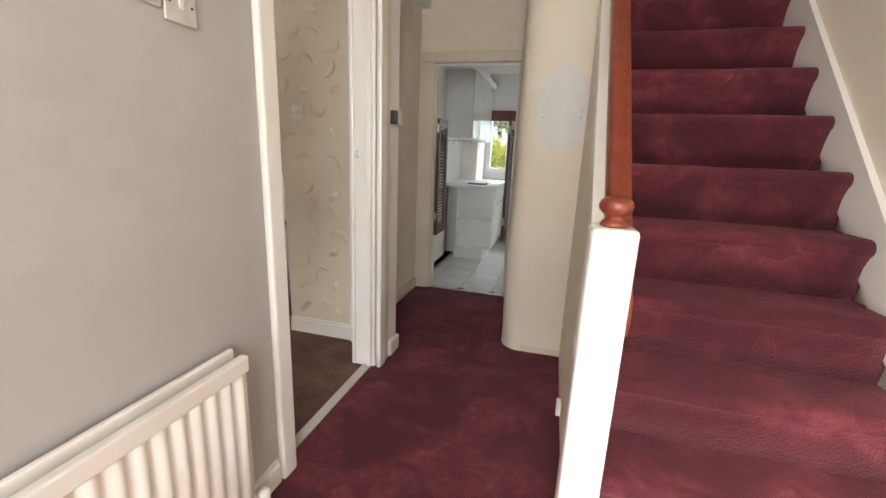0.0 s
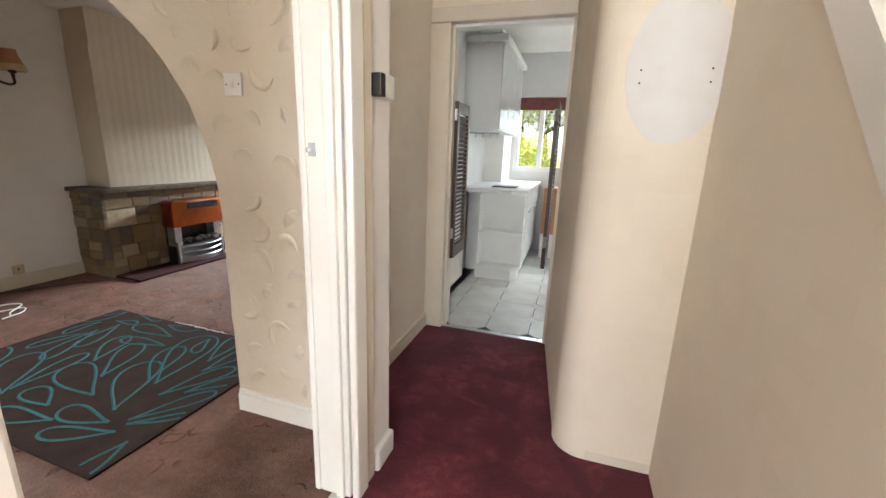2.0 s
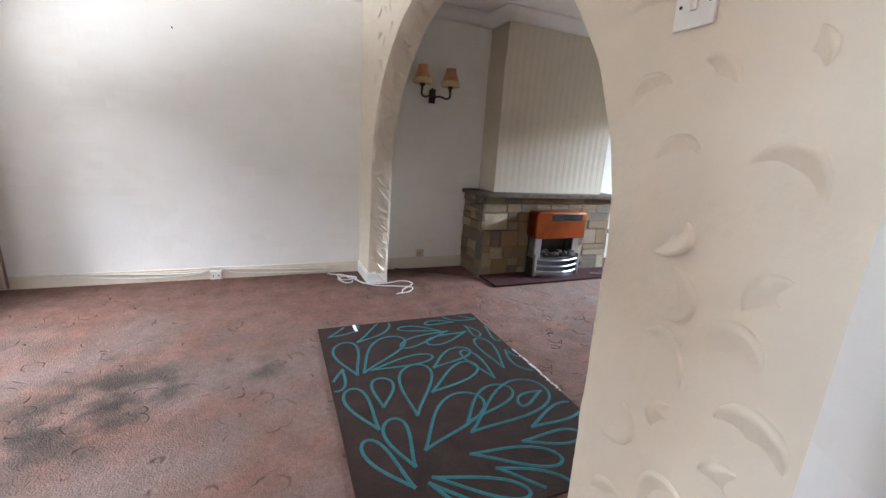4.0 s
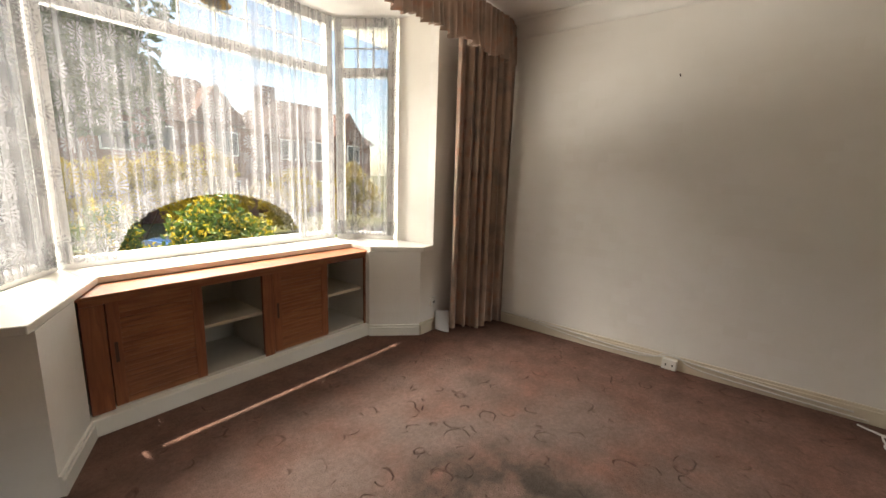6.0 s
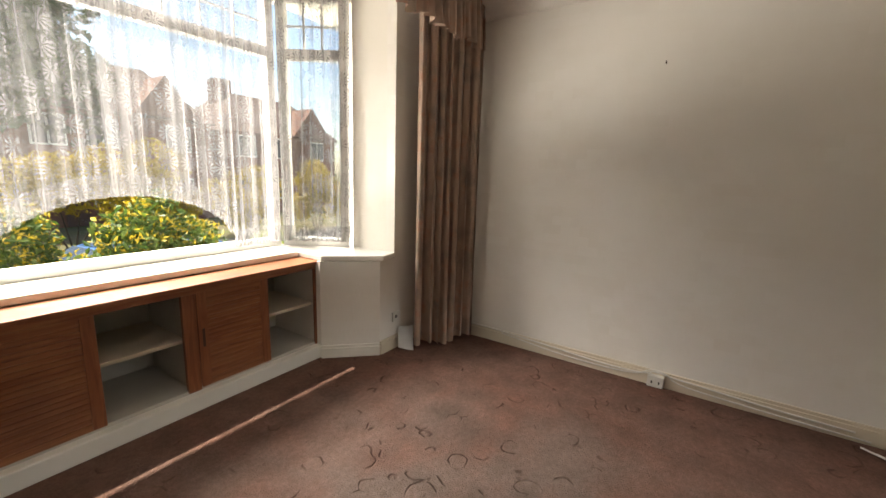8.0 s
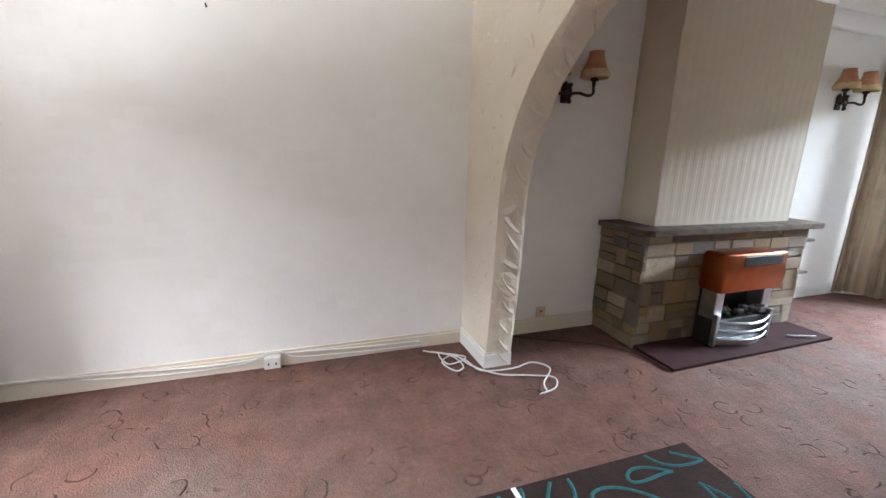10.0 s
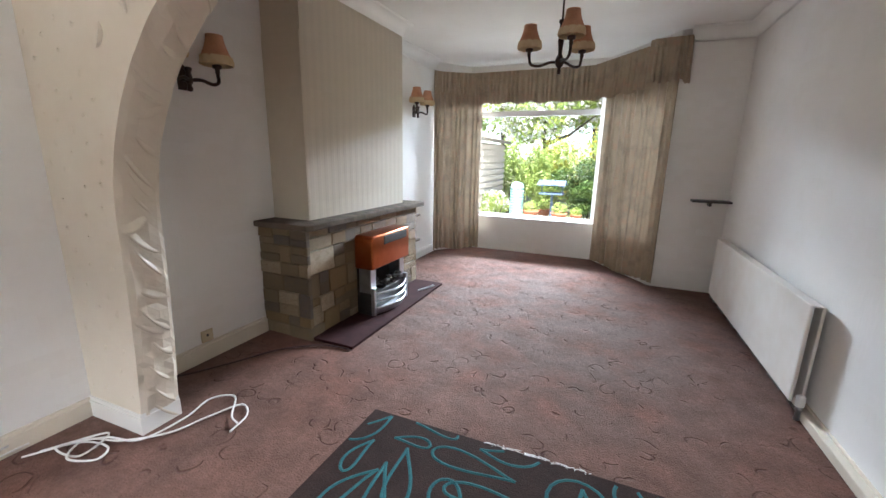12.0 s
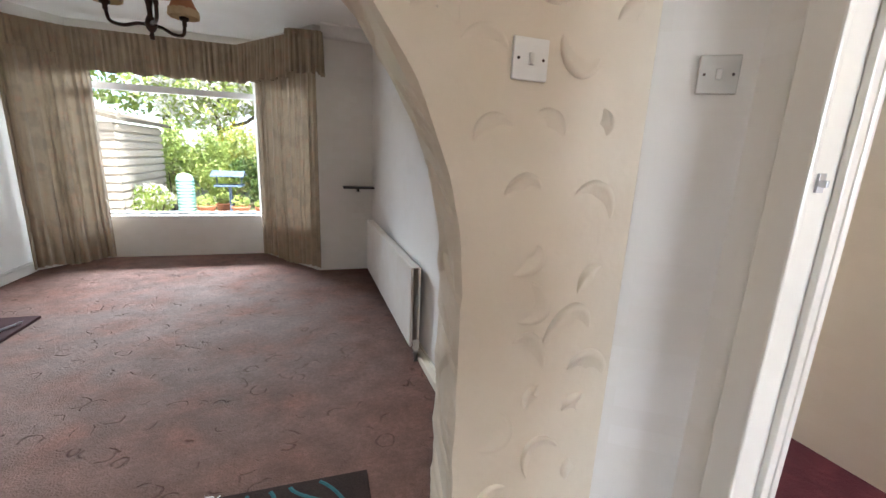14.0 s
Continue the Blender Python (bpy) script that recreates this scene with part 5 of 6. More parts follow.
# ---- bay cabinet ----
def bay_cabinet():
    c = thing("bay_cabinet", (-2.66, -0.6, 0.088), "low wooden bay cabinet with sliding doors, partly open", "cabinet")
    yb, yf = -0.98, -0.515
    xl, xr = -1.812, -3.518
    part("top", prism([(-1.80, yf + 0.012), (-1.93, -0.725), (-3.46, -0.715), (-3.525, yf + 0.012)], 0.646, 0.6645, bevel=0.003), M_CABWOOD, c, "varnished wooden top")
    part("base", box(xr, xl, yb, yf - 0.01, 0.085, 0.105), M_GREYBOARD, c, "grey painted bottom board")
    part("back", box(xr, xl, yb - 0.01, yb, 0.09, 0.645), M_GREYBOARD, c, "grey painted back board")
    part("shelf", box(xr + 0.02, xl - 0.02, yb, yf - 0.05, 0.355, 0.375, 0.003), M_CREAM, c, "cream painted shelf")
    for x in (xl - 0.02, xr + 0.02, -2.68):
        part("divider", box(x - 0.01, x + 0.01, yb, yf - 0.045, 0.1, 0.645), M_GREYBOARD, c)
    part("front_rail", box(xr, xl, yf - 0.02, yf, 0.615, 0.646, 0.003), M_CABWOOD, c)
    part("stile", box(-1.90, xl, yf - 0.018, yf, 0.09, 0.614, 0.003), M_CABWOOD_V, c)
    part("stile", box(xr, -3.445, yf - 0.018, yf, 0.09, 0.614, 0.003), M_CABWOOD_V, c)
    part("stile", box(-2.715, -2.65, yf - 0.03, yf - 0.004, 0.09, 0.614, 0.003), M_CABWOOD_V, c)
    part("track", box(xr, xl, yf - 0.045, yf - 0.03, 0.088, 0.10), M_CREAM, c)
    for x0, x1, back in ((-2.315, -1.905, 0.012), (-3.12, -2.72, 0.012)):
        d = part("sliding_door", box(x0 + 0.045, x1 - 0.045, yf - back - 0.016, yf - back - 0.004, 0.13, 0.58), M_CABWOOD, c, "sliding door of ribbed wood")
        part("door_stile", box(x0, x0 + 0.05, yf - back - 0.02, yf - back + 0.004, 0.098, 0.614, 0.002), M_CABWOOD_V, d)
        part("door_stile", box(x1 - 0.05, x1, yf - back - 0.02, yf - back + 0.004, 0.098, 0.614, 0.002), M_CABWOOD_V, d)
        part("door_rail", box(x0 + 0.05, x1 - 0.05, yf - back - 0.02, yf - back + 0.003, 0.098, 0.13, 0.002), M_CABWOOD, d)
        part("door_rail", box(x0 + 0.05, x1 - 0.05, yf - back - 0.02, yf - back + 0.003, 0.58, 0.614, 0.002), M_CABWOOD, d)
        for k in range(18):
            z = 0.132 + 0.0249 * k
            bm = slab([(yf - back - 0.006, z), (yf - back + 0.001, z + 0.004), (yf - back - 0.001, z + 0.021), (yf - back - 0.006, z + 0.0235)], "x", x0 + 0.05, x1 - 0.05)
            part("rib", bm, M_CABWOOD, d)
        part("finger_pull", box(x1 - 0.032, x1 - 0.018, yf - back + 0.003, yf - back + 0.0055, 0.32, 0.42, 0.001), M_LOUVRE, d, "dark inset pull")
    return c


bay_cabinet()
structure("baseboard_cabinet", box(-3.525, -1.80, -0.56, -0.478, 0, 0.0875, 0.006), M_GLOSS, "white painted plinth under the cabinet", "skirting")


# ---- curtains ----
def curtain(name, line, z0, z1, mat, label, seed, fold=0.035, per_m=11):
    return tagged(part(name, cloth(line, lambda s: z1, lambda s: z0 + 0.015 * math.sin(9 * s), 14, fold, per_m, seed=seed, flare=0.3), mat, smooth=True), label, "curtain")


def pelmet(name, line, z0, z1, mat, label, seed, scallop=0.02):
    t = thing(name, (line[0][0], line[0][1], z0), label, "pelmet")
    ln = sum((Vector(b) - Vector(a)).length for a, b in zip(line, line[1:]))
    part("heading_tape", cloth([(x, y) for x, y in line], lambda s: z1 + 0.004, lambda s: z1 - 0.035, 2, 0.012, 17, seed=seed, flare=0.1), mat, t, "stitched heading band", True)
    part("valance", cloth(line, lambda s: z1 - 0.034, lambda s: z0 + scallop * math.sin(s * ln * 2 * math.pi * 4.2) * 0.5 + 0.01 * math.sin(s * 61), 8, 0.016, 17, seed=seed, flare=0.7), mat, t, "gathered valance", True)
    return t


curtain("front_curtain", [(-3.95, -0.07), (-4.1, 0.03), (-4.38, 0.15)], 0.03, 2.30, M_CURTAIN, "heavy faded floral curtain in brown and pink", 3, 0.04, 15)
curtain("front_curtain", [(-1.40, -0.05), (-1.30, 0.0), (-1.02, 0.05)], 0.03, 2.30, M_CURTAIN, "heavy faded floral curtain in brown and pink", 5, 0.04, 15)
pelmet("front_pelmet", [(-4.40, YF + 0.03), (-4.42, 0.12), (-4.3, 0.145), (-1.12, 0.14), (-1.0, 0.12), (-0.99, YF + 0.03)], 2.105, 2.41, M_CURTAIN, "gathered brown floral curtain pelmet", 4, 0.025)
curtain("rear_curtain", [(-4.43, 6.53), (-4.25, 6.74), (-3.92, 6.95)], 0.03, 2.05, M_CURTAIN_B, "beige floral curtain beside the rear window", 6, 0.02, 14)
curtain("rear_curtain", [(-2.44, 6.95), (-2.17, 6.6), (-1.80, 6.17)], 0.03, 2.05, M_CURTAIN_B, "beige floral curtain beside the rear window", 7, 0.02, 14)
pelmet("rear_pelmet", [(-4.44, 6.55), (-4.35, 6.68), (-4.05, 6.88), (-2.60, 6.88), (-2.03, 6.16)], 1.925, 2.30, M_CURTAIN_B, "gathered beige floral curtain pelmet", 8, 0.012)
pelmet("rear_pelmet_end", [(-2.07, 6.18), (-2.04, 6.12), (-1.75, 6.08), (-1.73, 6.2)], 1.965, 2.335, M_CURTAIN_B, "end piece of the beige floral pelmet", 9, 0.012)


def net_bottom(s):
    x = s * 2.70
    u = (x - (0.498 + 0.79)) / 0.56
    lift = 0.34 * math.sqrt(max(0.0, 1 - u * u))
    return 0.745 + lift


net = thing("net_curtain", (-2.7, -0.9, 0.74), "white patterned net curtain with an arched hem", "net curtain")
NETLINE = [(-1.53, -0.56), (-1.84, -0.945), (-3.545, -0.945), (-3.815, -0.545)]
part("net", cloth(NETLINE, lambda s: 2.40, net_bottom, 26, 0.02, 15, seed=12, flare=0.5), M_NET, net, smooth=True)
part("frill", cloth([(p[0] * 1.0, p[1] + 0.006) for p in NETLINE], lambda s: net_bottom(s) + 0.11, lambda s: net_bottom(s) - 0.004, 3, 0.012, 26, seed=13, flare=0.6), M_NET, net, "gathered frill", True)
# water-lily sticker on the upper pane
lily = thing("lily_sticker", (-2.67, -0.965, 2.19), "yellow water-lily suncatcher hung in the top light", "suncatcher")
M_LILY = material("lily_yellow", (0.62, 0.47, 0.2), 0.5, vary=(0.5, 0.33, 0.12), scale=20)
M_PAD = material("lily_leaf", (0.3, 0.34, 0.28), 0.5, vary=(0.2, 0.25, 0.2), scale=20)
for k, a in enumerate((-70, -45, -22, 0, 22, 45, 70)):
    q = radians(a)
    bm = bmesh.new()
    ring = []
    for j in range(12):
        u = 2 * math.pi * j / 12
        lx, lz = 0.022 * math.sin(u) * (1 - 0.35 * math.cos(u)), 0.055 + 0.055 * -math.cos(u)
        ring.append(bm.verts.new((-2.67 + lx * math.cos(q) + lz * math.sin(q), -0.968 + 0.001 * (k % 2) * 3, 2.20 + lz * math.cos(q) - lx * math.sin(q))))
    f = bm.faces.new(ring)
    g = bmesh.ops.extrude_face_region(bm, geom=[f])
    for v in [e for e in g["geom"] if isinstance(e, bmesh.types.BMVert)]:
        v.co.y -= 0.002
    part("petal", bm, M_LILY, lily)
part("pad", lathe([(0, 0), (0.10, 0.0), (0.10, 0.004), (0, 0.004)], (-2.67, -0.967, 2.185), 20, squash=0.05), M_PAD, lily)

# ---- rug ----
RX0, RX1, RY0, RY1 = -3.22, -1.66, 2.155, 3.25
rug = thing("rug", (-2.43, 2.73, 0), "dark brown rug with teal looping leaf outlines", "rug")
part("mat", box(RX0, RX1, RY0, RY1, 0.001, 0.011, 0.003), M_RUG, rug)


def ribbon(pts, width, z):
    bm = bmesh.new()
    rows = []
    for i, p in enumerate(pts):
        a, b = pts[max(i - 1, 0)], pts[min(i + 1, len(pts) - 1)]
        t = (Vector(b) - Vector(a)).normalized()
        n = Vector((-t.y, t.x)) * width / 2
        inside = RX0 + 0.012 < p[0] < RX1 - 0.012 and RY0 + 0.012 < p[1] < RY1 - 0.012
        rows.append((bm.verts.new((p[0] + n.x, p[1] + n.y, z)), bm.verts.new((p[0], p[1], z + 0.003)), bm.verts.new((p[0] - n.x, p[1] - n.y, z)), inside))
    for a, b in zip(rows, rows[1:]):
        if a[3] and b[3]:
            bm.faces.new((a[0], b[0], b[1], a[1]))
            bm.faces.new((a[1], b[1], b[2], a[2]))
    loose = [v for v in bm.verts if not v.link_faces]
    bmesh.ops.delete(bm, geom=loose, context="VERTS")
    return bm


def leaf_loop(x, y, turn, length, wide, bend):
    """A teardrop outline from a point at (x, y), bent to one side."""
    out = []
    for k in range(29):
        u = math.pi * 2 * k / 28
        along = length * (1 - math.cos(u)) / 2
        side = wide * math.sin(u) * (along / length) ** 0.85
        side += bend * (along / length) ** 2 * length
        out.append((x + along * math.cos(turn) - side * math.sin(turn), y + along * math.sin(turn) + side * math.cos(turn)))
    return out


rr = random.Random(31)
LEAVES_A = ((-2.61, 2.30, -2.98, 2.24, 0.30), (-2.62, 2.33, -3.01, 2.58, 0.30), (-2.64, 2.37, -2.71, 2.74, 0.20), (-2.31, 2.36, -2.55, 2.42, 0.34), (-2.21, 2.49, -2.64, 2.59, 0.30), (-2.17, 2.31, -2.49, 2.21, 0.25),
            (-2.00, 2.45, -2.31, 2.79, 0.32), (-2.36, 2.61, -2.54, 2.95, 0.27), (-2.57, 2.70, -2.75, 2.96, 0.30), (-2.38, 2.98, -2.71, 2.96, 0.20), (-2.46, 3.08, -2.83, 3.12, 0.22), (-2.10, 2.68, -2.33, 2.98, 0.30))
LEAVES_B = ((-2.04, 2.67, -2.27, 3.18, 0.33), (-1.99, 2.94, -2.07, 3.25, 0.25), (-2.94, 3.07, -2.84, 2.77, 0.25), (-2.98, 2.96, -2.89, 2.59, 0.20), (-1.84, 2.36, -2.11, 2.21, 0.22), (-1.93, 2.39, -2.22, 2.34, 0.28),
            (-1.85, 2.41, -1.65, 2.54, 0.13), (-1.87, 2.43, -1.70, 2.74, 0.18), (-1.93, 2.61, -1.82, 2.96, 0.22))
drawn = np.zeros((0, 2))


def try_leaf(x, y, a, le, wide, bend, gap=0.024):
    """Adds a leaf outline if it crosses no other."""
    global drawn
    loop = leaf_loop(x, y, a, le, wide, bend)
    pts = np.array(loop[3:-3])
    if len(drawn) and np.sqrt(((pts[:, None] - drawn[None]) ** 2).sum(-1)).min() < gap:
        return
    if sum(RX0 < px < RX1 and RY0 < py < RY1 for px, py in loop) < 22:
        return
    bm = ribbon(loop, 0.0145, 0.0115)
    if not len(bm.faces):
        bm.free()
        return
    drawn = np.vstack([drawn, np.array(loop)])
    part("leaf_outline", bm, M_TEAL, rug)


for x, y, tx, ty, wide in LEAVES_A + LEAVES_B:
    le = math.hypot(tx - x, ty - y)
    try_leaf(x, y, math.atan2(ty - y, tx - x), le, le * wide * 0.95, rr.uniform(-0.12, 0.12), 0.004)
for k in range(1600):
    le = rr.uniform(0.16, 0.36)
    try_leaf(rr.uniform(RX0, RX1), rr.uniform(RY0, RY1), rr.uniform(0, 6.28), le, le * rr.uniform(0.2, 0.3), rr.uniform(-0.3, 0.3))
part("label_tag", box(RX0 + 0.004, RX0 + 0.095, 2.374, 2.394, 0.0112, 0.0135, 0.0008), M_PAPER, rug, "white sewn label")
for k in range(26):
    x = rr.uniform(-2.65, -2.2)
    part("frayed_thread", tube(smooth_line([(x + rr.uniform(-0.03, 0.03), RY1 + rr.uniform(-0.01, 0.012), 0.006 + rr.uniform(0, 0.008)) for _ in range(4)], 4), 0.0016, 4), M_CABLE, rug)


# ---- wall lights and chandelier ----
def shade(parent, x, y, z, s=1.0):
    """Flared fabric shade, its foot at z, with a cream frill."""
    prof = [(0.033, 0.115), (0.034, 0.10), (0.040, 0.075), (0.052, 0.045), (0.060, 0.03)]
    sh = part("shade", lathe([(r * s, h * s) for r, h in prof], (x, y, z), 18), M_SHADE, parent, "peach fabric shade", True)
    bm = lathe([(0.060 * s, 0.034 * s), (0.064 * s, 0.01 * s), (0.061 * s, 0.0)], (x, y, z), 28)
    for i, v in enumerate(bm.verts):
        k = 1 + 0.05 * math.sin(i * 2.4)
        v.co.x, v.co.y = x + (v.co.x - x) * k, y + (v.co.y - y) * k
    part("frill", bm, M_TRIMSHADE, sh, "cream frill", True)
    part("lamp_holder", lathe([(0, -0.045), (0.012, -0.045), (0.012, -0.02), (0.024, -0.015), (0.026, 0.0), (0.012, 0.005), (0, 0.005)], (x, y, z), 12), M_BRONZE, parent, "", True)


def wall_light(y, z):
    w = thing("wall_light", (XP, y, z), "dark bronze double wall light with peach shades", "wall light", "wall lights")
    x = XP + 0.055
    bm = lathe([(0, 0), (0.012, 0.004), (0.016, 0.016), (0.012, 0.028), (0.008, 0.034), (0.016, 0.045), (0.02, 0.06), (0.016, 0.08), (0.012, 0.1), (0.02, 0.115), (0.016, 0.125), (0, 0.128)], (x, y, z - 0.01), 14)
    part("stem", bm, M_BRONZE, w, "", True)
    part("bracket", tube([(XP, y, z + 0.055), (x, y, z + 0.055)], 0.012, 8), M_BRONZE, w)
    part("back_plate", slab([(y - 0.03, z + 0.0), (y + 0.03, z + 0.0), (y + 0.03, z + 0.11), (y, z + 0.135), (y - 0.03, z + 0.11)], "x", XP, XP + 0.012), M_BRONZE, w)
    for s in (-1, 1):
        ya = y + s * 0.135
        pts = smooth_line([(x, y, z + 0.05), (x + 0.03, y + s * 0.05, z + 0.055), (x + 0.05, y + s * 0.10, z + 0.04), (x + 0.055, ya, z + 0.055), (x + 0.055, ya, z + 0.10)], 6)
        part("arm", tube(pts, 0.0095, 8), M_BRONZE, w, "", True)
        shade(w, x + 0.055, ya, z + 0.145, 1.35)
    return w


wl = wall_light(3.305, 1.592)
copy_thing(wl, pose(XP, 6.03, 1.70))

ch = thing("chandelier", (-2.645, 4.585, 1.80), "three-arm bronze chandelier with peach shades", "chandelier")
cx, cy, cz = -2.645, 4.585, 1.80
part("stem", lathe([(0, 0), (0.01, 0.0), (0.012, 0.02), (0.008, 0.035), (0.022, 0.05), (0.03, 0.075), (0.022, 0.1), (0.012, 0.12), (0.014, 0.16), (0.02, 0.2), (0.013, 0.24), (0.014, 0.3), (0.022, 0.305), (0.02, 0.32), (0, 0.322)], (cx, cy, cz), 16), M_BRONZE, ch, "", True)
part("rod", tube([(cx, cy, cz + 0.31), (cx, cy, CEIL)], 0.006, 8), M_BRONZE, ch)
part("ceiling_rose", lathe([(0, 0), (0.05, 0.0), (0.045, -0.02), (0.02, -0.035), (0, -0.036)], (cx, cy, CEIL), 18), M_BRONZE, ch, "", True)
for a in (175, 295, 55):
    d = Vector((math.cos(radians(a)), math.sin(radians(a)), 0))
    c = Vector((cx, cy, cz + 0.07))
    pts = smooth_line([c, c + d * 0.06 + Vector((0, 0, 0.005)), c + d * 0.13 + Vector((0, 0, -0.01)), c + d * 0.19 + Vector((0, 0, 0.005)), c + d * 0.205 + Vector((0, 0, 0.06))], 6)
    part("arm", tube(pts, 0.009, 8), M_BRONZE, ch, "", True)
    e = c + d * 0.205
    shade(ch, e.x, e.y, e.z + 0.10, 1.25)

# ---- small shelf by the rear bay ----
sh = thing("wall_shelf", (-1.45, 6.28, 0.9), "small dark wall shelf in the corner", "shelf")
part("board", box(-1.56, right_x(6.15), 6.06, 6.215, 0.893, 0.912, 0.004), M_BLACK, sh)
part("bracket", box(-1.42, -1.40, 6.1, 6.215, 0.86, 0.893), M_BLACK, sh)

# ---- kitchen ----
structure("wall_kitchen_far", box(-1.3, -0.74, 6.85, 7.0, 0, 2.6), M_UNIT, "white kitchen wall beside the window", "wall")
structure("wall_kitchen_low", box(-0.74, 1.6, 6.85, 7.0, 0, 1.03), M_UNIT, "white kitchen wall under the window", "wall")
structure("wall_kitchen_high", box(-0.74, 1.6, 6.85, 7.0, 1.95, 2.6), M_UNIT, "white kitchen wall over the window", "wall")
structure("wall_kitchen_right", box(1.5, 1.65, 4.14, 6.85, 0, 2.6), M_UNIT, "white kitchen side wall", "wall")
structure("wall_kitchen_near", box(-0.03, 1.5, 4.14, 4.2, 0, 2.6), M_UNIT, "white kitchen wall towards the hall", "wall")
structure("wall_kitchen_left", box(-1.02, -1.012, 4.15, 6.85, 0, 2.5), M_UNIT, "white tiled kitchen wall", "wall")
structure("ceiling_kitchen", box(-1.3, 1.6, 4.1, 7.0, 2.45, 2.55), M_CEIL, "kitchen ceiling", "ceiling")
window("window_kitchen", (1.5, 6.9), (-0.74, 6.9), 1.03, 1.95, "white kitchen window", None, 0, None, (0.75, 1.5, 1.92))
blind = thing("window_blind", (-0.2, 6.82, 1.8), "short dark red blind rolled at the window head", "blind")
part("cloth", box(-0.74, 1.2, 6.815, 6.83, 1.78, 1.93, 0.003), material("red_blind", (0.16, 0.05, 0.045), 0.8, vary=(0.1, 0.03, 0.03), scale=12), blind)
unit = thing("end_shelf_unit", (-0.6, 5.4, 0), "white open end shelf of the kitchen units", "shelf unit")
curve = [(-0.82, 5.27), (-0.47, 5.27)] + [(-0.47 + 0.09 * math.sin(radians(a)), 5.36 - 0.09 * math.cos(radians(a))) for a in (15, 30, 45, 60, 75, 90)] + [(-0.38, 5.56), (-0.82, 5.56)]
part("plinth", prism([(x, y + 0.03) for x, y in curve[:2]] + [(-0.42, 5.4), (-0.42, 5.56), (-0.82, 5.56)], 0, 0.12), M_UNIT, unit)
for z in (0.12, 0.47, 0.85):
    part("shelf", prism(curve, z, z + 0.018), M_UNIT, unit)
part("back", box(-0.81, -0.39, 5.44, 5.56, 0.12, 0.87), M_UNIT, unit)
part("side", box(-0.825, -0.805, 5.28, 5.56, 0, 0.87), M_UNIT, unit)
for k in range(3):
    b = thing("base_cabinet", (-0.7, 5.76 + 0.4 * k, 0), "white laminate kitchen base cabinet", "cabinet", "kitchen base cabinets")
    y = 5.565 + 0.42 * k
    part("body", box(-1.0, -0.4, y, y + 0.41, 0.12, 0.87), M_UNIT, b)
    part("plinth", box(-1.0, -0.45, y, y + 0.41, 0, 0.12), M_UNIT, b)
    d = part("door", box(-0.4, -0.382, y + 0.004, y + 0.406, 0.125, 0.70, 0.003), M_UNIT, b)
    part("handle", tube([(-0.382, y + 0.1, 0.66), (-0.36, y + 0.1, 0.66), (-0.36, y + 0.3, 0.66), (-0.382, y + 0.3, 0.66)], 0.006, 6), M_CHROME, d)
    part("drawer", box(-0.4, -0.382, y + 0.004, y + 0.406, 0.71, 0.865, 0.003), M_UNIT, b)
wt = tagged(part("worktop", prism([(-1.01, 5.22), (-0.5, 5.22), (-0.36, 5.36), (-0.36, 6.84), (-1.01, 6.84)], 0.871, 0.905, bevel=0.006), M_UNIT), "white laminate kitchen worktop", "worktop")
tagged(part("chopping_board", box(-0.74, -0.5, 5.5, 5.66, 0.906, 0.916, 0.003), M_BLACK), "dark flat pan stand on the worktop", "board")
for k in range(3):
    u = thing("wall_cabinet", (-0.85, 5.5 + 0.4 * k, 1.45), "white high-gloss kitchen wall cabinet", "cabinet", "kitchen wall cabinets")
    y = 5.28 + 0.44 * k
    part("body", box(-1.01, -0.68, y, y + 0.435, 1.45, 2.2), M_UNIT, u)
    part("door", box(-0.68, -0.662, y + 0.004, y + 0.43, 1.46, 2.19, 0.003), M_TILE, u)
tagged(part("cabinet_cornice", box(-1.01, -0.62, 5.24, 6.6, 2.2, 2.26, 0.012), M_UNIT), "white cornice over the wall cabinets", "cornice")
rl = thing("utensil_rail", (-0.9, 5.35, 1.4), "thin metal utensil rail under the wall cabinet", "rail")
part("rail", tube([(-1.0, 5.3, 1.42), (-0.66, 5.3, 1.42)], 0.006, 6), M_CHROME, rl)
for k in range(5):
    part("hook", tube([(-0.96 + 0.07 * k, 5.3, 1.42), (-0.96 + 0.07 * k, 5.3, 1.38)], 0.004, 5), M_CHROME, rl)
radiator("kitchen_radiator", "y", 4.55, 5.15, lambda y: -1.012, 1, 0.05, 0.72, "white flat kitchen radiator", False)


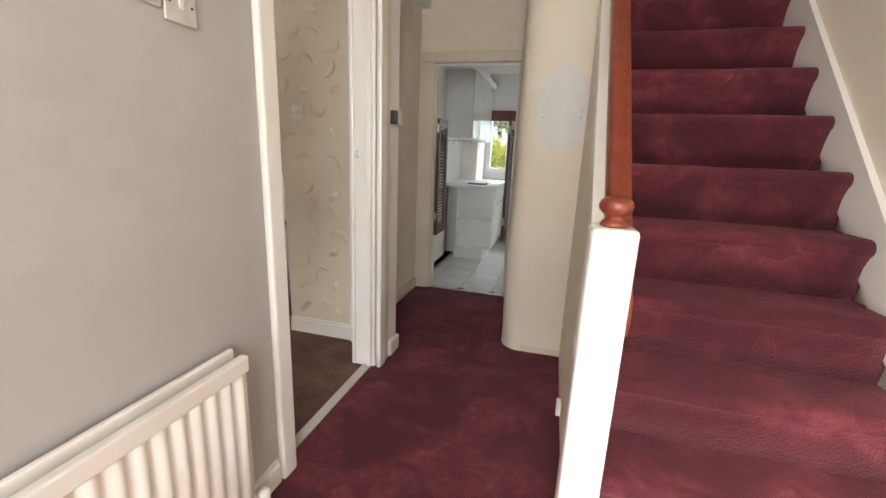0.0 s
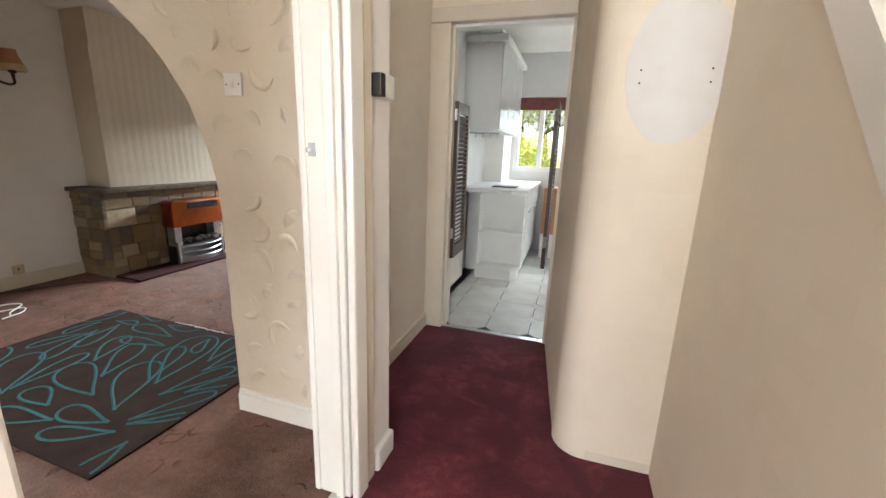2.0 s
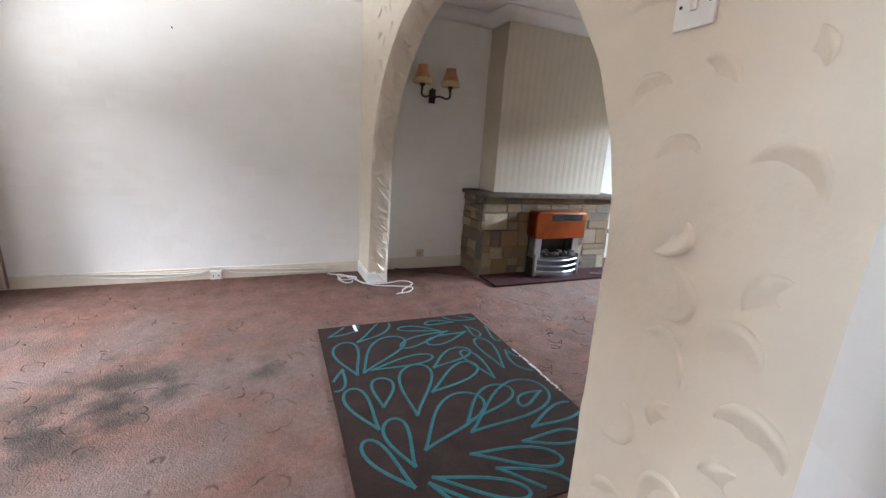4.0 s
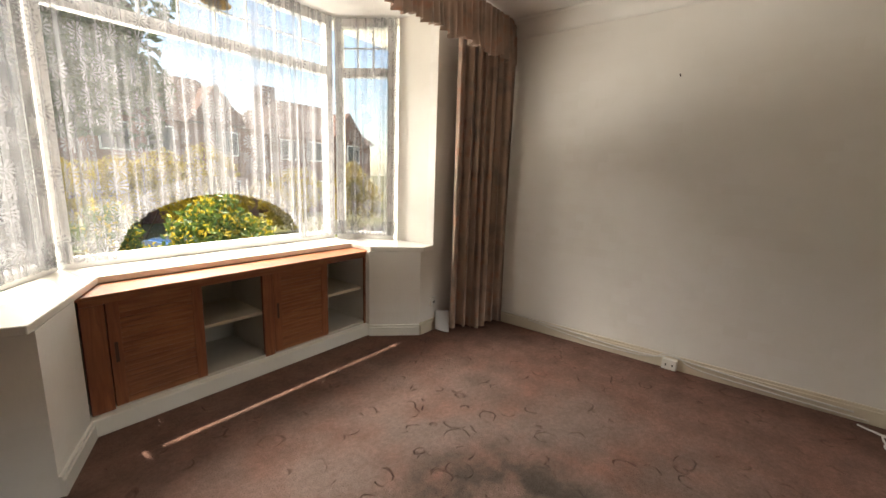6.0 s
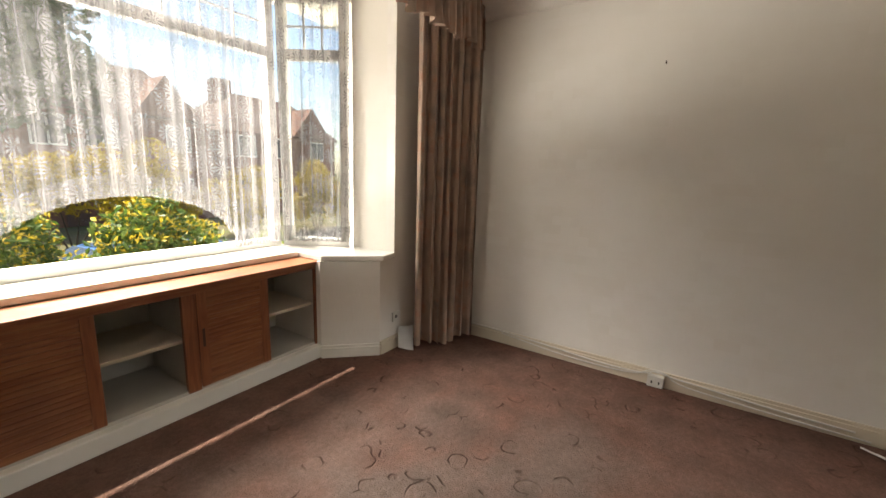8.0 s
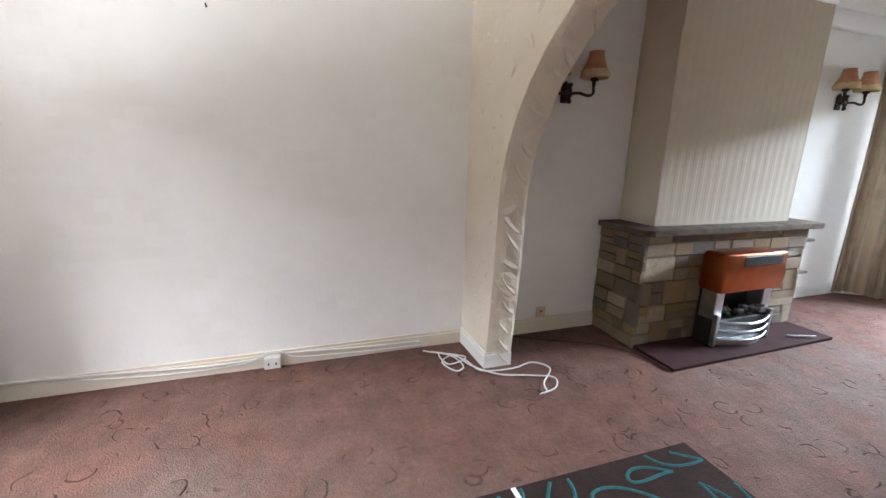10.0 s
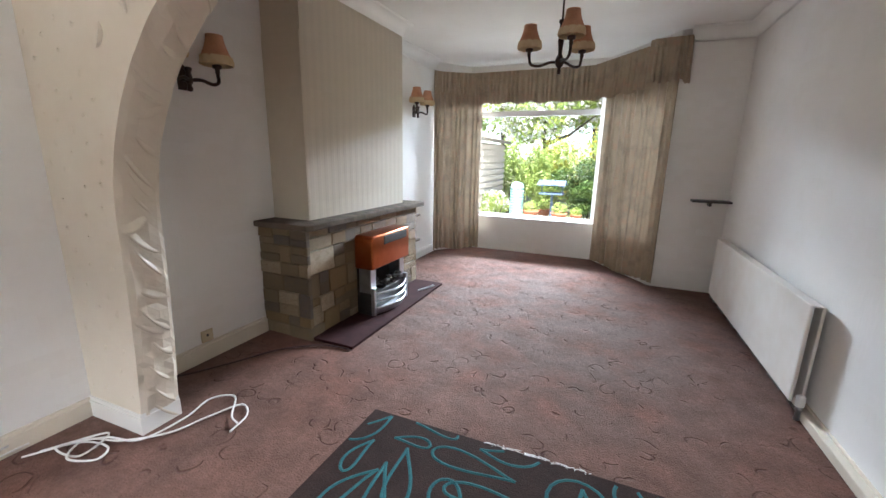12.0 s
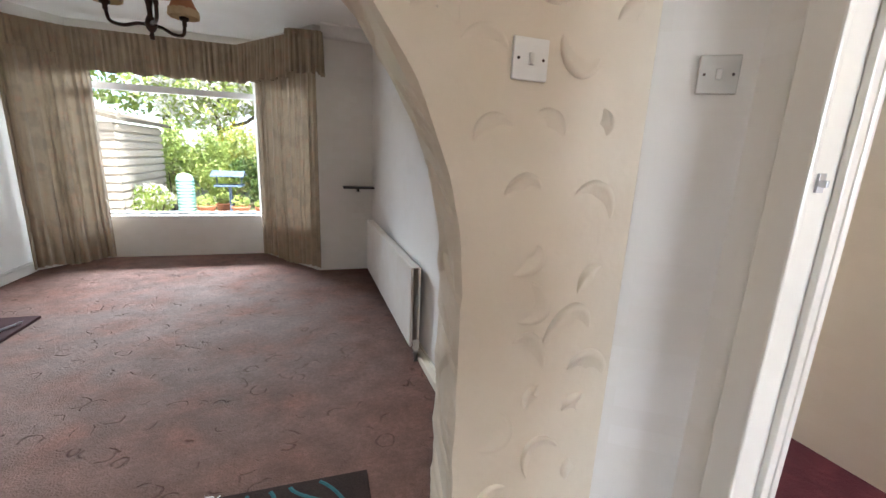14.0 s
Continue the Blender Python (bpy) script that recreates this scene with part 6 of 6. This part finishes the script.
def louvre_door(x, out, name_label):
    d = thing("louvre_door", (x, 4.28, 0.52), name_label, "louvre door", "saloon doors")
    y0, y1, z0, z1 = 4.10, 4.40, 0.50, 1.56
    for a, b in ((y0, y0 + 0.035), (y1 - 0.035, y1)):
        part("stile", box(x - 0.013, x + 0.013, a, b, z0, z1, 0.003), M_LOUVRE, d)
    for a, b in ((z0, z0 + 0.09), (z1 - 0.07, z1)):
        part("rail", box(x - 0.011, x + 0.011, y0 + 0.035, y1 - 0.035, a, b, 0.002), M_LOUVRE, d)
    for k in range(30):
        z = z0 + 0.1 + k * (z1 - z0 - 0.18) / 30
        part("slat", slab([(x - 0.012 * out, z), (x - 0.009 * out, z - 0.004), (x + 0.012 * out, z + 0.018), (x + 0.009 * out, z + 0.022)], "y", y0 + 0.035, y1 - 0.035), M_LOUVRE, d)
    part("hinge", tube([(x, y0 - 0.02, z0 + 0.15), (x, y0 - 0.02, z0 + 0.22)], 0.012, 8), M_CHROME, d)
    part("hinge", tube([(x, y0 - 0.02, z1 - 0.12), (x, y0 - 0.02, z1 - 0.05)], 0.012, 8), M_CHROME, d)
    return d


louvre_door(-0.735, 1, "dark wooden louvred saloon door, folded open")
louvre_door(-0.1, -1, "dark wooden louvred saloon door, folded open")
pine = thing("pine_cupboard", (0.1, 6.6, 0), "small orange pine cupboard under the window", "cupboard")
M_PINE = wood_material("orange_pine", (0.30, 0.13, 0.045), (0.42, 0.2, 0.08), 0.4, 2)
part("body", box(-0.28, 0.35, 6.4, 6.84, 0.3, 0.86, 0.004), M_PINE, pine)
part("plinth", box(-0.28, 0.35, 6.42, 6.84, 0.0, 0.3), M_UNIT, pine)
part("door", box(-0.26, 0.03, 6.385, 6.4, 0.32, 0.84, 0.003), M_PINE, pine)

# octagon floor tiles with small square insets, laid on the grout
tile_me = bpy.data.meshes.new("tile")
bm = prism([(-0.152, -0.098), (-0.098, -0.152), (0.098, -0.152), (0.152, -0.098), (0.152, 0.098), (0.098, 0.152), (-0.098, 0.152), (-0.152, 0.098)], -0.006, 0.0)
bmesh.ops.recalc_face_normals(bm, faces=bm.faces[:])
bm.to_mesh(tile_me)
bm.free()
tile_me.materials.append(M_TILE)
inset_me = bpy.data.meshes.new("inset")
bm = prism([(-0.053, 0), (0, -0.053), (0.053, 0), (0, 0.053)], -0.006, -0.0005)
bmesh.ops.recalc_face_normals(bm, faces=bm.faces[:])
bm.to_mesh(inset_me)
bm.free()
inset_me.materials.append(M_TILE)
kfloor = bpy.data.objects["floor_kitchen"]
for i in range(8):
    for j in range(9):
        x, y = -0.93 + 0.31 * i, 4.25 + 0.31 * j
        o = new("tile", tile_me)
        o.parent, o.location = kfloor, (x, y, 0)
        o = new("inset", inset_me)
        o.parent, o.location = kfloor, (x + 0.155, y + 0.155, 0)


# ---- outdoors ----
def ground_z(x, y):
    if y > 3:
        return -0.32
    t = min(1, max(0, (-1.6 - y) / 2.6))
    return -0.35 - 1.05 * t * t * (3 - 2 * t)


M_GROUND = material("garden_ground", (0.12, 0.13, 0.05), 0.95, vary=(0.16, 0.13, 0.08), scale=0.7, grain=0.5, grain_scale=40, bump=0.6, bump_scale=30)
M_ROAD = material("asphalt", (0.05, 0.05, 0.052), 0.9, vary=(0.07, 0.068, 0.065), scale=1.5, grain=0.4, grain_scale=80, bump=0.4, bump_scale=90)
M_PATH = material("pale_paving", (0.36, 0.33, 0.28), 0.85, vary=(0.28, 0.25, 0.2), scale=3, bump=0.3, bump_scale=30)
bm = bmesh.new()
xs = [-400, -120, -40, -15, -8, -5, -2, 0.5, 3, 8, 20, 60, 160, 400]
ys = [-400, -150, -60, -30, -18, -10, -6, -4.4, -3.8, -3.2, -2.6, -2.0, -1.6, -1.25, 7.4, 9, 12, 16, 22, 40, 100, 400]
grid = [[bm.verts.new((x, y, ground_z(x, y) - 0.02)) for y in ys] for x in xs]
for a, b in zip(grid, grid[1:]):
    for j in range(len(ys) - 1):
        bm.faces.new((a[j], b[j], b[j + 1], a[j + 1]))
structure("ground", bm, M_GROUND, "rough garden ground with grass", "ground")
structure("road", box(-60, 60, -13.5, -8.3, -1.45, -1.405), M_ROAD, "grey asphalt street", "road")
structure("pavement", box(-60, 60, -8.3, -6.9, -1.45, -1.30, 0.01), M_PATH, "pale paved footway along the street", "pavement")
structure("patio", box(-6.5, -0.5, 7.5, 13.2, -0.36, -0.315, 0.01), M_PATH, "pale stone patio behind the house", "patio")

M_HEDGE = leaf_material("hedge_leaf", (0.05, 0.10, 0.02), (0.11, 0.15, 0.02))
M_YELLOW = leaf_material("yellow_flower", (0.52, 0.36, 0.02), (0.42, 0.33, 0.03))
M_TREE = leaf_material("tree_leaf", (0.035, 0.065, 0.018), (0.07, 0.11, 0.03))
M_LIME = leaf_material("bright_leaf", (0.26, 0.35, 0.08), (0.40, 0.43, 0.11))
M_BLOSSOM = leaf_material("pale_blossom", (0.78, 0.75, 0.68), (0.66, 0.6, 0.57))
M_BARK = material("bark", (0.09, 0.065, 0.045), 0.9, vary=(0.05, 0.04, 0.03), scale=14, bump=0.6, bump_scale=40)


def leaves(centres, n, size, rng_seed):
    """Many small bent leaves in uneven clumps; centres: (x, y, z, radius_x, radius_y, radius_z)."""
    rng = np.random.default_rng(rng_seed)
    vs, fs = [], []
    weights = np.array([c[3] * c[4] * c[5] for c in centres]) ** 0.67
    pick = rng.choice(len(centres), n, p=weights / weights.sum())
    for i in range(n):
        c = centres[pick[i]]
        d = rng.normal(size=3)
        d /= np.linalg.norm(d)
        r = 0.45 + 0.6 * rng.random() ** 0.5
        p = np.array(c[:3]) + d * r * np.array(c[3:])
        a = rng.normal(size=3)
        a /= np.linalg.norm(a)
        b = np.cross(a, rng.normal(size=3))
        b /= np.linalg.norm(b)
        s = size * (0.6 + 0.8 * rng.random())
        k = len(vs)
        up = np.cross(a, b) * s * 0.25
        vs += [tuple(p - a * s), tuple(p - b * s * 0.45 + up), tuple(p + a * s), tuple(p + b * s * 0.45 + up)]
        fs += [(k, k + 1, k + 2), (k, k + 2, k + 3)]
    return vs, fs


def leaf_part(name, centres, n, size, seed, mat, parent):
    vs, fs = leaves(centres, n, size, seed)
    base = Vector(parent.location)
    me = bpy.data.meshes.new(name)
    me.from_pydata([(x - base.x, y - base.y, z - base.z) for x, y, z in vs], [], fs)
    me.materials.append(mat)
    ob = new(name, me)
    ob.parent = parent
    return ob


def clumps(x, y, z, rx, ry, rz, n, seed):
    rng = random.Random(seed)
    out = []
    for _ in range(n):
        a, u = rng.uniform(0, 2 * math.pi), rng.uniform(-0.8, 1)
        q = math.sqrt(max(0, 1 - u * u)) * rng.uniform(0.35, 0.85)
        k = rng.uniform(0.28, 0.5)
        out.append((x + rx * q * math.cos(a), y + ry * q * math.sin(a), z + rz * u * 0.7, rx * k, ry * k, rz * k))
    return out


def shrub(x, y, rx, ry, h, mat, label, seed, n=2600, size=0.05, flowers=None):
    g = ground_z(x, y)
    s = thing("shrub", (x, y, g), label, "shrub")
    cs = clumps(x, y, g + h * 0.55, rx, ry, h * 0.5, 12, seed)
    leaf_part("foliage", cs, n, size, seed, mat, s)
    for k in range(4):
        part("stem", tube([(x + 0.06 * k - 0.1, y, g - 0.05), (x + rx * (0.3 * k - 0.45), y + 0.1 * ry, g + h * 0.5)], [0.025, 0.01], 6), M_BARK, s)
    if flowers:
        leaf_part("blossom", [(a, b, c + 0.04, d * 1.05, e * 1.05, f * 1.05) for a, b, c, d, e, f in cs], int(n * 0.5), size * 0.7, seed + 1, flowers, s)
    return s


def tree(x, y, h, r, mat, label, seed, n=5000, size=0.12, flowers=None):
    g = ground_z(x, y)
    t = thing("tree", (x, y, g), label, "tree")
    rng = random.Random(seed)
    top = (x + 0.2, y, g + h * 0.8)
    part("trunk", tube(smooth_line([(x, y, g - 0.1), (x + 0.06, y, g + h * 0.25), (x - 0.05, y + 0.05, g + h * 0.5), top], 4), [0.045 * h * (1 - 0.07 * k) * 0.55 for k in range(13)], 8), M_BARK, t, "", True)
    for k in range(7):
        a = k * 0.9 + rng.random()
        z = g + h * (0.38 + 0.06 * k)
        e = (x + r * 0.75 * math.cos(a), y + r * 0.75 * math.sin(a), z + h * 0.18)
        part("limb", tube([(x, y, z), ((x + e[0]) / 2, (y + e[1]) / 2, z + h * 0.06), e], [0.016 * h, 0.01 * h, 0.004 * h], 6), M_BARK, t, "", True)
    cs = clumps(x, y, g + h * 0.68, r, r, h * 0.34, 22, seed)
    leaf_part("crown", cs, n, size, seed, mat, t)
    if flowers:
        leaf_part("blossom", cs, n, size * 0.9, seed + 3, flowers, t)
    return t


# street side
shrub(-4.0, -4.3, 0.95, 0.6, 2.2, M_HEDGE, "rounded green garden shrub with yellow tips", 41, 5200, 0.05, M_YELLOW)
shrub(-3.2, -3.4, 0.5, 0.35, 1.25, M_YELLOW, "low yellow flowering shrub under the bay", 42, 2200, 0.035)
shrub(-2.75, -4.7, 0.75, 0.5, 2.05, M_HEDGE, "green garden shrub with yellow flowers", 44, 4200, 0.045, M_YELLOW)
shrub(-5.2, -3.6, 0.6, 0.5, 1.6, M_LIME, "light green shrub beside the drive", 43, 2600, 0.045)
for k, (x, y, w, h) in enumerate(((-3.2, -10.6, 1.6, 2.7), (-5.6, -11.0, 1.8, 3.0), (-8.4, -11.2, 1.8, 3.3), (-11.3, -10.8, 1.8, 2.7), (-1.0, -10.8, 1.5, 2.6), (-13.8, -9.8, 1.6, 2.9))):
    shrub(x, y - 3.4, w, 0.8, h, M_YELLOW, "tall yellow flowering hedge shrub", 50 + k, 3000, 0.09)
tree(-2.9, -9.4, 8.5, 2.3, M_TREE, "tall dark conifer-like street tree", 61, 6500, 0.14)
tree(-6.2, -21.0, 9.5, 2.6, M_TREE, "leafy tree behind the street", 62, 5000, 0.2)
tree(1.4, -12.0, 8.0, 2.4, M_TREE, "leafy green street tree by the road", 63, 4000, 0.16)

M_BRICK = material("red_brick_far", (0.24, 0.12, 0.085), 0.85, vary=(0.2, 0.095, 0.07), scale=3, grain=0.4, grain_scale=14)
M_ROOF = material("clay_roof_far", (0.15, 0.085, 0.065), 0.85, vary=(0.11, 0.065, 0.055), scale=4, grain=0.5, grain_scale=18)
M_DARKGLASS = material("far_window_glass", (0.04, 0.05, 0.06), 0.08, vary=(0.06, 0.07, 0.08), scale=2)


def house(x, y, w, d, eaves, ridge, label):
    g = ground_z(x, y)
    h = thing("house", (x, y, g), label, "house", "houses across the street")
    part("wall", box(x - w / 2, x + w / 2, y - d, y, g - 0.3, g + eaves), M_BRICK, h)
    bm = slab([(x - w / 2 - 0.3, g + eaves - 0.1), (x + w / 2 + 0.3, g + eaves - 0.1), (x + w * 0.25, g + ridge), (x - w * 0.25, g + ridge)], "y", y - d - 0.2, y + 0.25)
    for v in bm.verts:
        if v.co.z > g + ridge - 0.1:
            v.co.y = y - d / 2 + (v.co.y - y + d / 2) * 0.3
    roof = part("roof", bm, M_ROOF, h, "clay tiled roof")
    part("chimney", box(x + w * 0.2, x + w * 0.32, y - d * 0.6, y - d * 0.45, g + ridge - 1.0, g + ridge + 0.9), M_BRICK, roof)
    gab = slab([(x - w * 0.42, g + eaves), (x - w * 0.05, g + eaves), (x - w * 0.235, g + ridge * 0.93)], "y", y - 2.0, y + 0.32)
    part("gable", gab, M_BRICK, h, "projecting brick gable")
    for zz in (g + 0.8, g + 3.3):
        for xx in (x - w * 0.3, x + w * 0.1, x + w * 0.33):
            wd = part("window", box(xx - 0.55, xx + 0.55, y - 0.05, y + 0.06, zz, zz + 1.25), M_PVC, h, "white framed window")
            for q in (-0.26, 0.26):
                part("pane", box(xx + q - 0.22, xx + q + 0.22, y + 0.055, y + 0.075, zz + 0.08, zz + 1.17), M_DARKGLASS, wd)
    part("door", box(x + w * 0.2, x + w * 0.3, y, y + 0.07, g, g + 2.0), M_ROOF, h)


house(-9.2, -20.5, 7.5, 7, 4.9, 7.3, "red brick house with a gable across the street")
house(-18.2, -21.5, 8.0, 7, 4.8, 7.2, "red brick house further along the street")
house(-0.8, -24.0, 7.5, 7, 4.9, 7.3, "red brick house across the street")


def car(x, y, z, turn):
    c = thing("car", (x, y, z), "pale blue parked hatchback on the drive", "car")
    M_CAR = material("blue_car_paint", (0.12, 0.25, 0.52), 0.25, 0.3, vary=(0.1, 0.22, 0.47), scale=1.5, coat=0.8)
    prof = [(-2.0, 0.3), (2.0, 0.3), (2.0, 0.65), (1.75, 0.82), (0.95, 0.92), (0.35, 1.38), (-1.1, 1.42), (-1.75, 1.0), (-2.0, 0.85)]

    def turned(bm):
        bm.transform(Matrix.Translation((x, y, z)) @ Matrix.Rotation(radians(turn), 4, "Z"))
        return bm

    bm = slab([(a, b) for a, b in prof], "y", -0.82, 0.82)
    for v in bm.verts:
        if v.co.z > 1.2:
            v.co.y *= 0.8
    bmesh.ops.bevel(bm, geom=bm.edges[:], offset=0.07, segments=3, affect="EDGES", profile=0.5)
    body = part("body", turned(bm), M_CAR, c, "", True)
    for s in (-1, 1):
        part("side_window", turned(box(-1.2, 0.5, s * 0.74 - 0.02, s * 0.74 + 0.02, 0.97, 1.3, 0.03)), M_DARKGLASS, body)
    part("windscreen", turned(slab([(0.42, 1.33), (0.96, 0.95), (0.99, 0.97), (0.45, 1.355)], "y", -0.6, 0.6)), M_DARKGLASS, body)
    for wx in (-1.25, 1.25):
        for s in (-1, 1):
            bm = lathe([(0, -0.09), (0.2, -0.09), (0.31, -0.08), (0.31, 0.08), (0.2, 0.09), (0, 0.09)], (0, 0, 0), 20)
            bm.transform(Matrix.Translation((wx, s * 0.75, 0.31)) @ Matrix.Rotation(radians(90), 4, "X"))
            wh = part("wheel", turned(bm), M_BLACK, c, "black tyre")
            bm = lathe([(0, -0.1), (0.19, -0.1), (0.19, 0.1), (0, 0.1)], (0, 0, 0), 16)
            bm.transform(Matrix.Translation((wx, s * 0.75, 0.31)) @ Matrix.Rotation(radians(90), 4, "X"))
            part("rim", turned(bm), M_CHROME, wh)
    return c


car(-4.3, -6.3, -1.42, 8)

# garden side
shed = thing("garden_shed", (-5.9, 11.2, -0.32), "pale weathered boarded shed with a low roof", "shed")
M_BOARD = material("weathered_board", (0.42, 0.34, 0.27), 0.85, vary=(0.34, 0.26, 0.2), scale=5, grain=0.4, grain_scale=60, stretch=(1, 1, 6))
part("body", box(-7.4, -5.15, 10.4, 12.6, -0.36, 1.6), M_BOARD, shed)
for k in range(13):
    z = -0.32 + 0.148 * k
    part("board", box(-5.15, -5.112, 10.38, 12.62, z, z + 0.11), M_BOARD, shed)
    part("board", box(-7.4, -5.112, 10.36, 10.4, z, z + 0.11), M_BOARD, shed)
part("roof", slab([(-7.5, 2.15), (-5.0, 1.62), (-5.0, 1.69), (-7.5, 2.22)], "y", 10.2, 12.8), M_SLATE, shed, "dark felt roof")
butt = thing("water_butt", (-4.55, 12.0, -0.32), "pale mint ribbed plastic water butt", "water butt")
M_MINT = material("mint_plastic", (0.30, 0.48, 0.42), 0.5, vary=(0.25, 0.42, 0.36), scale=6)
prof = [(0, 0), (0.15, 0)]
for k in range(12):
    z = 0.03 + 0.07 * k
    prof += [(0.165, z), (0.178, z + 0.02), (0.178, z + 0.045), (0.165, z + 0.06)]
prof += [(0.16, 0.90), (0.12, 0.96), (0, 0.99)]
part("barrel", lathe(prof, (-4.575, 12.0, -0.315), 28), M_MINT, butt, "", True)
bt = thing("bird_table", (-3.7, 12.0, -0.32), "dark blue-grey bird table with a tray", "bird table")
M_BLUEGREY = material("blue_grey_paint", (0.10, 0.13, 0.19), 0.7, vary=(0.07, 0.1, 0.15), scale=10)
part("post", box(-3.72, -3.66, 11.97, 12.03, -0.32, 0.42, 0.006), M_BLUEGREY, bt)
part("tray", box(-3.98, -3.42, 11.78, 12.22, 0.40, 0.44, 0.006), M_BLUEGREY, bt)
for x in (-3.95, -3.45):
    part("upright", box(x - 0.012, x + 0.012, 11.99, 12.01, 0.44, 0.66), M_BLUEGREY, bt)
part("roof", slab([(11.75, 0.62), (12.0, 0.72), (12.25, 0.62), (12.25, 0.64), (12.0, 0.745), (11.75, 0.64)], "x", -4.03, -3.37), M_BLUEGREY, bt)
for a in (0, 90, 180, 270):
    d = Vector((math.cos(radians(a)), math.sin(radians(a)), 0))
    c = Vector((-3.69, 12.0, -0.3))
    part("foot", tube([tuple(c + d * 0.25), tuple(c + Vector((0, 0, 0.15)))], 0.018, 6), M_BLUEGREY, bt)
M_TERRA = material("terracotta", (0.42, 0.15, 0.07), 0.8, vary=(0.34, 0.12, 0.06), scale=10)
for k, (x, y, s) in enumerate(((-4.15, 11.8, 1.1), (-3.45, 11.7, 1.1), (-3.95, 12.5, 1.0), (-3.1, 12.2, 0.8))):
    p = thing("plant_pot", (x, y, -0.315), "round terracotta pot with a leafy plant", "plant pot", "garden pots")
    part("pot", lathe([(0, 0), (0.11 * s, 0), (0.16 * s, 0.24 * s), (0.175 * s, 0.24 * s), (0.175 * s, 0.28 * s), (0.15 * s, 0.28 * s), (0.14 * s, 0.24 * s), (0, 0.23 * s)], (x, y, -0.315), 20), M_TERRA, p, "", True)
    leaf_part("plant", [(x, y, -0.315 + 0.36 * s, 0.16 * s, 0.16 * s, 0.14 * s)], 160, 0.04, 200 + k, M_LIME, p)
for k, (x, y, w, h, m, fl, lab) in enumerate((
        (-5.2, 13.4, 0.7, 1.9, M_LIME, None, "bright green leafy garden shrub"), (-4.3, 13.8, 0.7, 1.8, M_LIME, None, "bright green leafy garden shrub"),
        (-3.2, 13.6, 0.8, 1.5, M_HEDGE, None, "dense green garden shrub"), (-2.6, 14.2, 0.9, 2.4, M_LIME, M_YELLOW, "green shrub with yellow flower heads"),
        (-1.5, 13.6, 0.9, 2.0, M_LIME, M_YELLOW, "green shrub with yellow flower heads"), (-4.9, 11.0, 0.42, 0.85, M_LIME, M_BLOSSOM, "low green plant with pale flowers"),
        (-4.1, 15.2, 1.0, 2.2, M_LIME, M_YELLOW, "tall yellow-green garden shrub"), (-2.9, 12.8, 0.5, 1.0, M_HEDGE, None, "dense green garden shrub"),
        (-2.1, 12.4, 0.6, 1.1, M_LIME, None, "bright green leafy garden shrub"))):
    shrub(x, y, w, w * 0.8, h, m, lab, 80 + k, 2600, 0.055, fl)
tree(-4.8, 17.0, 5.5, 2.2, M_LIME, "white blossoming garden tree", 91, 5200, 0.10, M_BLOSSOM)
tree(-1.8, 18.5, 6.5, 2.4, M_LIME, "green garden tree with pale blossom", 92, 5200, 0.11, M_BLOSSOM)
tree(-7.5, 21.0, 8.0, 3.0, M_LIME, "light green garden tree", 93, 4500, 0.17)
tree(-3.5, 23.0, 8.5, 3.2, M_LIME, "tall green tree at the garden end", 94, 5000, 0.18)
tree(0.8, 22.0, 8.0, 3.2, M_LIME, "tall green tree at the garden end", 95, 4500, 0.18)

# ---- hall and kitchen, turned as one ----
HALL_NAMES = ("floor_hall", "threshold_strip", "floor_kitchen", "threshold_kitchen", "wall_hall_left", "wall_door_stub", "wall_door_head", "wall_recess", "baseboard_recess", "baseboard_hall",
              "wall_hall_front_a", "wall_hall_front_b", "wall_hall_front_c", "wall_stair_right", "wall_stair_end", "wall_stair_upper", "wall_stair_front", "ceiling_stairs", "ceiling_hall",
              "wall_oval", "oval_patch", "baseboard_oval", "wall_kitchen_head", "door_frame_kitchen", "door_frame_lounge", "staircase", "hall_radiator", "radiator_valve", "hall_light_switch", "thermostat",
              "wall_kitchen_far", "wall_kitchen_low", "wall_kitchen_high", "wall_kitchen_right", "wall_kitchen_near", "wall_kitchen_left", "ceiling_kitchen", "window_kitchen", "window_blind",
              "end_shelf_unit", "base_cabinet", "worktop", "chopping_board", "wall_cabinet", "cabinet_cornice", "utensil_rail", "kitchen_radiator", "louvre_door", "pine_cupboard",
              "daylight_front_door", "daylight_kitchen")
for ob in list(scene.objects):
    if ob.parent is None and ob.name.split(".")[0] in HALL_NAMES:
        ob.matrix_basis = HALL @ ob.matrix_basis
